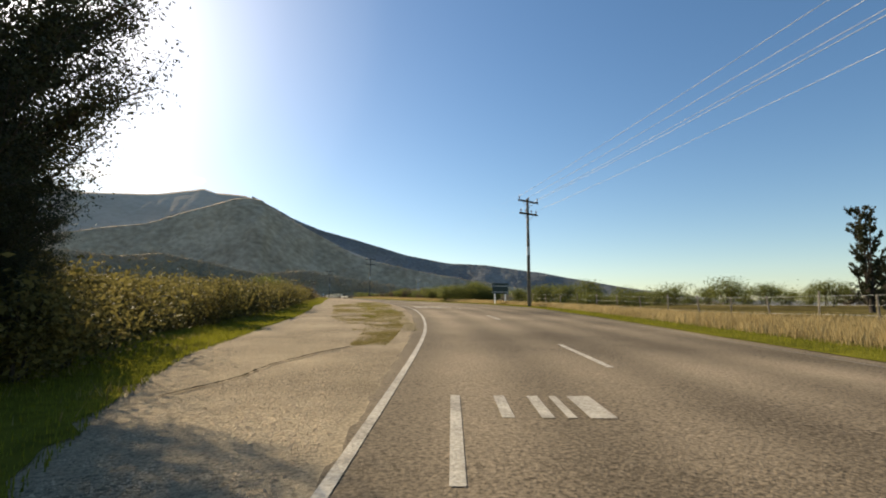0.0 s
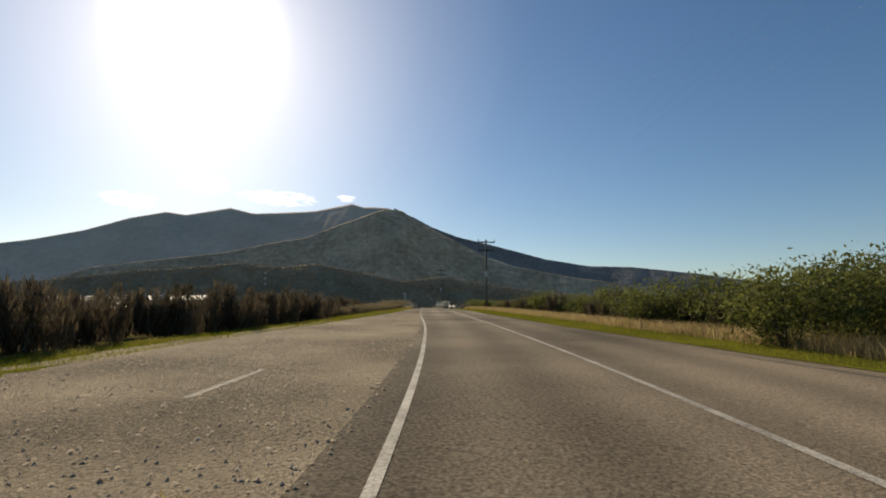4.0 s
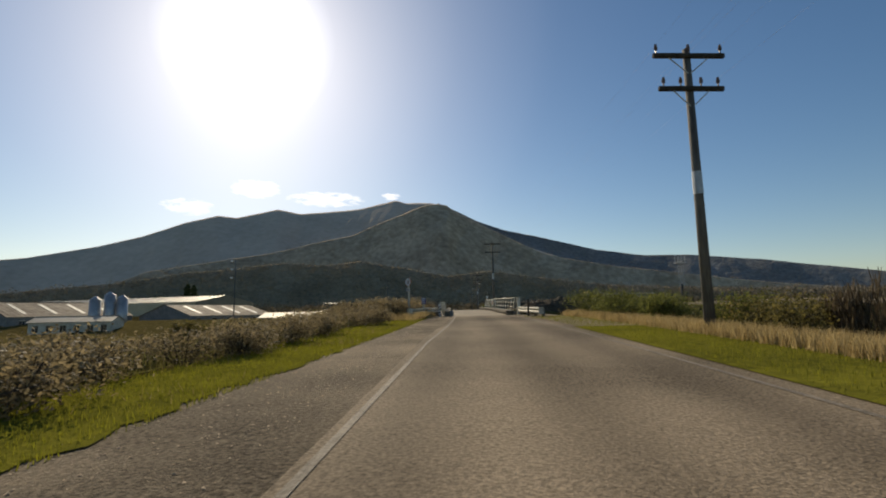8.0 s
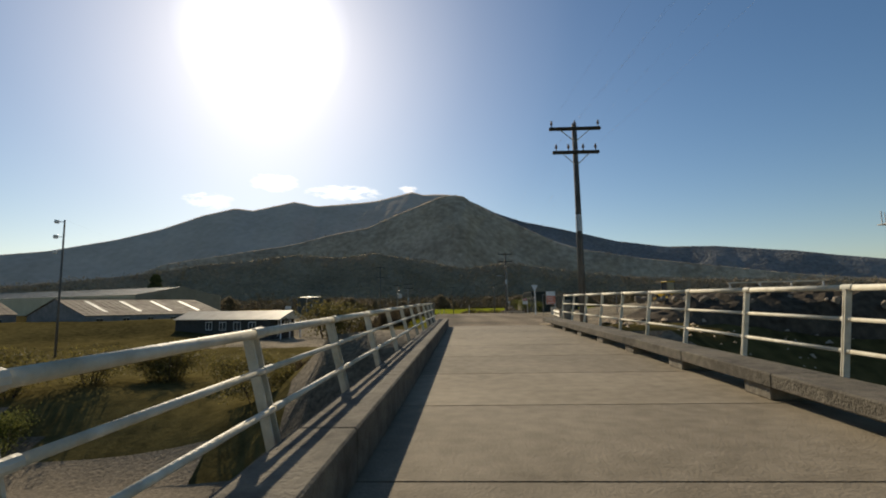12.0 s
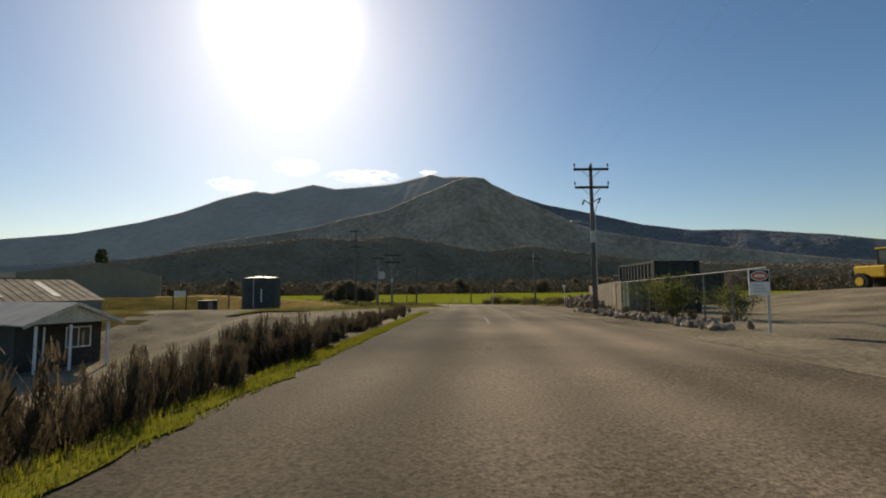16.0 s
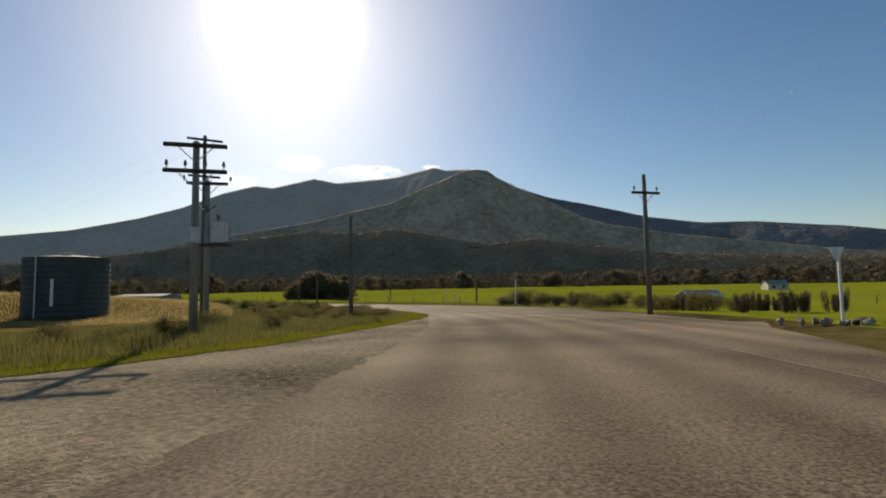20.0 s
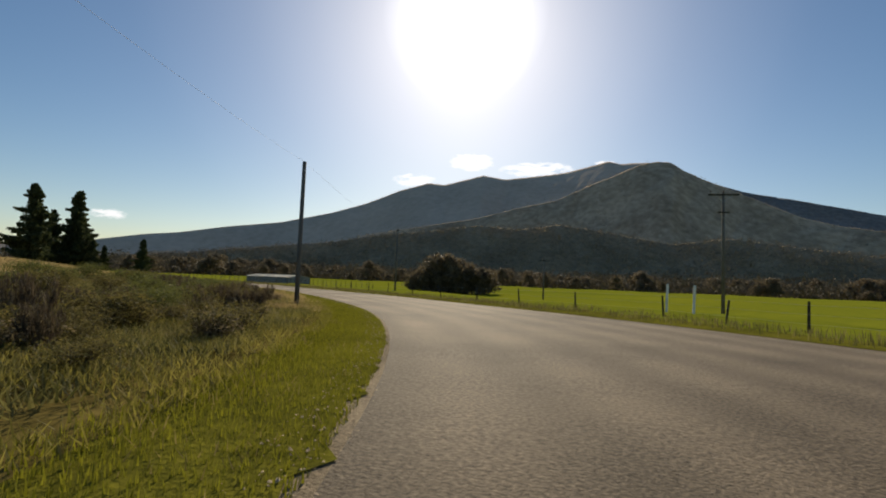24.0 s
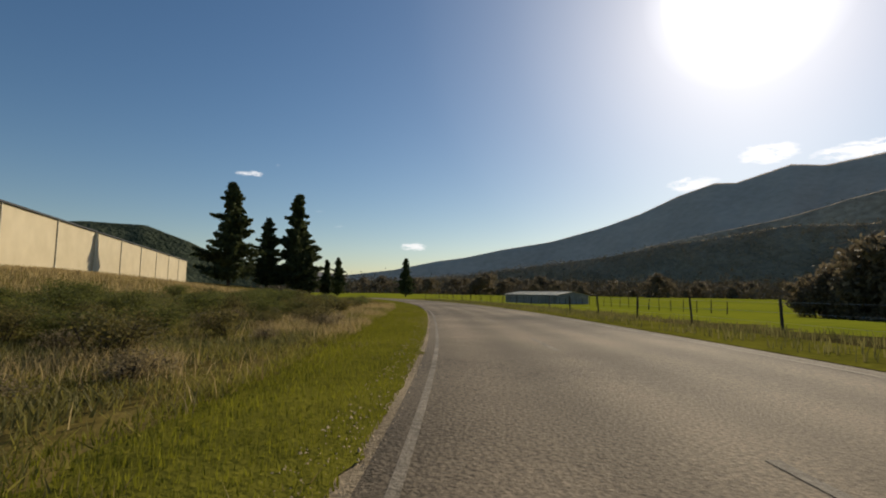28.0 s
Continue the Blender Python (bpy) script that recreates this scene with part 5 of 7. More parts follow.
pole_at("M", -22.0, 240.0, 9.0, 70, ((-0.15, 1.2, ARM3),), "dark power pole behind the water tank", tag=False, r0=0.12)
pole_at("N", -6.0, 330.0, 8.2, 30, ((-0.3, 1.8, ARM3),), "distant power pole before the trees", tag=False)


def floodlights():
    x, y, z, h = POLES["L"]
    for dz in (0.2, 1.6, 3.0):
        top = holder("floodlight", pose(x, y, z + h - dz, 0, 0, 30), "small pale floodlight fixed to the slim pole", "floodlight", "floodlights on the slim pole")
        part("bracket", boxed(-0.45, 0.0, -0.03, 0.03, -0.03, 0.03), STEEL, top)
        part("housing", boxed(-0.75, -0.42, -0.18, 0.18, -0.14, 0.16, bev=0.04), WHITESIGN, top)


floodlights()


def street_lamp():
    x, y, z, h = POLES["D"]
    top = holder("street_lamp", pose(x, y, z + h * 0.60, 0, 0, 4), "street lamp on a short arm fixed to the pole", "street lamp")
    bm = bmesh.new()
    tube(bm, (0, 0, -0.1), (-0.7, -0.1, 0.12), 0.025, 0.025, 6)
    part("arm", bm, STEEL, top)
    part("lamp_head", boxed(-1.25, -0.65, -0.2, 0.02, 0.06, 0.18, bev=0.04), STEEL, top)
    gear = holder("switch_gear", pose(x, y, z + h * 0.72, 0, 0, 4), "cable fuse brackets and loops fixed to the pole", "switch gear")
    for i, dx in enumerate((-0.5, 0.0, 0.4)):
        bm = bmesh.new()
        tube(bm, (0, -0.1, 0.1 * i), (dx, -0.3, 0.3 + 0.05 * i), 0.03, 0.03, 6)
        tube(bm, (dx, -0.3, 0.3 + 0.05 * i), (dx - 0.12, -0.32, 0.02 + 0.05 * i), 0.05, 0.05, 8)
        part("fuse", bm, CERAMIC, gear)
    bm = bmesh.new()
    tube(bm, (0.13, -0.08, -4.6), (0.13, -0.08, -0.4), 0.035, 0.035, 6)
    tube(bm, (0.13, -0.08, -0.4), (0.3, -0.2, 0.2), 0.025, 0.025, 6)
    part("cable_duct", bm, STEEL, gear)


street_lamp()


def transformer():
    x, y, z, h = POLES["E2"]
    top = holder("transformer", pose(x, y, z + h * 0.56, 0, 0, 20), "grey pole-mounted transformer with cooling fins", "transformer")
    part("tank", boxed(0.18, 0.78, -0.3, 0.3, 0.0, 1.0, bev=0.04), STEEL, top)
    for i in range(5):
        part("fin", boxed(0.78, 0.9, -0.26 + 0.12 * i, -0.22 + 0.12 * i, 0.1, 0.85), STEEL, top)
    part("platform", boxed(-0.5, 0.95, -0.35, 0.35, -0.1, -0.02), DARKSTEEL, top)
    for dy in (-0.18, 0.0, 0.18):
        bm = bmesh.new()
        insulator(bm, 0.45, dy, 1.0)
        part("bushing", bm, CERAMIC, top)
    gear = holder("switch_gear", pose(x, y, z + h * 0.78, 0, 0, 20), "fuse brackets on the transformer pole", "switch gear")
    for i in range(3):
        bm = bmesh.new()
        tube(bm, (0, -0.1, 0.0), (-0.4 + 0.4 * i, -0.35, 0.25), 0.03, 0.03, 6)
        part("fuse", bm, CERAMIC, gear)


transformer()


def wire(p, q, sag, r=0.009):
    """One hanging conductor of three sides."""
    p, q = Vector(p), Vector(q)
    n = 14
    side = (q - p).cross(Vector((0, 0, 1))).normalized()
    vs, fs = [], []
    for i in range(n + 1):
        t = i / n
        c = p.lerp(q, t) - Vector((0, 0, sag * 4 * t * (1 - t)))
        vs += [c + side * r, c - side * r, c + Vector((0, 0, r * 1.5))]
        if i:
            k = 3 * i
            fs += [(k - 3, k - 2, k + 1, k), (k - 2, k - 1, k + 2, k + 1), (k - 1, k - 3, k, k + 2)]
    ob = mesh("power_line", vs, fs, WIRE)
    return tagged(ob, "thin overhead power line between the poles", "power line", "overhead power lines")


def span(a, b, drop_a, drop_b, offs, sag, turn_a, turn_b, thick=0.0015):
    for o in offs:
        pa, pb = POLES[a], POLES[b]
        ta, tb = radians(turn_a), radians(turn_b)
        wire((pa[0] + o * math.cos(ta), pa[1] + o * math.sin(ta), pa[2] + pa[3] - drop_a + 0.3), (pb[0] + o * math.cos(tb), pb[1] + o * math.sin(tb), pb[2] + pb[3] - drop_b + 0.3), sag, thick)


POLES["Z"] = (2.0, -36.0, -1.4, 8.5)
for a, b, ta, tb in (("Z", "A", 20, 12), ("A", "B", 12, 2), ("B", "C", 2, 0), ("C", "D", 0, 4)):
    thick = 0.009 if a == "Z" else 0.0012
    span(a, b, 0.25, 0.25, (-0.95, 0.0, 0.95), 0.5, ta, tb, thick)
    span(a, b, 1.25, 1.25, (-0.8, 0.8), 0.55, ta, tb, thick)
span("D", "G", 0.25, 1.0, (-0.7, 0.7), 0.5, 4, 20)
span("M", "E1", 0.1, 0.2, (-0.5, 0.5), 0.4, 70, 20)
span("E1", "F", 0.2, 0.5, (-0.8, 0.8), 0.3, 20, 35)
span("J", "H", 0.9, 0.3, (0.0,), 0.5, 30, 40, 0.0035)
span("H", "I", 0.3, 0.2, (0.0,), 0.6, 40, 50, 0.0035)
span("L", "M", 0.3, 0.5, (0.0,), 1.0, 70, 70)

# ---- the one-lane bridge ----
B0, B1 = 116.6, 143.4
BH = heading(130)


def bpt(s, l, up=0.0):
    x, y, z = on_route(s, l)
    return Vector((float(x), float(y), float(z) + up))


def bar_between(bm, a, b, w, h):
    """A square bar from a to b."""
    d = b - a
    m = Matrix.Translation((a + b) / 2) @ d.to_track_quat("Y", "Z").to_matrix().to_4x4()
    box(bm, -w / 2, w / 2, -d.length / 2, d.length / 2, -h / 2, h / 2, m, 0.012)
    return bm


bridge = holder("bridge", Matrix.Identity(4), "narrow one-lane concrete bridge with white pipe railings", "bridge")
slabs = np.linspace(B0, B1, 15)
for a, b in zip(slabs[:-1], slabs[1:]):
    vs = [bpt(a + 0.012, -1.25), bpt(a + 0.012, 3.35), bpt(b - 0.012, 3.35), bpt(b - 0.012, -1.25)]
    low = [v - Vector((0, 0, 0.28)) for v in vs]
    mesh("deck_slab", vs + low, [(0, 1, 2, 3), (7, 6, 5, 4), (0, 4, 5, 1), (1, 5, 6, 2), (2, 6, 7, 3), (3, 7, 4, 0)], CONCRETE, bridge)
for l in (-0.6, 0.95, 2.5):
    bm = bmesh.new()
    bar_between(bm, bpt(B0, l, -0.62), bpt(B1, l, -0.62), 0.4, 0.62)
    part("girder", bm, OLDCONC, bridge)
for s in (B0 + 0.2, 130, B1 - 0.2):
    bm = bmesh.new()
    m = pose(*bpt(s, 1.05, -1.2), 0, 0, heading(s))
    box(bm, -2.2, 2.2, -0.4, 0.4, -4.6, 0.3, m, 0.05)
    part("pier", bm, OLDCONC, bridge)
# kerbs: a low beam on blocks, with scupper gaps below
for l, w, z0, z1 in ((-0.86, 0.36, 0.004, 0.30), (3.02, 0.5, 0.13, 0.27)):
    for a, b in zip(slabs[:-1], slabs[1:]):
        bm = bmesh.new()
        bar_between(bm, bpt(a, l, (z0 + z1) / 2), bpt(b, l, (z0 + z1) / 2), w, z1 - z0)
        part("kerb", bm, KERBCONC, bridge)
        if l > 0:
            bm = bmesh.new()
            bar_between(bm, bpt(a + 0.1, l + 0.02, 0.065), bpt(a + 0.55, l + 0.02, 0.065), w - 0.06, 0.13)
            part("kerb_block", bm, OLDCONC, bridge)


def railing(l, s0, s1, n, lean, flat, up, foot=0.16):
    side = holder("bridge_railing", Matrix.Identity(4), "white painted pipe railing along the bridge, rust-stained", "railing", "railings of the bridge")
    posts = np.linspace(s0, s1, n)
    for s in posts:
        a, b = bpt(s, l, foot), bpt(s, l + lean, up - 0.01)
        m = Matrix.Translation((a + b) / 2) @ (b - a).to_track_quat("Z", "Y").to_matrix().to_4x4() @ pose(0, 0, 0, 0, 0, heading(s))
        bm = bmesh.new()
        k = (b - a).length / 2
        w, d, e = 0.03 * flat, 0.028, 0.012      # a steel channel, open on one side
        section = ((-w, -d), (w, -d), (w, d), (w - e, d), (w - e, e - d), (e - w, e - d), (e - w, d), (-w, d))
        low, high = ([bm.verts.new(m @ Vector((u, v, h))) for u, v in section] for h in (-k, k))
        for i in range(8):
            bm.faces.new((low[i], low[(i + 1) % 8], high[(i + 1) % 8], high[i]))
        bm.faces.new(high)
        bm.faces.new(low[::-1])
        part("post", bm, WHITEPAINT, side)
    for f, r in ((up, 0.028), (0.27 + (up - 0.27) * 0.64, 0.019), (0.27 + (up - 0.27) * 0.28, 0.019)):
        ll = l + lean * (f - 0.16) / 0.82
        for a, b in zip(posts[:-1], posts[1:]):
            p, q = bpt(a, ll, f), bpt(b, ll, f)
            part("rail", tubed(p, q, r, r, 10), WHITEPAINT, side, smooth=True)
        for s in posts:
            part("collar", tubed(bpt(s - 0.06, ll, f), bpt(s + 0.06, ll, f), r * 1.22, r * 1.22, 10), WHITEPAINT, side)


railing(-1.05, B0 - 0.04, B1 - 0.6, 17, -0.26, 1.5, 0.85, -0.2)
railing(3.28, B0 + 0.5, B1 - 0.9, 17, 0.12, 0.62, 1.05)


def end_post(s, l, stripes, h=1.15, wide=0.26, coat=None):
    x, y, z = bpt(s, l)
    top = holder("bridge_end_post", pose(x, y, z, 0, 0, heading(s)), "weathered white concrete pillar at the bridge's end", "pillar", "pillars at the bridge's ends")
    part("pillar", boxed(-wide / 2, wide / 2, -0.15, 0.15, -0.6, h, bev=0.025), coat or OLDCONC, top)
    if stripes:
        for i in range(4):
            part("stripe", prism(bmesh.new(), [(wide / 2 - 0.13, 0.2 + 0.2 * i), (wide / 2 - 0.02, 0.3 + 0.2 * i), (wide / 2 - 0.02, 0.4 + 0.2 * i), (wide / 2 - 0.13, 0.3 + 0.2 * i)], -0.158, -0.152), BLACK, top, "black stripe")


end_post(B0 + 0.3, -1.48, True, 0.86, 0.22)
end_post(B0 + 0.25, 3.62, False, 1.1, 0.2, WHITEPAINT)
end_post(B1 - 0.1, -1.32, False, 0.9)
end_post(B1 - 0.3, 3.6, False, 0.9)


def guard_rail(pts, label, up=0.40):
    """A W-section steel guard rail on timber posts, along points (s, l)."""
    top = holder("guard_rail", Matrix.Identity(4), label, "guard rail", "guard rails before the bridge")
    ws = [(0.0, -0.155), (0.07, -0.12), (0.07, -0.06), (0.0, 0.0), (0.07, 0.06), (0.07, 0.12), (0.0, 0.155)]
    for (sa, la), (sb, lb) in zip(pts[:-1], pts[1:]):
        a, b = bpt(sa, la, up), bpt(sb, lb, up)
        d = (b - a).normalized()
        side = Vector((d.y, -d.x, 0)) * (1 if la < 0 else -1)
        vs = [p + side * u + Vector((0, 0, v)) for p in (a, b) for u, v in ws]
        vs += [p + side * (u - 0.012) + Vector((0, 0, v)) for p in (a, b) for u, v in ws]
        n = len(ws)
        fs = [(i, i + 1, n + i + 1, n + i) for i in range(n - 1)] + [(2 * n + i + 1, 2 * n + i, 3 * n + i, 3 * n + i + 1) for i in range(n - 1)]
        mesh("beam", vs, fs, WHITEPAINT, top)
    for s, l in pts:
        x, y, z = bpt(s, l + (-0.12 if l < 0 else 0.12))
        part("post", boxed(-0.08, 0.08, -0.08, 0.08, -0.8, up + 0.14, pose(x, y, z, 0, 0, heading(s)), 0.012), WOOD, top)
    s, l = pts[0]
    x, y, z = bpt(s - 0.1, l)
    bm = bmesh.new()
    bmesh.ops.create_cone(bm, cap_ends=True, segments=12, radius1=0.14, radius2=0.14, depth=0.36, matrix=pose(x, y, z + up))
    part("end_terminal", bm, WHITEPAINT, top, "rounded end piece")
    return top


guard_rail([(112.6, -2.85), (114.0, -2.4), (115.3, -1.95), (116.7, -1.5)], "dented white steel guard rail on timber posts leading to the bridge")
guard_rail([(112.4, 4.2), (113.7, 4.0), (115.0, 3.8), (116.4, 3.6)], "white steel guard rail with a rounded end", 0.34)
guard_rail([(149.4, 4.3), (147.0, 3.9), (144.6, 3.6)], "short white guard rail past the bridge")


S10 = 105.47      # the camera's place along the road at 10 s; signs are fitted to its view


def round_sign():
    x, y, z = bpt(S10 + 8.16, -3.0)
    top = holder("round_sign", pose(x, y, z, 0, 0, heading(110) - 40), "weathered round traffic sign above a small plate", "traffic sign")
    part("post", boxed(-0.05, 0.05, -0.035, 0.035, -0.5, 2.2, bev=0.01), WHITEPAINT, top)
    bm = bmesh.new()
    bmesh.ops.create_cone(bm, cap_ends=True, segments=28, radius1=0.21, radius2=0.21, depth=0.02, matrix=pose(0, -0.06, 2.05, 90, 0, 0))
    part("disc", bm, WHITESIGN, top)
    bm = bmesh.new()
    bmesh.ops.create_cone(bm, cap_ends=False, segments=28, radius1=0.215, radius2=0.215, depth=0.03, matrix=pose(0, -0.06, 2.05, 90, 0, 0))
    part("rim", bm, REDSIGN, top, "faded orange rim")
    part("arrow_down", prism(bmesh.new(), [(0.02, 2.17), (0.055, 2.17), (0.055, 2.02), (0.085, 2.02), (0.0375, 1.93), (-0.01, 2.02), (0.02, 2.02)], -0.076, -0.072), BLACK, top, "black arrow pointing down")
    part("arrow_up", prism(bmesh.new(), [(-0.07, 1.97), (-0.045, 1.97), (-0.045, 2.08), (-0.025, 2.08), (-0.0575, 2.15), (-0.09, 2.08), (-0.07, 2.08)], -0.076, -0.072), REDSIGN, top, "faded orange arrow pointing up")
    plate = part("plate", boxed(-0.14, 0.14, -0.065, -0.05, 1.52, 1.7, bev=0.004), WHITESIGN, top)
    for i in range(2):
        part("lettering_bar", boxed(-0.1, 0.1, -0.071, -0.067, 1.55 + 0.07 * i, 1.59 + 0.07 * i), BLACK, plate)


round_sign()


def small_sign(s, l, h, w, hh, board, label, bars=3, bar_mat=None, turn=0.0, white_post=True, legs=1):
    x, y, z = bpt(s, l)
    z = min(float(z), gz(x, y) + 0.05) if abs(l) > 4.5 else z
    top = holder("sign", pose(x, y, z, 0, 0, heading(s) + turn), label, "sign")
    for i in range(legs):
        dx = 0 if legs == 1 else (-w / 2 if i == 0 else w / 2)
        part("post", boxed(dx - 0.05, dx + 0.05, -0.04, 0.04, -0.5, h - (0.05 if legs == 1 else 0), bev=0.01), WHITEPAINT if white_post else WOOD, top)
    brd = part("board", boxed(-w / 2, w / 2, -0.06, -0.042, h - hh, h, bev=0.004), board, top)
    for i in range(bars):
        zz = h - hh * (i + 0.75) / (bars + 0.4)
        part("lettering_bar", boxed(-w * 0.38, w * 0.38 - 0.05 * (i % 2), -0.066, -0.062, zz, zz + hh * 0.13), bar_mat or WHITESIGN, brd)
    return top


small_sign(S10 + 8.73, -2.2, 1.14, 0.26, 0.34, BLUESIGN, "small dark blue sign with white lettering on a pale post")
# striped marker board at the guard rail
mx, my, mz = bpt(S10 + 10.05, -1.32)
marker = holder("hazard_marker", pose(mx, my, mz, 0, 0, heading(115)), "narrow black and white striped hazard marker", "hazard marker")
part("board", boxed(-0.065, 0.065, -0.02, 0.02, -0.3, 0.74), WHITESIGN, marker)
for i in range(4):
    part("stripe", prism(bmesh.new(), [(-0.063, 0.0 + 0.17 * i), (0.063, 0.09 + 0.17 * i), (0.063, 0.17 + 0.17 * i), (-0.063, 0.08 + 0.17 * i)], -0.027, -0.022), BLACK, marker, "black stripe")
mx, my, mz = bpt(113.2, 3.65)
marker = holder("timber_marker", pose(mx, my, mz, 0, 0, heading(112)), "leaning dark timber marker post", "marker post")
part("post", boxed(-0.05, 0.05, -0.03, 0.03, -0.4, 0.95, bev=0.01), DARKWOOD, marker)


# ---- signs and fences of the first bend ----
def sign_back():
    a, b = Vector((21.1, 39.6, 0)), Vector((22.35, 39.5, 0))
    d = b - a
    turn = math.degrees(math.atan2(d.y, d.x))
    z = gz(21.3, 39.3)
    top = holder("direction_sign", pose(21.1, 39.6, z, 0, 0, turn), "large direction sign seen from its dark back on two white posts", "road sign")
    w = d.length
    for x in (0.16, w - 0.06):
        part("post", boxed(x - 0.05, x + 0.05, 0.03, 0.11, -0.5, 1.75, bev=0.01), WHITESIGN, top)
    part("panel", boxed(-0.12, w + 0.22, 0.0, 0.025, 1.0, 1.95, bev=0.006), SIGNGREEN, top)
    for zz in (1.15, 1.7):
        part("batten", boxed(-0.1, w + 0.2, -0.035, -0.002, zz - 0.03, zz + 0.03), STEEL, top)


sign_back()


def wire_fence(pts, label, post_h=1.05, wires=3, spacing=2.4, lean=4.0, material=None, r=0.05):
    """Posts of uneven lean with strained wires."""
    top = holder("fence", Matrix.Identity(4), label, "fence")
    rr = rng(int(abs(pts[0][0] * 10)) + 3)
    heads = []
    for (x0, y0), (x1, y1) in zip(pts[:-1], pts[1:]):
        n = max(1, int(math.hypot(x1 - x0, y1 - y0) / spacing))
        for i in range(n):
            t = i / n
            heads.append((x0 + (x1 - x0) * t, y0 + (y1 - y0) * t))
    heads.append(pts[-1])
    zs = ground_z(np.array([h[0] for h in heads]), np.array([h[1] for h in heads]))
    for (x, y), z in zip(heads, zs):
        h = post_h * rr.uniform(0.9, 1.12)
        part("post", tubed((x, y, z - 0.3), (x + math.tan(radians(rr.normal(0, lean))) * h, y + math.tan(radians(rr.normal(0, lean))) * h, z + h), r * rr.uniform(0.8, 1.25), r * 0.85, 6), material or WOOD, top)
    for k in range(wires):
        f = post_h * (0.3 + 0.62 * k / max(1, wires - 1))
        vs = [(x + dx, y, z + f + dz) for (x, y), z in zip(heads, zs) for dx, dz in ((-0.003, 0), (0.003, 0), (0, 0.005))]
        fs = [(3 * i + a, 3 * i + b, 3 * i + 3 + b, 3 * i + 3 + a) for i in range(len(heads) - 1) for a, b in ((0, 1), (1, 2), (2, 0))]
        mesh("wire", vs, fs, WIRE, top)
    return top


def along(s0, s1, f, n=12):
    return [tuple(float(v) for v in on_route(s, f(s))[:2]) for s in np.linspace(s0, s1, n)]


wire_fence(along(-6, 40, lerp((-6, 14.4), (24, 13.4), (40, 11.0))), "old leaning timber post and wire fence in long grass", spacing=1.6, r=0.04)
wire_fence(along(248, 400, lambda s: ROAD_R(s) + 4.2, 30), "timber post and wire fence along the green field", spacing=3.2, material=DARKWOOD)
wire_fence([(30, 252), (60, 262), (110, 272), (180, 285)], "long post and wire fence across the pasture", spacing=5, material=DARKWOOD)
wire_fence([(-40, 330), (-75, 345), (-120, 350)], "timber stockyard fence by the far shed", spacing=2.0, post_h=1.3, material=DARKWOOD)


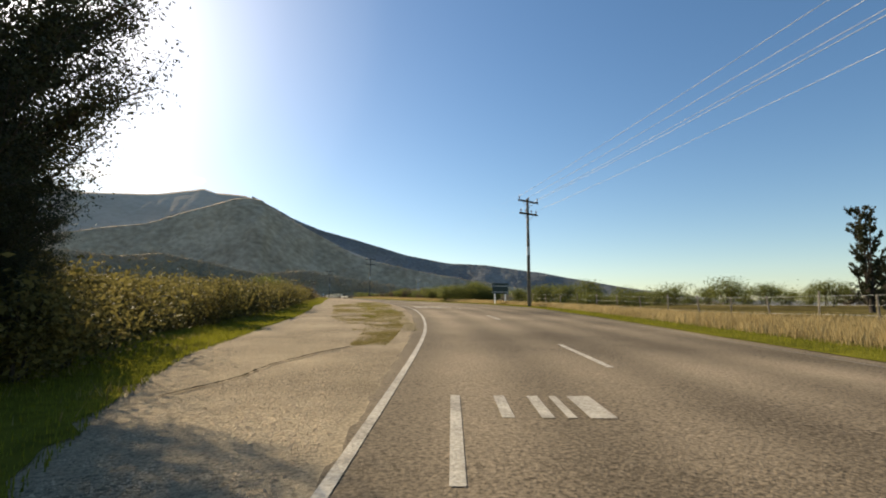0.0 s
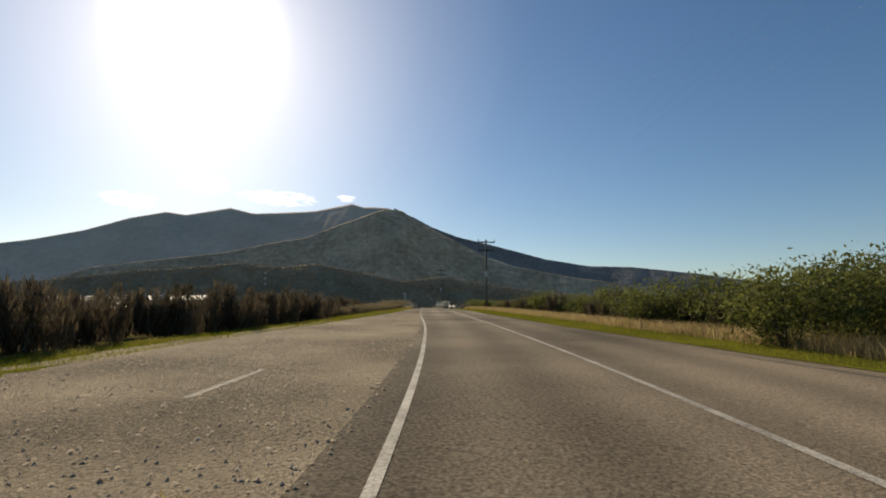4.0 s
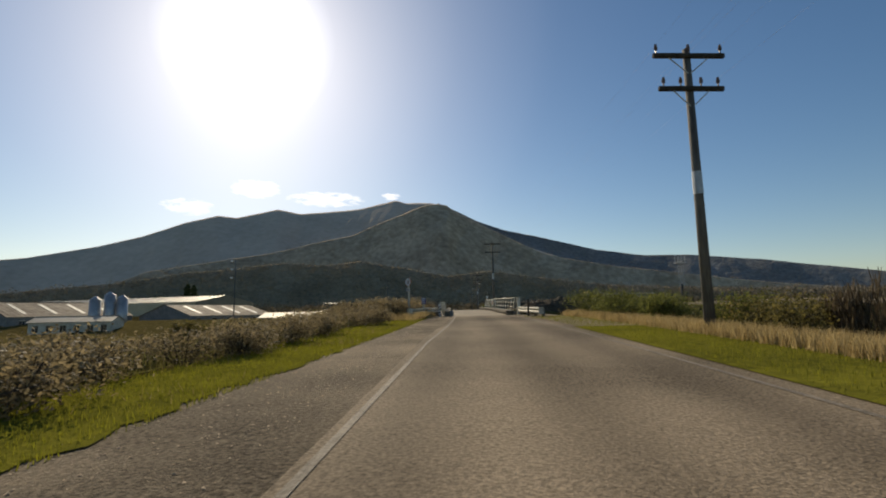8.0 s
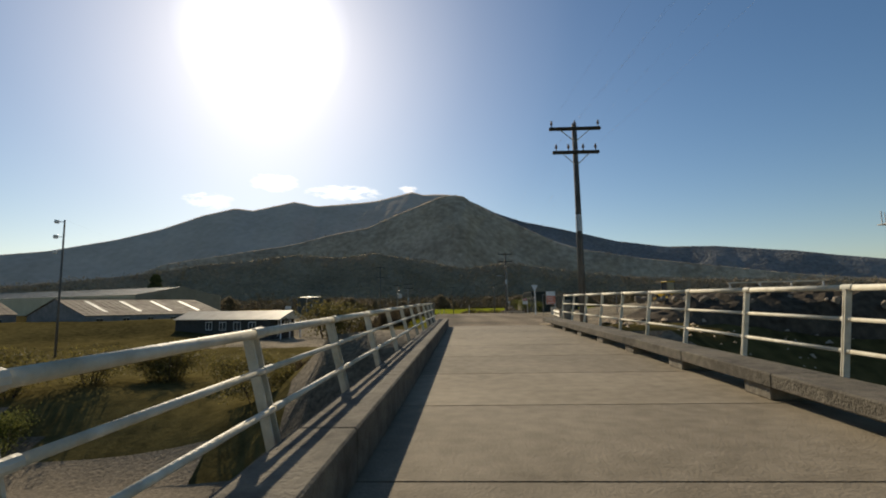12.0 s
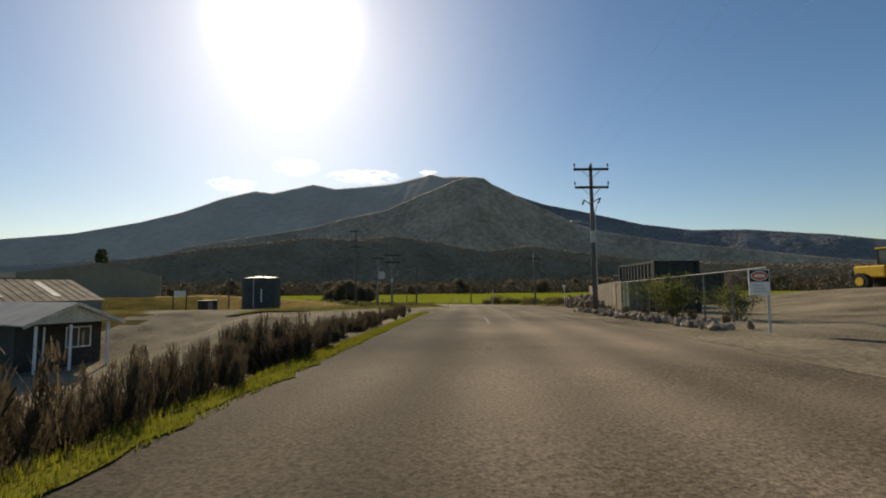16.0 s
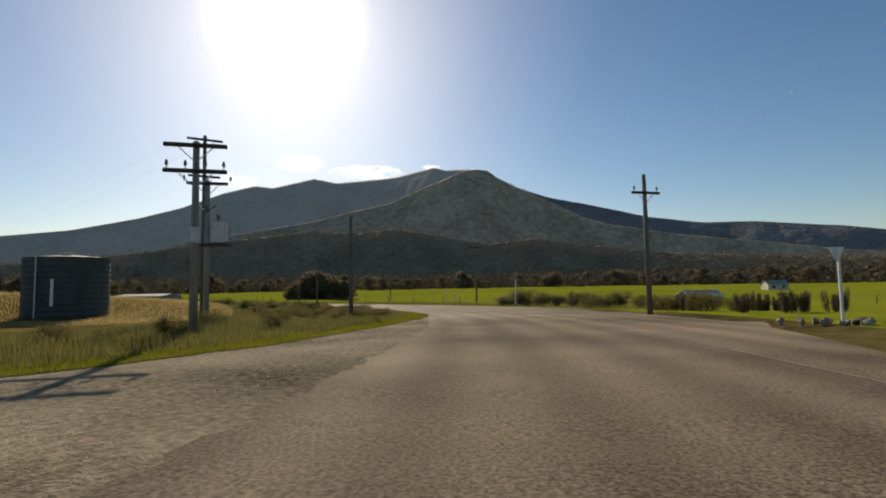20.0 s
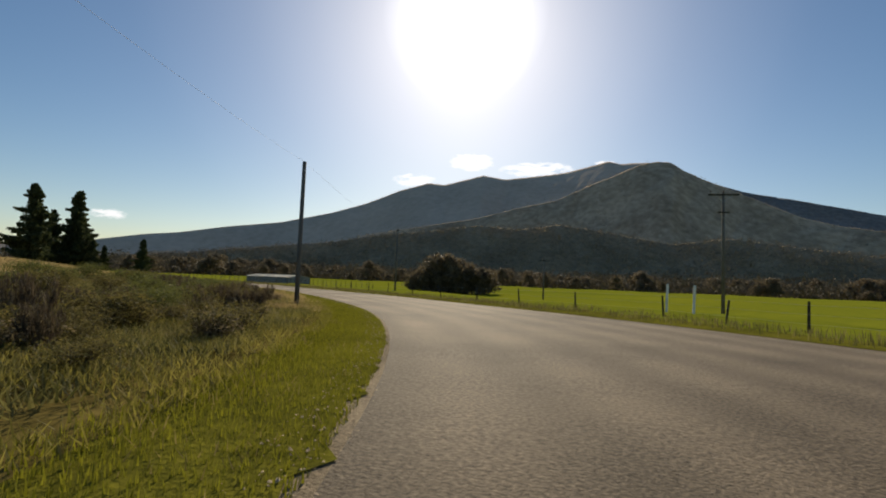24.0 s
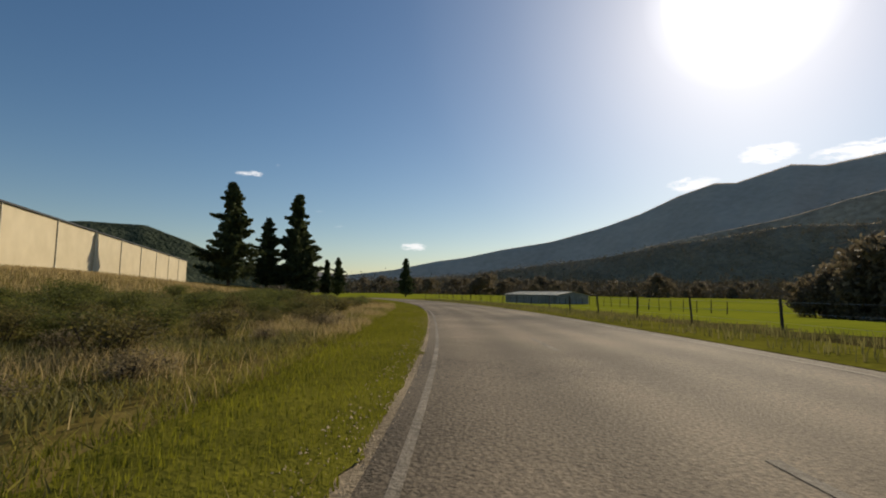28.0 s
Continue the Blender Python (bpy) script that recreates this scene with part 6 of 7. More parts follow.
# ---- buildings ----
def gable_shed(name, corner, along_deg, length, width, z0, eave, ridge, wall, roof, label, windows=0, trim=None, over=0.3, end_wall=None, panels=0):
    """A shed with a gabled iron roof: the ridge runs along its length. corner: its origin; along_deg: turn of its x axis."""
    top = holder(name, pose(corner[0], corner[1], z0, 0, 0, along_deg), label, "building")
    for y in (0.0, width):
        part("side_wall", boxed(0, length, y - 0.06, y + 0.06, -1.5, eave), wall, top)
    for x in (0.0, length):
        bm = prism(bmesh.new(), [(0, -1.5), (width, -1.5), (width, eave), (width / 2, ridge), (0, eave)], -0.06, 0.06)
        bmesh.ops.transform(bm, matrix=pose(x, 0, 0, 0, 0, 90), verts=bm.verts)
        part("end_wall", bm, end_wall or wall, top)
    sl = (ridge - eave) / (width / 2)
    for sgn, y in ((1, 0.0), (-1, width)):
        bm = bmesh.new()
        n = max(4, int(length / 0.9))
        ya, yb = y - sgn * over, y + sgn * width / 2
        za, zb = eave - sl * over + 0.03, ridge + 0.03
        xs = [(-over + (length + 2 * over) * i / n + d, h) for i in range(n) for d, h in ((0.0, 0.045), (0.05, 0.0), ((length + 2 * over) / n - 0.05, 0.0))]
        up = [[bm.verts.new((x, yy, z + 0.05 + h)) for yy, z in ((ya, za), (yb, zb))] for x, h in xs]
        dn = [[bm.verts.new((x, yy, z)) for yy, z in ((ya, za), (yb, zb))] for x, h in (xs[0], xs[-1])]
        for p, q in zip(up[:-1], up[1:]):
            bm.faces.new((p[0], q[0], q[1], p[1]))
        bm.faces.new((dn[0][1], dn[1][1], dn[1][0], dn[0][0]))
        bm.faces.new((dn[0][0], up[0][0], up[0][1], dn[0][1]))
        bm.faces.new((dn[1][1], up[-1][1], up[-1][0], dn[1][0]))
        bm.faces.new([dn[1][0]] + [u[0] for u in up[::-1]] + [dn[0][0]])
        bmesh.ops.recalc_face_normals(bm, faces=bm.faces)
        sheet = part("roof", bm, roof, top)
        for i in range(panels):
            x = length * (i + 0.6) / (panels + 0.4)
            y0, y1 = y + sgn * width * 0.08, y + sgn * width * 0.42
            vs = [(x, y0, eave + sl * width * 0.08 + 0.13), (x + 0.8, y0, eave + sl * width * 0.08 + 0.13), (x + 0.8, y1, eave + sl * width * 0.42 + 0.13), (x, y1, eave + sl * width * 0.42 + 0.13)]
            vs += [(a, b, c - 0.06) for a, b, c in vs]
            mesh("skylight", vs, [(0, 1, 2, 3), (0, 4, 5, 1), (1, 5, 6, 2), (2, 6, 7, 3), (3, 7, 4, 0)], WHITEPAINT, sheet)
    part("ridge_cap", boxed(-over, length + over, width / 2 - 0.18, width / 2 + 0.18, ridge + 0.07, ridge + 0.13), roof, top)
    for i in range(windows):
        x = length * (i + 0.5) / windows
        for y, o in ((0.0, -1), ):
            w = part("window", boxed(x - 0.5, x + 0.5, y - 0.09, y - 0.05, eave * 0.35, eave * 0.78), GLASS, top)
            part("frame", boxed(x - 0.56, x + 0.56, y - 0.11, y - 0.09, eave * 0.31, eave * 0.35), trim or WHITEPAINT, w)
            part("frame", boxed(x - 0.56, x + 0.56, y - 0.11, y - 0.09, eave * 0.78, eave * 0.82), trim or WHITEPAINT, w)
            part("frame", boxed(x - 0.02, x + 0.02, y - 0.11, y - 0.09, eave * 0.35, eave * 0.78), trim or WHITEPAINT, w)
    return top


# cream warehouse above the last bend
wall_dir = math.degrees(math.atan2(0.28, -0.96))
warehouse = gable_shed("warehouse", (-55.4, 272.4), wall_dir, 88.0, 29.0, 4.5, 5.0, 7.4, CREAM, ROOFGREY, "large warehouse with cream steel cladding, end wall in painted shade", end_wall=CREAM_SHADE, over=0.1)
for i in range(1, 9):
    part("downpipe", boxed(88 * i / 9 - 0.06, 88 * i / 9 + 0.06, -0.16, -0.07, -1.0, 5.0), WHITEPAINT, warehouse)
part("corner_flashing", boxed(-0.1, 0.1, -0.1, 0.02, -1.0, 5.0), WHITEPAINT, warehouse)
part("gutter", boxed(-0.1, 88.1, -0.22, -0.07, 4.92, 5.06), DARKSTEEL, warehouse)

# old sheds left of the bridge
gable_shed("old_shed", (-43.4, 202.2), 64, 26, 19.4, 2.2, 2.6, 5.5, SHEDWALL, RUSTROOF, "long old shed with a rust-streaked iron roof and pale roof lights", windows=6, panels=4)
gable_shed("old_shed", (-74.0, 187.0), 64, 26, 22, 1.2, 4.0, 7.4, SHEDWALL, RUSTROOF, "old gabled shed with a rusty iron roof and grey walls", windows=5, panels=4)
gable_shed("farm_building", (-62, 178), 12, 14, 6, 1.0, 3.0, 4.0, WHITEPAINT, ROOFGREY, "low pale building with a row of dark windows", windows=6)
for i, (x, y, h) in enumerate(((-58, 190, 7.5), (-55.5, 191, 8.5), (-53.5, 192, 7.8))):
    silo = holder("silo", pose(x, y, 1.0), "tall grey steel silo behind the sheds", "silo", "silos behind the sheds")
    part("cylinder", tubed((0, 0, -0.5), (0, 0, h), 1.1, 1.1, 18), STEEL, silo, smooth=True)
    part("cone_top", tubed((0, 0, h), (0, 0, h + 0.8), 1.15, 0.2, 18), STEEL, silo)


def house():
    """Dark weatherboard house with a gabled porch."""
    z0 = 1.75
    top = holder("house", pose(-5.9, 188.5, z0, 0, 0, 64), "single-storey house of dark weatherboard with a white gabled porch", "house")
    # local x runs along the porch front, local y into the house
    W, D, E = 3.8, 22.0, 2.25
    for i in range(9):
        part("weatherboard", boxed(-0.2, W + 0.2, 1.7, 1.8, i * 0.25 - 0.3, i * 0.25 - 0.06), HOUSEWALL, top)
    for x in (-0.2, W + 0.2):
        part("side_wall", boxed(x - 0.07, x + 0.07, 1.72, D, -1.3, E), HOUSEWALL, top)
    part("rear_wall", boxed(-0.2, W + 0.2, D - 0.1, D, -1.3, E), HOUSEWALL, top)
    part("front_wall", boxed(-0.2, W + 0.2, 1.82, 1.9, -1.3, E), HOUSEWALL, top)
    for x0, x1, z in ((2.2, 3.4, 0.75),):
        w = part("window", boxed(x0, x1, 1.66, 1.69, z, z + 1.1), GLASS, top)
        for a, b, c, d in ((x0 - 0.08, x1 + 0.08, z - 0.08, z), (x0 - 0.08, x1 + 0.08, z + 1.1, z + 1.18), (x0 - 0.08, x0, z, z + 1.1), (x1, x1 + 0.08, z, z + 1.1), ((x0 + x1) / 2 - 0.03, (x0 + x1) / 2 + 0.03, z, z + 1.1)):
            part("frame", boxed(a, b, 1.63, 1.66, c, d), WHITESIGN, w)
    dr = part("door", boxed(1.1, 2.0, 1.62, 1.68, -0.1, 1.9), DARKWOOD, top)
    part("door_frame", boxed(1.0, 1.1, 1.6, 1.68, -0.1, 2.0), WHITESIGN, dr)
    for x in (0.1, 1.75, W - 0.1):
        part("porch_post", boxed(x - 0.06, x + 0.06, 0.1, 0.22, -1.3, E - 0.1), WHITESIGN, top)
    part("gable_panel", prism(bmesh.new(), [(-0.3, E), (W + 0.3, E), (W / 2, E + 0.95)], 0.0, 0.08), WHITEPAINT, top, "white gable panel")
    for s in (-1, 1):
        bm = bmesh.new()
        a, b = (W / 2, E + 1.08), (W / 2 + s * (W / 2 + 0.65), E - 0.1)
        vs = [(a[0], -0.25, a[1]), (b[0], -0.25, b[1]), (b[0], D, b[1]), (a[0], D, a[1])]
        q = [bm.verts.new(v) for v in vs] + [bm.verts.new((x, y, z + 0.08)) for x, y, z in vs]
        for f in ((0, 1, 2, 3), (7, 6, 5, 4), (0, 4, 5, 1), (1, 5, 6, 2), (2, 6, 7, 3), (3, 7, 4, 0)):
            bm.faces.new([q[k] for k in f])
        bmesh.ops.recalc_face_normals(bm, faces=bm.faces)
        part("roof", bm, ROOFGREY, top)
        bm = bmesh.new()
        bar_between(bm, Vector((a[0], -0.3, a[1] - 0.02)), Vector((b[0], -0.3, b[1] - 0.02)), 0.05, 0.2)
        part("barge_board", bm, WHITEPAINT, top)
    # long wing with its row of windows
    for i in range(4):
        y = 4.5 + 3.0 * i
        w = part("window", boxed(-0.32, -0.28, y, y + 1.3, 0.75, 1.8), GLASS, top)
        for a, b, c, d in ((y - 0.08, y + 1.38, 0.67, 0.75), (y - 0.08, y + 1.38, 1.8, 1.88), (y - 0.08, y, 0.75, 1.8), (y + 1.3, y + 1.38, 0.75, 1.8), (y + 0.62, y + 0.68, 0.75, 1.8)):
            part("frame", boxed(-0.36, -0.32, a, b, c, d), WHITESIGN, w)


house()


def tank():
    z = gz(-19.3, 246.0)
    top = holder("water_tank", pose(-19.3, 246.0, z, 0, 0, 20) @ Matrix.Diagonal((1.14, 1.14, 1.25, 1)), "large round dark green corrugated water tank", "water tank")
    bm = bmesh.new()
    n, k = 40, 22
    rings = []
    for j in range(k + 1):
        rad = 2.75 + (0.03 if j % 2 else 0.0)
        rings.append([bm.verts.new((rad * math.cos(2 * math.pi * i / n), rad * math.sin(2 * math.pi * i / n), 4.1 * j / k)) for i in range(n)])
    for a, b in zip(rings[:-1], rings[1:]):
        for i in range(n):
            bm.faces.new((a[i], a[(i + 1) % n], b[(i + 1) % n], b[i]))
    part("shell", bm, TANKGREEN, top)
    part("lid", tubed((0, 0, 4.1), (0, 0, 4.34), 2.82, 0.4, 40), ROOFGREY, top)
    part("hatch", tubed((0.3, -0.9, 4.25), (0.3, -0.9, 4.5), 0.3, 0.3, 12), WHITEPAINT, top)
    part("level_gauge", boxed(0.1, 0.28, -2.88, -2.8, 0.8, 2.6), WHITESIGN, top)
    part("downpipe", tubed((-0.9, -2.72, 0), (-0.9, -2.72, 4.4), 0.06, 0.06, 8), STEEL, top)
    shed = holder("pump_shed", pose(-25.2, 239.5, gz(-25.2, 239.5), 0, 0, 20), "small dark timber pump shed with a mono-pitch roof", "shed")
    part("body", boxed(-1.3, 1.3, -1.0, 1.0, 0, 1.75), DARKWOOD, shed)
    bm = boxed(-1.5, 1.5, -1.3, 1.2, 1.75, 1.83)
    part("roof", bm, ROOFGREY, shed)
    part("door", boxed(0.2, 0.9, -1.06, -1.0, 0, 1.5), WOOD, shed)


tank()
# the far shed's white roof colour stands in for sun glint on iron
gable_shed("far_shed", (-108, 364), -8, 19, 9, 1.6, 1.4, 2.1, SHEDWALL, WHITEPAINT, "long open farm shed with a pale sunlit roof across the field")
gable_shed("field_hut", (43, 268), 10, 4.2, 2.6, 1.6, 1.5, 2.1, SHEDWALL, WHITEPAINT, "small hut with a pale roof at the field's edge")
gable_shed("far_cottage", (106, 364), 0, 6, 4, 1.4, 2.0, 3.2, WHITEPAINT, ROOFGREY, "tiny white cottage far across the pasture", windows=2)


# ---- yard on the right past the bridge ----
def container(x, y, turn, length, label, h=2.6, z=None):
    zz = gz(x, y) if z is None else z
    top = holder("shipping_container", pose(x, y, zz, 0, 0, turn), label, "container", "shipping containers in the yard")
    w = 2.44
    n = int(length / 0.14)
    for y0, sg in ((0.0, -1), (w, 1)):
        vs, fs = [], []
        for i in range(n + 1):
            o = 0.036 * sg * (1 if (i // 2) % 2 else -1)
            vs += [(length * i / n, y0 + o, 0.15), (length * i / n, y0 + o, h - 0.1)]
            if i:
                k = 2 * i
                fs.append((k - 2, k, k + 1, k - 1))
        mesh("side_panel", vs, fs, CONTGREEN, top)
    for x0, sg in ((0.0, -1), (length, 1)):
        vs, fs = [], []
        for i in range(17):
            o = 0.03 * sg * (1 if (i // 2) % 2 else -1)
            vs += [(x0 + o, w * i / 16, 0.15), (x0 + o, w * i / 16, h - 0.1)]
            if i:
                fs.append((2 * i - 2, 2 * i, 2 * i + 1, 2 * i - 1))
        mesh("end_panel", vs, fs, CONTGREEN, top)
    for yy in (0, w):
        for xx in (0, length):
            part("corner_post", boxed(xx - 0.08, xx + 0.08, yy - 0.08, yy + 0.08, 0, h), CONTGREEN, top)
        part("top_rail", boxed(0, length, yy - 0.06, yy + 0.06, h - 0.12, h), CONTGREEN, top)
        part("bottom_rail", boxed(0, length, yy - 0.06, yy + 0.06, 0.0, 0.16), CONTGREEN, top)
    part("roof", boxed(0, length, 0, w, h - 0.06, h - 0.02), CONTGREEN, top)
    return top


container(32.6, 200.9, 92, 6.06, "dark green corrugated shipping container", 2.6)
container(37.4, 203.5, 92, 6.06, "dark green shipping container behind the fence", 2.4)
container(30.7, 192.4, 92, 6.06, "tall dark corrugated shipping container", 3.0)

cab = holder("electric_cabinet", pose(27.75, 194.0, gz(27.75, 194.0), 0, 0, 8) @ Matrix.Diagonal((1.1, 1.1, 1.15, 1)), "pale green roadside electric cabinet with two doors", "electric cabinet")
part("body", boxed(-0.65, 0.65, -0.4, 0.4, 0.05, 1.55, bev=0.02), CABGREEN, cab)
for dx in (-0.31, 0.31):
    door = part("door", boxed(dx - 0.28, dx + 0.28, -0.43, -0.402, 0.15, 1.45, bev=0.005), CABGREEN, cab)
    for z in (0.45, 1.15):
        part("vent", boxed(dx - 0.07, dx + 0.07, -0.45, -0.431, z, z + 0.1), DARKSTEEL, door)


def paling_fence(p, q, h, label):
    top = holder("paling_fence", Matrix.Identity(4), label, "fence")
    p, q = Vector((*p, 0)), Vector((*q, 0))
    d = q - p
    turn = math.degrees(math.atan2(d.y, d.x))
    n = int(d.length / 0.16)
    r = rng(3)
    first = None
    for i in range(n):
        c = p + d * ((i + 0.5) / n)
        m = pose(c.x, c.y, gz(c.x, c.y), 0, r.normal(0, 0.6), turn) @ Matrix.Diagonal((1, 1, r.uniform(0.97, 1.03), 1))
        if first is None:
            first = part("paling", boxed(-0.07, 0.07, -0.012, 0.012, 0.02, h), WOOD, top)
            first.matrix_world = m
        else:
            o = first.copy()
            scene.collection.objects.link(o)
            o.matrix_world = m
    for z in (0.4, h - 0.35):
        bm = bmesh.new()
        bar_between(bm, Vector((p.x, p.y, gz(p.x, p.y) + z)) + Vector((0.05, 0.0, 0)), Vector((q.x, q.y, gz(q.x, q.y) + z)) + Vector((0.05, 0, 0)), 0.05, 0.09)
        part("rail", bm, WOOD, top)


paling_fence((27.4, 196.0), (28.6, 210.5), 1.9, "tall weathered timber paling fence")


def chain_fence(p, q, h, n, label):
    top = holder("chain_fence", Matrix.Identity(4), label, "fence")
    p, q = Vector((*p, 0)), Vector((*q, 0))
    pts = [p.lerp(q, i / n) for i in range(n + 1)]
    for c in pts:
        z = gz(c.x, c.y)
        part("post", tubed((c.x, c.y, z - 0.3), (c.x, c.y, z + h), 0.03, 0.03, 8), FENCESTEEL, top)
    zp, zq = gz(p.x, p.y), gz(q.x, q.y)
    part("top_rail", tubed((p.x, p.y, zp + h), (q.x, q.y, zq + h), 0.025, 0.025, 8), FENCESTEEL, top)
    bm = bmesh.new()
    ln = (q - p).length
    k = int((ln + h) / 0.3)
    for i in range(k):
        for s in (1, -1):
            a0 = i * 0.3 - (h if s > 0 else 0)
            u0, u1 = a0, a0 + h
            z0, z1 = (0.05, h) if s > 0 else (h, 0.05)
            c0, c1 = max(0, u0), min(ln, u1)
            if c1 - c0 < 0.05:
                continue
            f0, f1 = (c0 - u0) / h, (c1 - u0) / h
            a, b = p.lerp(q, c0 / ln), p.lerp(q, c1 / ln)
            tube(bm, (a.x, a.y, zp + (zq - zp) * c0 / ln + z0 + (z1 - z0) * f0), (b.x, b.y, zp + (zq - zp) * c1 / ln + z0 + (z1 - z0) * f1), 0.0018, 0.0018, 3, cap=False)
    part("mesh_panel", bm, FENCESTEEL, top)


chain_fence((26.6, 178.5), (27.0, 195.8), 1.75, 8, "galvanised chain-link fence round the yard")
chain_fence((24.2, 160.0), (40.0, 158.0), 1.5, 6, "pipe and mesh fence beside the railway cutting")


def railway(cx, cy):
    """One track of two worn rails on half-buried sleepers."""
    top = holder("railway_track", pose(cx, cy, -0.5, 0, 0, -9.6), "rusty railway track with sleepers sunk in pale ballast", "railway track", "railway tracks under the bridge")
    for y in (-0.534, 0.534):
        part("rail", prism(bmesh.new(), [(-0.06, 0.02), (0.06, 0.02), (0.02, 0.05), (0.02, 0.11), (0.035, 0.12), (0.035, 0.15), (-0.035, 0.15), (-0.035, 0.12), (-0.02, 0.11), (-0.02, 0.05)], -60, 60), RAILSTEEL, top).matrix_local = pose(0, y, 0, 0, 0, 90)
    first = None
    for i in range(60):
        x = -36 + 1.0 * i
        if first is None:
            first = part("sleeper", boxed(-0.11, 0.11, -1.05, 1.05, -0.1, 0.03, bev=0.015), DARKWOOD, top)
            first.matrix_local = pose(x, 0, 0)
        else:
            o = first.copy()
            scene.collection.objects.link(o)
            o.matrix_local = pose(x, 0, 0)


railway(8.0, 135.6)
railway(8.0, 131.2)
railway(8.0, 127.0)


# ---- boulders ----
def boulder_mesh(seed):
    r = rng(seed)
    bm = bmesh.new()
    bmesh.ops.create_icosphere(bm, subdivisions=2, radius=0.5)
    ph = r.uniform(0, 6, 6)
    for v in bm.verts:
        c = v.co
        k = 1 + 0.22 * math.sin(4 * c.x + ph[0]) + 0.2 * math.sin(5 * c.y + ph[1]) + 0.16 * math.sin(6 * c.z + ph[2])
        v.co = c * k
    for _ in range(9):
        nrm = Vector(r.normal(0, 1, 3)).normalized()
        bmesh.ops.bisect_plane(bm, geom=bm.verts[:] + bm.edges[:] + bm.faces[:], plane_co=nrm * r.uniform(0.28, 0.42), plane_no=nrm, clear_outer=True)
        bmesh.ops.holes_fill(bm, edges=[e for e in bm.edges if e.is_boundary])
    me = bpy.data.meshes.new("boulder")
    bm.to_mesh(me)
    bm.free()
    me.materials.append(STONE)
    return me


ROCKS = [boulder_mesh(200 + i) for i in range(6)]


def rocks(n, sampler, lo, hi, seed, label, group, lift=0.3, single=110):
    """Boulders: the first of them are things, the rest one joined mass."""
    r = rng(seed)
    vs, fs = [], []
    for i in range(n):
        x, y, up = sampler(r, (i * 0.618034) % 1)
        k = r.uniform(lo, hi)
        m = pose(x, y, gz(x, y) + up + k * lift, r.uniform(0, 360), r.uniform(0, 360), r.uniform(0, 360)) @ Matrix.Diagonal((k, k * r.uniform(0.7, 1.1), k * r.uniform(0.6, 0.9), 1))
        if i < single:
            o = new("boulder", ROCKS[i % 6])
            o.matrix_world = m
            tagged(o, label, "boulder", group)
            continue
        me = ROCKS[i % 6]
        fs += [[len(vs) + j for j in p.vertices] for p in me.polygons]
        vs += [m @ v.co for v in me.vertices]
    if vs:
        tagged(mesh("rubble", vs, fs, STONE), "small broken rocks lying between the boulders", "rubble", kind="stuff")


def border(r, t):
    x, y, _ = on_route(179.3 + 16.2 * t, 7.0 + r.normal(0, 0.3))
    return float(x), float(y), 0.0


def heap(r, t):
    a, d = r.uniform(0, 6.28), abs(r.normal(0, 0.55))
    c = Vector((26.0, 197.5)).lerp(Vector((26.6, 209.5)), r.uniform(0, 1))
    return c.x + d * math.cos(a), c.y + d * math.sin(a) * 1.3, max(0.0, 0.95 - 0.75 * d) * r.uniform(0.3, 1)


rocks(260, border, 0.16, 0.36, 41, "pale broken rock in the border along the road", "rocks along the border")
rocks(330, heap, 0.18, 0.46, 42, "rough brown boulder in the heap before the fence", "boulders of the heap")
rocks(14, lambda r, t: (28.1 + r.normal(0, 0.6), 221.0 + r.normal(0, 0.4), 0.0), 0.18, 0.36, 44, "pale stone at the foot of the sign", "stones round the sign")
def spoil_heap():
    """A long mound of dark soil and rubble above the cutting."""
    nu, nv = 60, 16
    vs = []
    for j in range(nv + 1):
        for i in range(nu + 1):
            u, v = i / nu, j / nv
            x, y = 25.5 + 17 * u, 144.2 - 0.10 * 17 * u + 5.4 * v
            k = math.sin(math.pi * v) ** 0.8 * min(1.0, 5 * u, 4 * (1 - u))
            lump = noise.fractal(Vector((x * 0.7, y * 0.7, 1.0)), 0.8, 2.1, 5)
            vs.append((x, y, gz(x, y) - 0.15 + k * (1.35 + 0.5 * lump)))
    fs = [(j * (nu + 1) + i, j * (nu + 1) + i + 1, (j + 1) * (nu + 1) + i + 1, (j + 1) * (nu + 1) + i) for j in range(nv) for i in range(nu)]
    tagged(mesh("spoil_heap", vs, fs, SPOIL), "long mound of dark soil and rubble beside the bridge", "heap", kind="stuff")


SPOIL = mat("dark_spoil", (0.022, 0.018, 0.013), (0.13, 0.105, 0.075), 3, 0.95, 0.9, 7, 0.5, spec=0.05, detail=8.0)
spoil_heap()
rocks(90, lambda r, t: (26.5 + 15 * t, 146.6 - 1.5 * t + r.normal(0, 0.8), 0.75), 0.2, 0.5, 45, "pale lump of rubble on the dark heap", "rubble of the heap", single=40)
sh = shrub("border_shrub", 1.9, 2.2, 2200, 0.06, SHRUB, 61, "rounded green shrub behind the rock border", "bush")
place(sh, 26.2, 184.6, 0.95, 20)
place(sh, 27.6, 182.2, 0.7, 80)
clear_source(sh)
row_of(BROOMS, 6, 181, 194, 7.6, 8.4, 19, 0.25, 0.42)

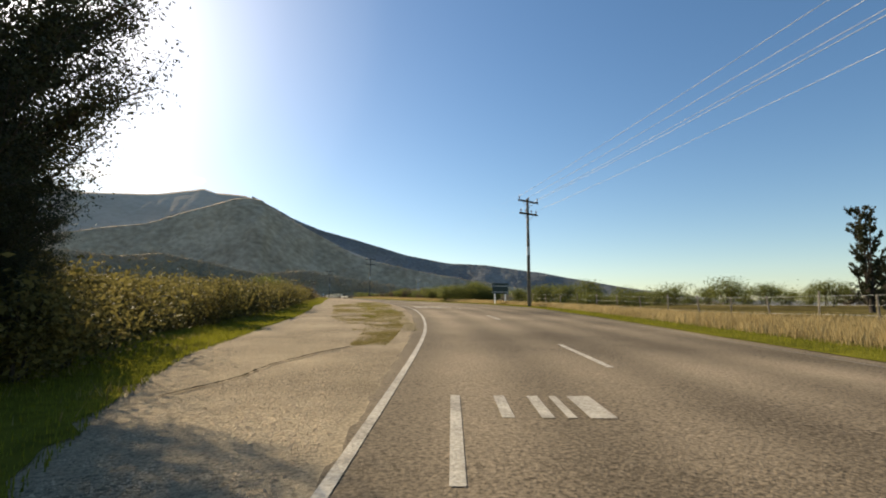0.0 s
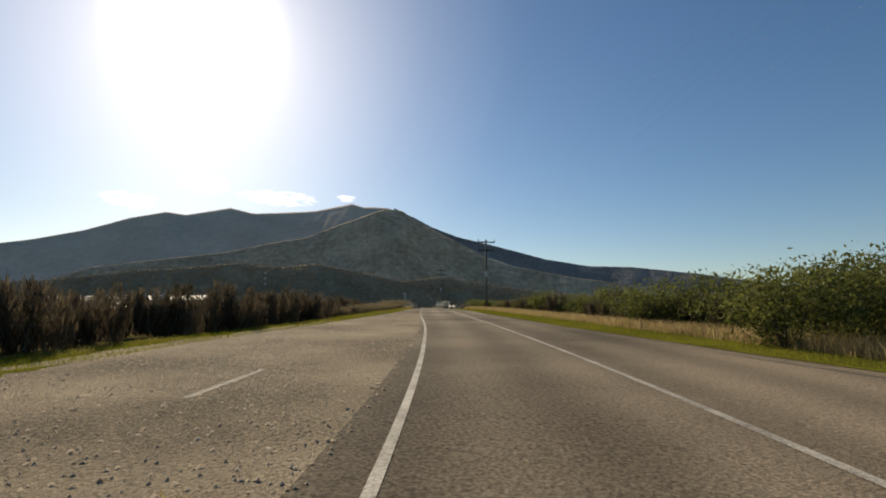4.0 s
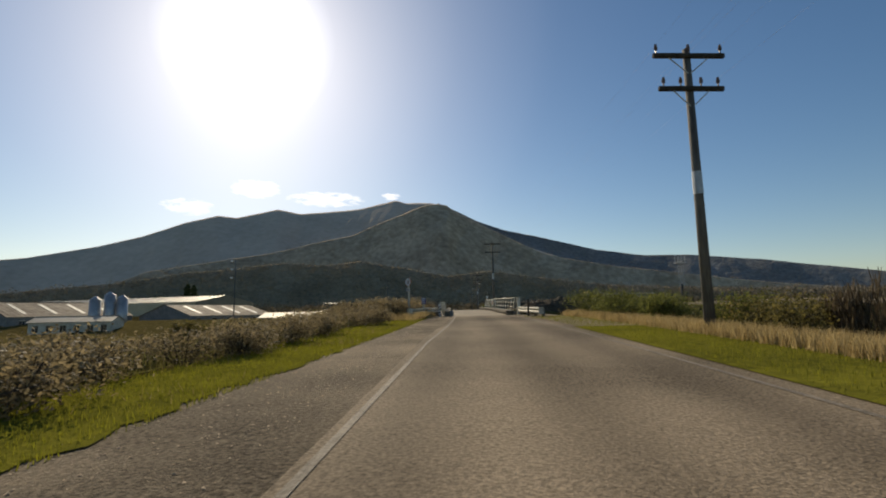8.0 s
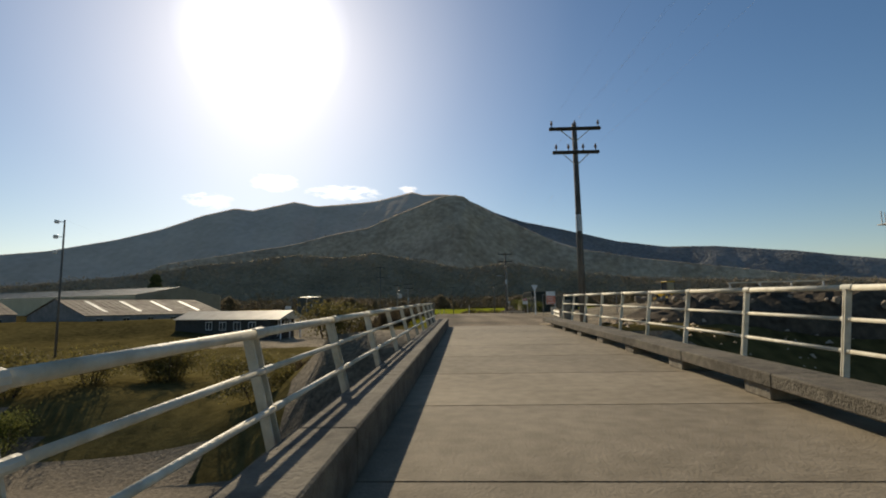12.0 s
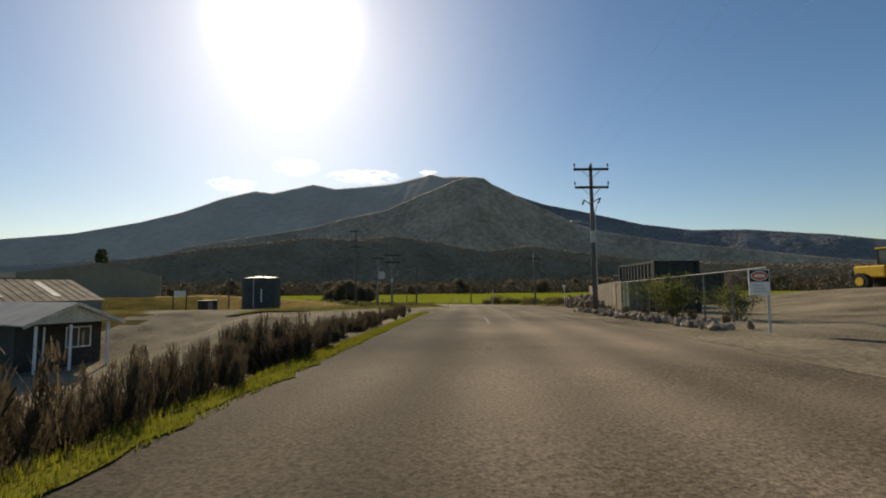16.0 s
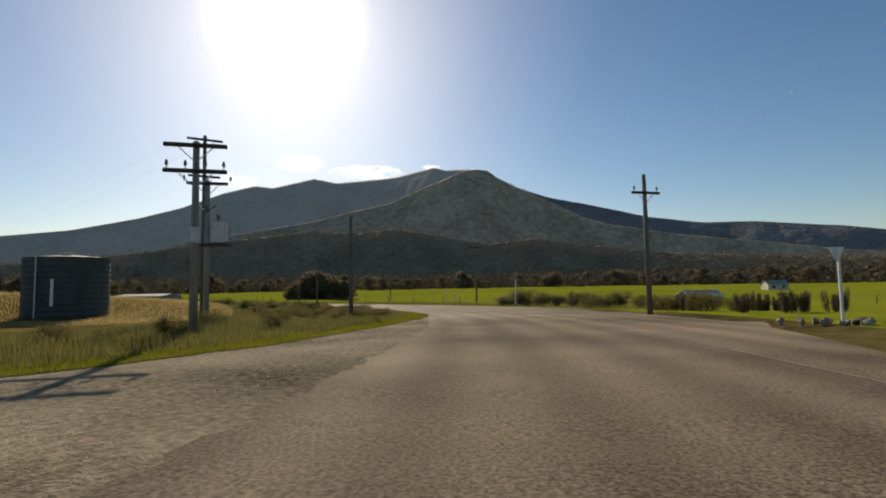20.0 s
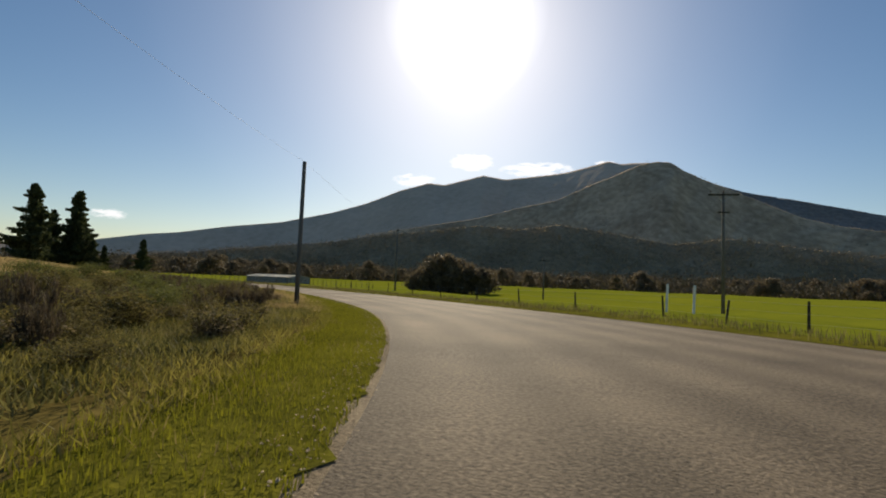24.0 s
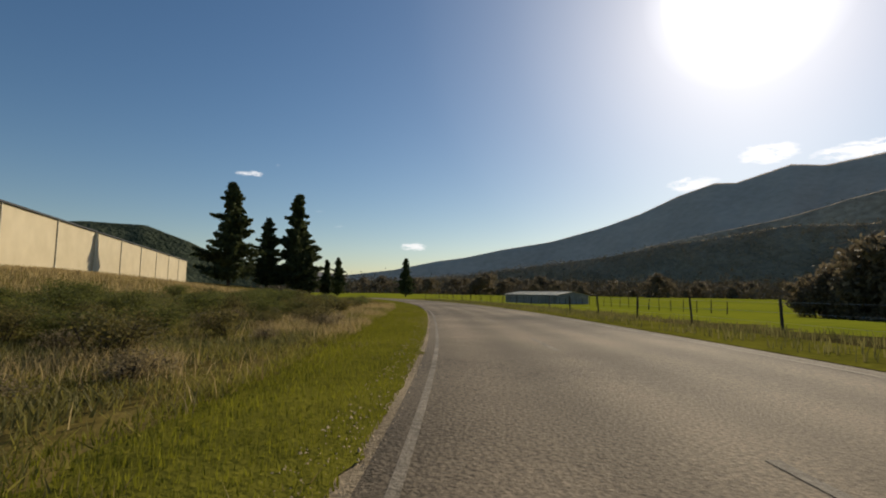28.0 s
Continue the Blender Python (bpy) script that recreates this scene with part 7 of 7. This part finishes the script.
# signs of the yard and junction
warn = holder("warning_sign", pose(25.35, 176.3, gz(25.35, 176.3), 0, 0, 4), "white warning sign with red and black heading on a post", "sign")
part("post", tubed((0, 0, -0.4), (0, 0, 1.62), 0.035, 0.035, 8), STEEL, warn)
part("board", boxed(-0.5, 0.03, -0.05, -0.03, 0.95, 1.6), WHITESIGN, warn)
head = part("header", boxed(-0.475, 0.005, -0.057, -0.052, 1.29, 1.58), BLACK, warn, "black heading panel")
part("heading_band", prism(bmesh.new(), [(-0.235 + 0.215 * math.cos(a * math.pi / 8), 1.435 + 0.125 * math.sin(a * math.pi / 8)) for a in range(16)], -0.062, -0.058), WHITESIGN, head)
part("heading_oval", prism(bmesh.new(), [(-0.235 + 0.195 * math.cos(a * math.pi / 8), 1.435 + 0.107 * math.sin(a * math.pi / 8)) for a in range(16)], -0.067, -0.063), REDSIGN, head, "red oval")
part("heading_lettering", boxed(-0.36, -0.11, -0.072, -0.068, 1.40, 1.47), WHITESIGN, head)
for i in range(3):
    part("lettering_bar", boxed(-0.40 + 0.03 * (i % 2), -0.08 - 0.02 * i, -0.056, -0.052, 1.04 + 0.075 * i, 1.062 + 0.075 * i), STEEL, warn)

gate = holder("gate_sign", pose(24.3, 157.5, gz(24.3, 157.5), 0, 0, -3), "orange and white notice board at the yard gate", "sign")
part("post", tubed((0.3, 0, -0.4), (0.3, 0, 1.7), 0.035, 0.035, 8), STEEL, gate)
part("board", boxed(-0.3, 0.32, -0.06, -0.04, 0.75, 1.65), WHITESIGN, gate)
part("panel", boxed(-0.28, 0.30, -0.066, -0.061, 0.78, 1.32), REDSIGN, gate, "orange panel")
for i in range(4):
    part("lettering_bar", boxed(-0.22, 0.24 - 0.05 * (i % 2), -0.071, -0.067, 0.84 + 0.12 * i, 0.89 + 0.12 * i), WHITESIGN, gate)


def give_way(x, y, h, turn, label):
    top = holder("give_way_sign", pose(x, y, gz(x, y), 0, 0, turn), label, "road sign")
    part("post", boxed(-0.038, 0.038, -0.035, 0.035, -0.5, h, bev=0.01), WHITESIGN, top)
    part("back", prism(bmesh.new(), [(-0.25, h + 0.05), (0.25, h + 0.05), (0.06, h - 0.36), (-0.06, h - 0.36)], 0.045, 0.06), WHITESIGN, top)


give_way(28.1, 221.0, 2.3, 5, "triangular road sign seen from behind on a white post")
give_way(23.7, 160.5, 2.2, 0, "triangular road sign seen from behind on a tall white post")

ss = holder("notice_board", pose(-13.8, 213.9, gz(-13.8, 213.9), 0, 0, 35), "white notice board on two dark posts", "notice board")
for dx in (-0.62, 0.62):
    part("post", boxed(dx - 0.06, dx + 0.06, -0.06, 0.06, -0.4, 2.1), DARKWOOD, ss)
brd = part("board", boxed(-0.6, 0.6, -0.03, 0.03, 1.45, 2.05), WHITESIGN, ss)
for i in range(3):
    part("lettering_bar", boxed(-0.45, 0.45, -0.036, -0.032, 1.53 + 0.16 * i, 1.6 + 0.16 * i), STEEL, brd)


def loader():
    """Yellow wheel loader with its bucket lowered."""
    top = holder("wheel_loader", pose(54.3, 208.0, gz(54.3, 208.0) + 0.02, 0, 0, -78), "big yellow wheel loader parked in the yard", "loader")
    part("rear_body", boxed(-3.2, -0.3, -1.05, 1.05, 1.1, 2.15, bev=0.12), YELLOW, top)
    part("counterweight", boxed(-3.6, -3.15, -1.1, 1.1, 0.9, 1.8, bev=0.1), DARKSTEEL, top)
    part("front_frame", boxed(-0.3, 1.5, -0.6, 0.6, 0.9, 1.7, bev=0.08), YELLOW, top)
    c = part("cab", boxed(-1.1, 0.3, -0.75, 0.75, 2.1, 3.55, bev=0.06), GLASS, top)
    part("cab_roof", boxed(-1.25, 0.45, -0.85, 0.85, 3.55, 3.7, bev=0.04), YELLOW, c)
    for x in (-1.1, 0.3):
        for y in (-0.75, 0.75):
            part("pillar", boxed(x - 0.06, x + 0.06, y - 0.06, y + 0.06, 2.1, 3.56), BLACK, c)
    part("exhaust", tubed((-1.9, 0.4, 2.1), (-1.9, 0.4, 3.1), 0.07, 0.07, 8), DARKSTEEL, top)
    for x in (-2.3, 1.1):
        for y in (-1.15, 1.15):
            w = part("wheel", tubed((x, y - 0.28, 0.75), (x, y + 0.28, 0.75), 0.75, 0.75, 22), TYRE, top)
            part("rim", tubed((x, y + (0.29 if y > 0 else -0.29) - 0.03, 0.75), (x, y + (0.29 if y > 0 else -0.29) + 0.03, 0.75), 0.38, 0.38, 16), YELLOW, w)
    for y in (-0.45, 0.45):
        bm = bmesh.new()
        bar_between(bm, Vector((0.6, y, 1.7)), Vector((2.6, y, 0.8)), 0.16, 0.34)
        part("lift_arm", bm, YELLOW, top)
    part("bucket", prism(bmesh.new(), [(2.5, 0.1), (3.8, 0.06), (3.9, 0.14), (2.75, 0.3), (2.62, 1.1), (3.1, 1.4), (3.0, 1.5), (2.45, 1.2)], -1.45, 1.45), DARKSTEEL, top)


loader()


def mast():
    z = gz(59.2, 169.9)
    top = holder("light_mast", pose(59.2, 169.9, z), "steel lattice mast with a ring of lamps and aerials", "mast")
    h = 13.5 - z
    part("base_column", tubed((0, 0, -0.3), (0, 0, h * 0.4), 0.28, 0.24, 10), DARKSTEEL, top)
    for dx, dy in ((-0.3, -0.3), (0.3, -0.3), (0.3, 0.3), (-0.3, 0.3)):
        part("leg", tubed((dx, dy, h * 0.35), (dx, dy, h), 0.04, 0.04, 5), STEEL, top)
    for i in range(5):
        a = h * 0.42 + i * h * 0.11
        part("lattice", tubed((-0.3, -0.3, a), (0.3, -0.3, a + 0.6), 0.025, 0.025, 4), STEEL, top)
        part("lattice", tubed((0.3, 0.3, a), (-0.3, 0.3, a + 0.6), 0.025, 0.025, 4), STEEL, top)
    part("platform", boxed(-0.9, 0.9, -0.6, 0.6, h - 1.2, h - 1.1), STEEL, top)
    for dx in (-0.9, -0.3, 0.3, 0.9):
        part("aerial", tubed((dx, 0, h - 1.2), (dx, 0, h + 0.1), 0.05, 0.05, 6), STEEL, top)


mast()
rack = holder("steel_rack", pose(48, 178, gz(48, 178), 0, 0, -12), "long low steel pipe rack in the yard", "rack")
for x in (0, 3, 6, 9):
    part("leg", boxed(x - 0.07, x + 0.07, -0.07, 0.07, -0.3, 1.9), STEEL, rack)
for z in (1.2, 1.85):
    part("beam", boxed(-0.2, 9.2, -0.08, 0.08, z, z + 0.14), WHITEPAINT, rack)

# posts at the junction
for x, y, h, l in ((21.0, 259.7, 2.9, "leaning pale post at the field's edge"), (12.3, 276.0, 1.5, "short white marker post"), (13.6, 275.6, 1.5, "short white marker post")):
    p = holder("roadside_post", pose(x, y, gz(x, y), 0, 2, 0), l, "post")
    part("shaft", boxed(-0.06, 0.06, -0.06, 0.06, -0.4, h, bev=0.01), WHITESIGN, p)

# dry bushes along the far side of the junction
rb = rng(77)
for i in range(26):
    t = i / 26
    bx, by = 19.5 + 15.0 * t + rb.normal(0, 0.5), 262.0 - 1.5 * t + rb.normal(0, 0.7)
    place((DRYBUSH + GORSES)[i % 6], bx, by, rb.uniform(0.75, 1.25), rb.uniform(0, 360), wide=1.15)

# ---- grass ----
blades("verge_grass_a", scatter(130000, -4, 113, lerp((-4, -4.4), (5, -5.4), (15, -7.4), (35, -9.2), (60, -8.0), (80, -5.6), (113, -4.0)), lambda s: np.where(s < 80, PULL(s), np.interp(s, (80, 113), (-3.5, -2.1))) + 0.18, 301), 0.085, 0.006, GRASS, "bright green verge grass along the gravel", "grass", 302)
blades("verge_tufts", scatter(26000, 2, 113, lerp((2, -4.4), (15, -7.2), (35, -9.0), (60, -7.8), (80, -5.4), (113, -3.8)), lambda s: np.where(s < 80, PULL(s), np.interp(s, (80, 113), (-3.5, -2.1))) + 0.1, 381, clump=0.25), 0.15, 0.007, ISLEWEED, "dry tufts in the green verge", "grass", 382, lean=0.9)
blades("verge_tufts_b", scatter(20000, 236, 330, lambda s: ROAD_L(s) - VE(s) - 0.2, lambda s: ROAD_L(s) - 0.1, 383, clump=0.4), 0.12, 0.006, ISLEWEED, "dry tufts in the mown verge", "grass", 384, lean=0.9)
blades("verge_grass_b", scatter(70000, -4, 113, lambda s: ROAD_R(s) + 0.1, lambda s: ROAD_R(s) + 1.8 + 1.6 * step01(s, 50, 70), 303), 0.09, 0.006, GRASS, "green verge grass", "grass", 304)
blades("long_grass_a", scatter(90000, -4, 113, lambda s: ROAD_R(s) + 1.3 + 0.8 * step01(s, 50, 70), lerp((-4, 15.5), (26, 14.0), (42, 10.4), (113, 8.5)), 305, clump=0.0), 0.40, 0.008, DRYGRASS, "long pale dry grass along the fence", "grass", 306, lean=0.8)
blades("island_weeds", scatter(120000, 10, 46, lerp((10, -2.0), (24, -3.2), (38, -3.4), (46, -2.0)), lambda s: ROAD_L(s) - 0.3, 307, clump=0.3), 0.038, 0.007, ISLEWEED, "thin dry weeds on the gravel island", "grass", 308, lean=1.8)
blades("verge_grass_c", scatter(30000, 146, 197, lambda s: ROAD_L(s) - 0.42, lambda s: ROAD_L(s) + 0.12, 309, clump=-0.55), 0.085, 0.006, GRASS, "bright green strip of grass", "grass", 310)
blades("verge_grass_d", scatter(40000, 208, 240, lambda s: ISLE(s) - 8.5, lambda s: ISLE(s) - 1.0, 311, clump=-0.5), 0.28, 0.010, WEEDS, "rough weedy grass on the pole island", "grass", 312)
blades("verge_grass_e", scatter(26000, 208, 240, lambda s: ISLE(s) - 1.5, lambda s: ISLE(s) - 0.02, 321), 0.11, 0.006, GRASS, "green grass edge of the pole island", "grass", 322)
blades("verge_grass_f", scatter(130000, 232, 330, lambda s: ROAD_L(s) - VE(s) - 0.3, lambda s: ROAD_L(s) - 0.08, 313), 0.075, 0.006, GRASS, "sunlit bright green mown verge", "grass", 314)
blades("bank_dark_weeds", scatter(90000, 222, 330, lambda s: ROAD_L(s) - 10, lambda s: ROAD_L(s) - VE(s) - 0.6, 391, clump=0.2), 0.20, 0.014, WEEDS, "darker brown-green weeds in patches on the bank", "grass", 392, lean=0.9)
blades("bank_weeds", scatter(200000, 222, 330, lambda s: ROAD_L(s) - 14, lambda s: ROAD_L(s) - VE(s) - 0.8, 315, clump=-0.3), 0.17, 0.013, WEEDS, "rank olive weeds on the bank", "grass", 316, lean=1.4)
blades("bank_mixed_grass", scatter(180000, 236, 330, lambda s: ROAD_L(s) - 9, lambda s: ROAD_L(s) - VE(s) + 0.1, 371, clump=-0.1), 0.15, 0.010, BANKGREEN, "short olive grass on the bank", "grass", 372, lean=1.3)
blades("top_dry_grass", scatter(50000, 250, 345, lambda s: ROAD_L(s) - 34, lambda s: ROAD_L(s) - 14, 327, clump=0.0), 0.32, 0.012, DRYGRASS, "dry golden grass on top of the bank", "grass", 328)
blades("bank_dry_grass", scatter(100000, 268, 345, lambda s: ROAD_L(s) - VE(s) - 3.0, lambda s: ROAD_L(s) - VE(s) + 0.15, 317, clump=0.38), 0.36, 0.005, DRYGRASS, "tall dry golden grass on the bank", "grass", 318, lean=0.9)
blades("field_edge_grass", scatter(20000, 240, 400, lambda s: ROAD_R(s) + 0.4, lambda s: ROAD_R(s) + 5.0, 319, clump=-0.2), 0.3, 0.016, WEEDS, "rough grass along the field fence", "grass", 320)

blades("approach_weeds", scatter(60000, 92, 120, -18, lerp((92, -5.5), (112, -4.0), (120, -2.4)), 331, clump=-0.3), 0.42, 0.009, WEEDS, "tall brown weeds beside the bridge approach", "grass", 332)
blades("rail_grass", scatter(26000, 109.5, 117.5, -6.0, lerp((109.5, -2.3), (117.5, -1.5)), 393, clump=-0.25), 0.42, 0.006, DRYGRASS, "golden dry grass round the guard rail posts", "grass", 394, lean=0.7)
blades("shoulder_grass", scatter(30000, 92, 113, lambda s: ROAD_R(s) + 2.2, lambda s: ROAD_R(s) + 5.5, 333, clump=-0.3), 0.32, 0.009, DRYGRASS, "dry grass before the shrubs", "grass", 334, lean=0.9)
blades("pulloff_weeds", scatter(110000, 14, 46, lerp((14, -2.6), (22, -4.6), (36, -5.6), (46, -3.4)), lambda s: ROAD_L(s) - 0.45, 335, clump=0.3), 0.055, 0.006, ISLEWEED, "flat weeds in the gravel", "grass", 336, lean=1.6)
blades("pulloff_tufts", scatter(60000, 18, 44, lerp((18, -2.2), (26, -4.2), (44, -4.0)), lambda s: ROAD_L(s) - 0.6, 337, clump=0.55), 0.10, 0.007, BANKGREEN, "green tufts of weed in the gravel", "grass", 338, lean=1.4)


def loose_stones(name, pts, lo, hi, seed, label):
    """Loose stones: squashed five-cornered lumps in one mesh."""
    r = rng(seed)
    n = len(pts)
    k = (r.uniform(0, 1, n) ** 3 * (hi - lo) + lo)[:, None, None]
    base = np.array([[1, 0, -0.3], [-1, 0, -0.3], [0, 1, -0.3], [0, -1, -0.3], [0, 0, 0.5]], float)[None]
    vs = pts[:, None, :] + (base * r.uniform(0.6, 1.3, (n, 5, 1)) + r.normal(0, 0.12, (n, 5, 3))) * k + np.array([0, 0, 0.010])
    f = np.array([[0, 2, 4], [2, 1, 4], [1, 3, 4], [3, 0, 4]])
    fs = (np.arange(n)[:, None, None] * 5 + f[None]).reshape(-1, 3)
    ob = mesh(name, vs.reshape(-1, 3).tolist(), fs.tolist(), PEBBLE, smooth=True)
    return tagged(ob, label, "gravel", kind="stuff")


def flat_scatter(n, s0, s1, l0, l1, seed, dz=0.0):
    r = rng(seed)
    s = r.uniform(s0, s1, n)
    a, b = (f(s) if callable(f) else f + 0 * s for f in (l0, l1))
    x, y, z = on_route(s, a + (b - a) * r.uniform(0, 1, n))
    return np.stack([x, y, z + dz], 1)


loose_stones("near_stones", flat_scatter(36000, 0.5, 16, lambda s: PULL(s) + 0.2, lambda s: ROAD_L(s) + 0.1, 361), 0.003, 0.014, 362, "loose stones strewn over the gravel pull-off")
loose_stones("pulloff_stones", flat_scatter(40000, 16, 80, lambda s: PULL(s) + 0.2, lambda s: ROAD_L(s) + 0.1, 341), 0.004, 0.034, 342, "loose stones strewn over the gravel pull-off")
rs = rng(43)
bx = 23.5 + 42 * rs.uniform(0, 1, 700)
bxy = np.stack([bx, 143.5 + rs.uniform(-3.5, 3.5, 700) - 0.10 * (bx - 23.5)], 1)
loose_stones("bank_stones", np.concatenate([bxy, ground_z(bxy[:, 0], bxy[:, 1])[:, None]], 1), 0.06, 0.2, 44, "pale stones on the bank of the railway cutting")
loose_stones("shoulder_stones", flat_scatter(5000, 80, 114, -3.4, -1.5, 343), 0.004, 0.018, 344, "loose stones on the road shoulder")
loose_stones("yard_stones", flat_scatter(9000, 190, 232, lambda s: np.maximum(-9.0, ISLE(s)), lambda s: ROAD_L(s), 345), 0.004, 0.018, 346, "loose stones in the yard's mouth")
loose_stones("yard_gravel", scatter(16000, 174, 206, -22, lambda s: ROAD_L(s) - 1.0, 395), 0.008, 0.045, 396, "loose pale stones over the dirt yard")
loose_stones("edge_stones", flat_scatter(6000, 230, 320, lambda s: ROAD_L(s) - 0.5, lambda s: ROAD_L(s) + 0.05, 347, 0.02), 0.004, 0.018, 348, "loose stones at the road's edge")
# ragged broken edge of old seal across the pull-off
crack = strip("pavement_crack", 0, 1, 0, 1, CRACK, 0.0, "dark ragged edge of broken seal", "road")
cs_ = np.linspace(0, 1, 40)
cp = np.stack([np.interp(cs_, [0, 0.2, 0.5, 0.75, 1], v) for v in ([4.9, 5.9, 7.4, 8.6, 9.8], [-2.95, -2.65, -2.6, -2.3, -1.9])], 1)
jit = rng(351).normal(0, 0.05, 40)
xa, ya, za = on_route(cp[:, 0] + jit, cp[:, 1] + jit * 0.5)
xb, yb, zb = on_route(cp[:, 0] + jit + 0.10 + 0.05 * np.abs(rng(352).normal(0, 1, 40)), cp[:, 1] + jit * 0.5)
cv = [v for p in zip(xa, ya, za + 0.024, xb, yb, zb + 0.024) for v in (p[:3], p[3:])]
crack.data.clear_geometry()
crack.data.from_pydata(cv, [], [(2 * i, 2 * i + 1, 2 * i + 3, 2 * i + 2) for i in range(39)])
crack.data.update()

for src in GORSES + SHRUBS + BROOMS + DRYBUSH + farwood:
    clear_source(src)
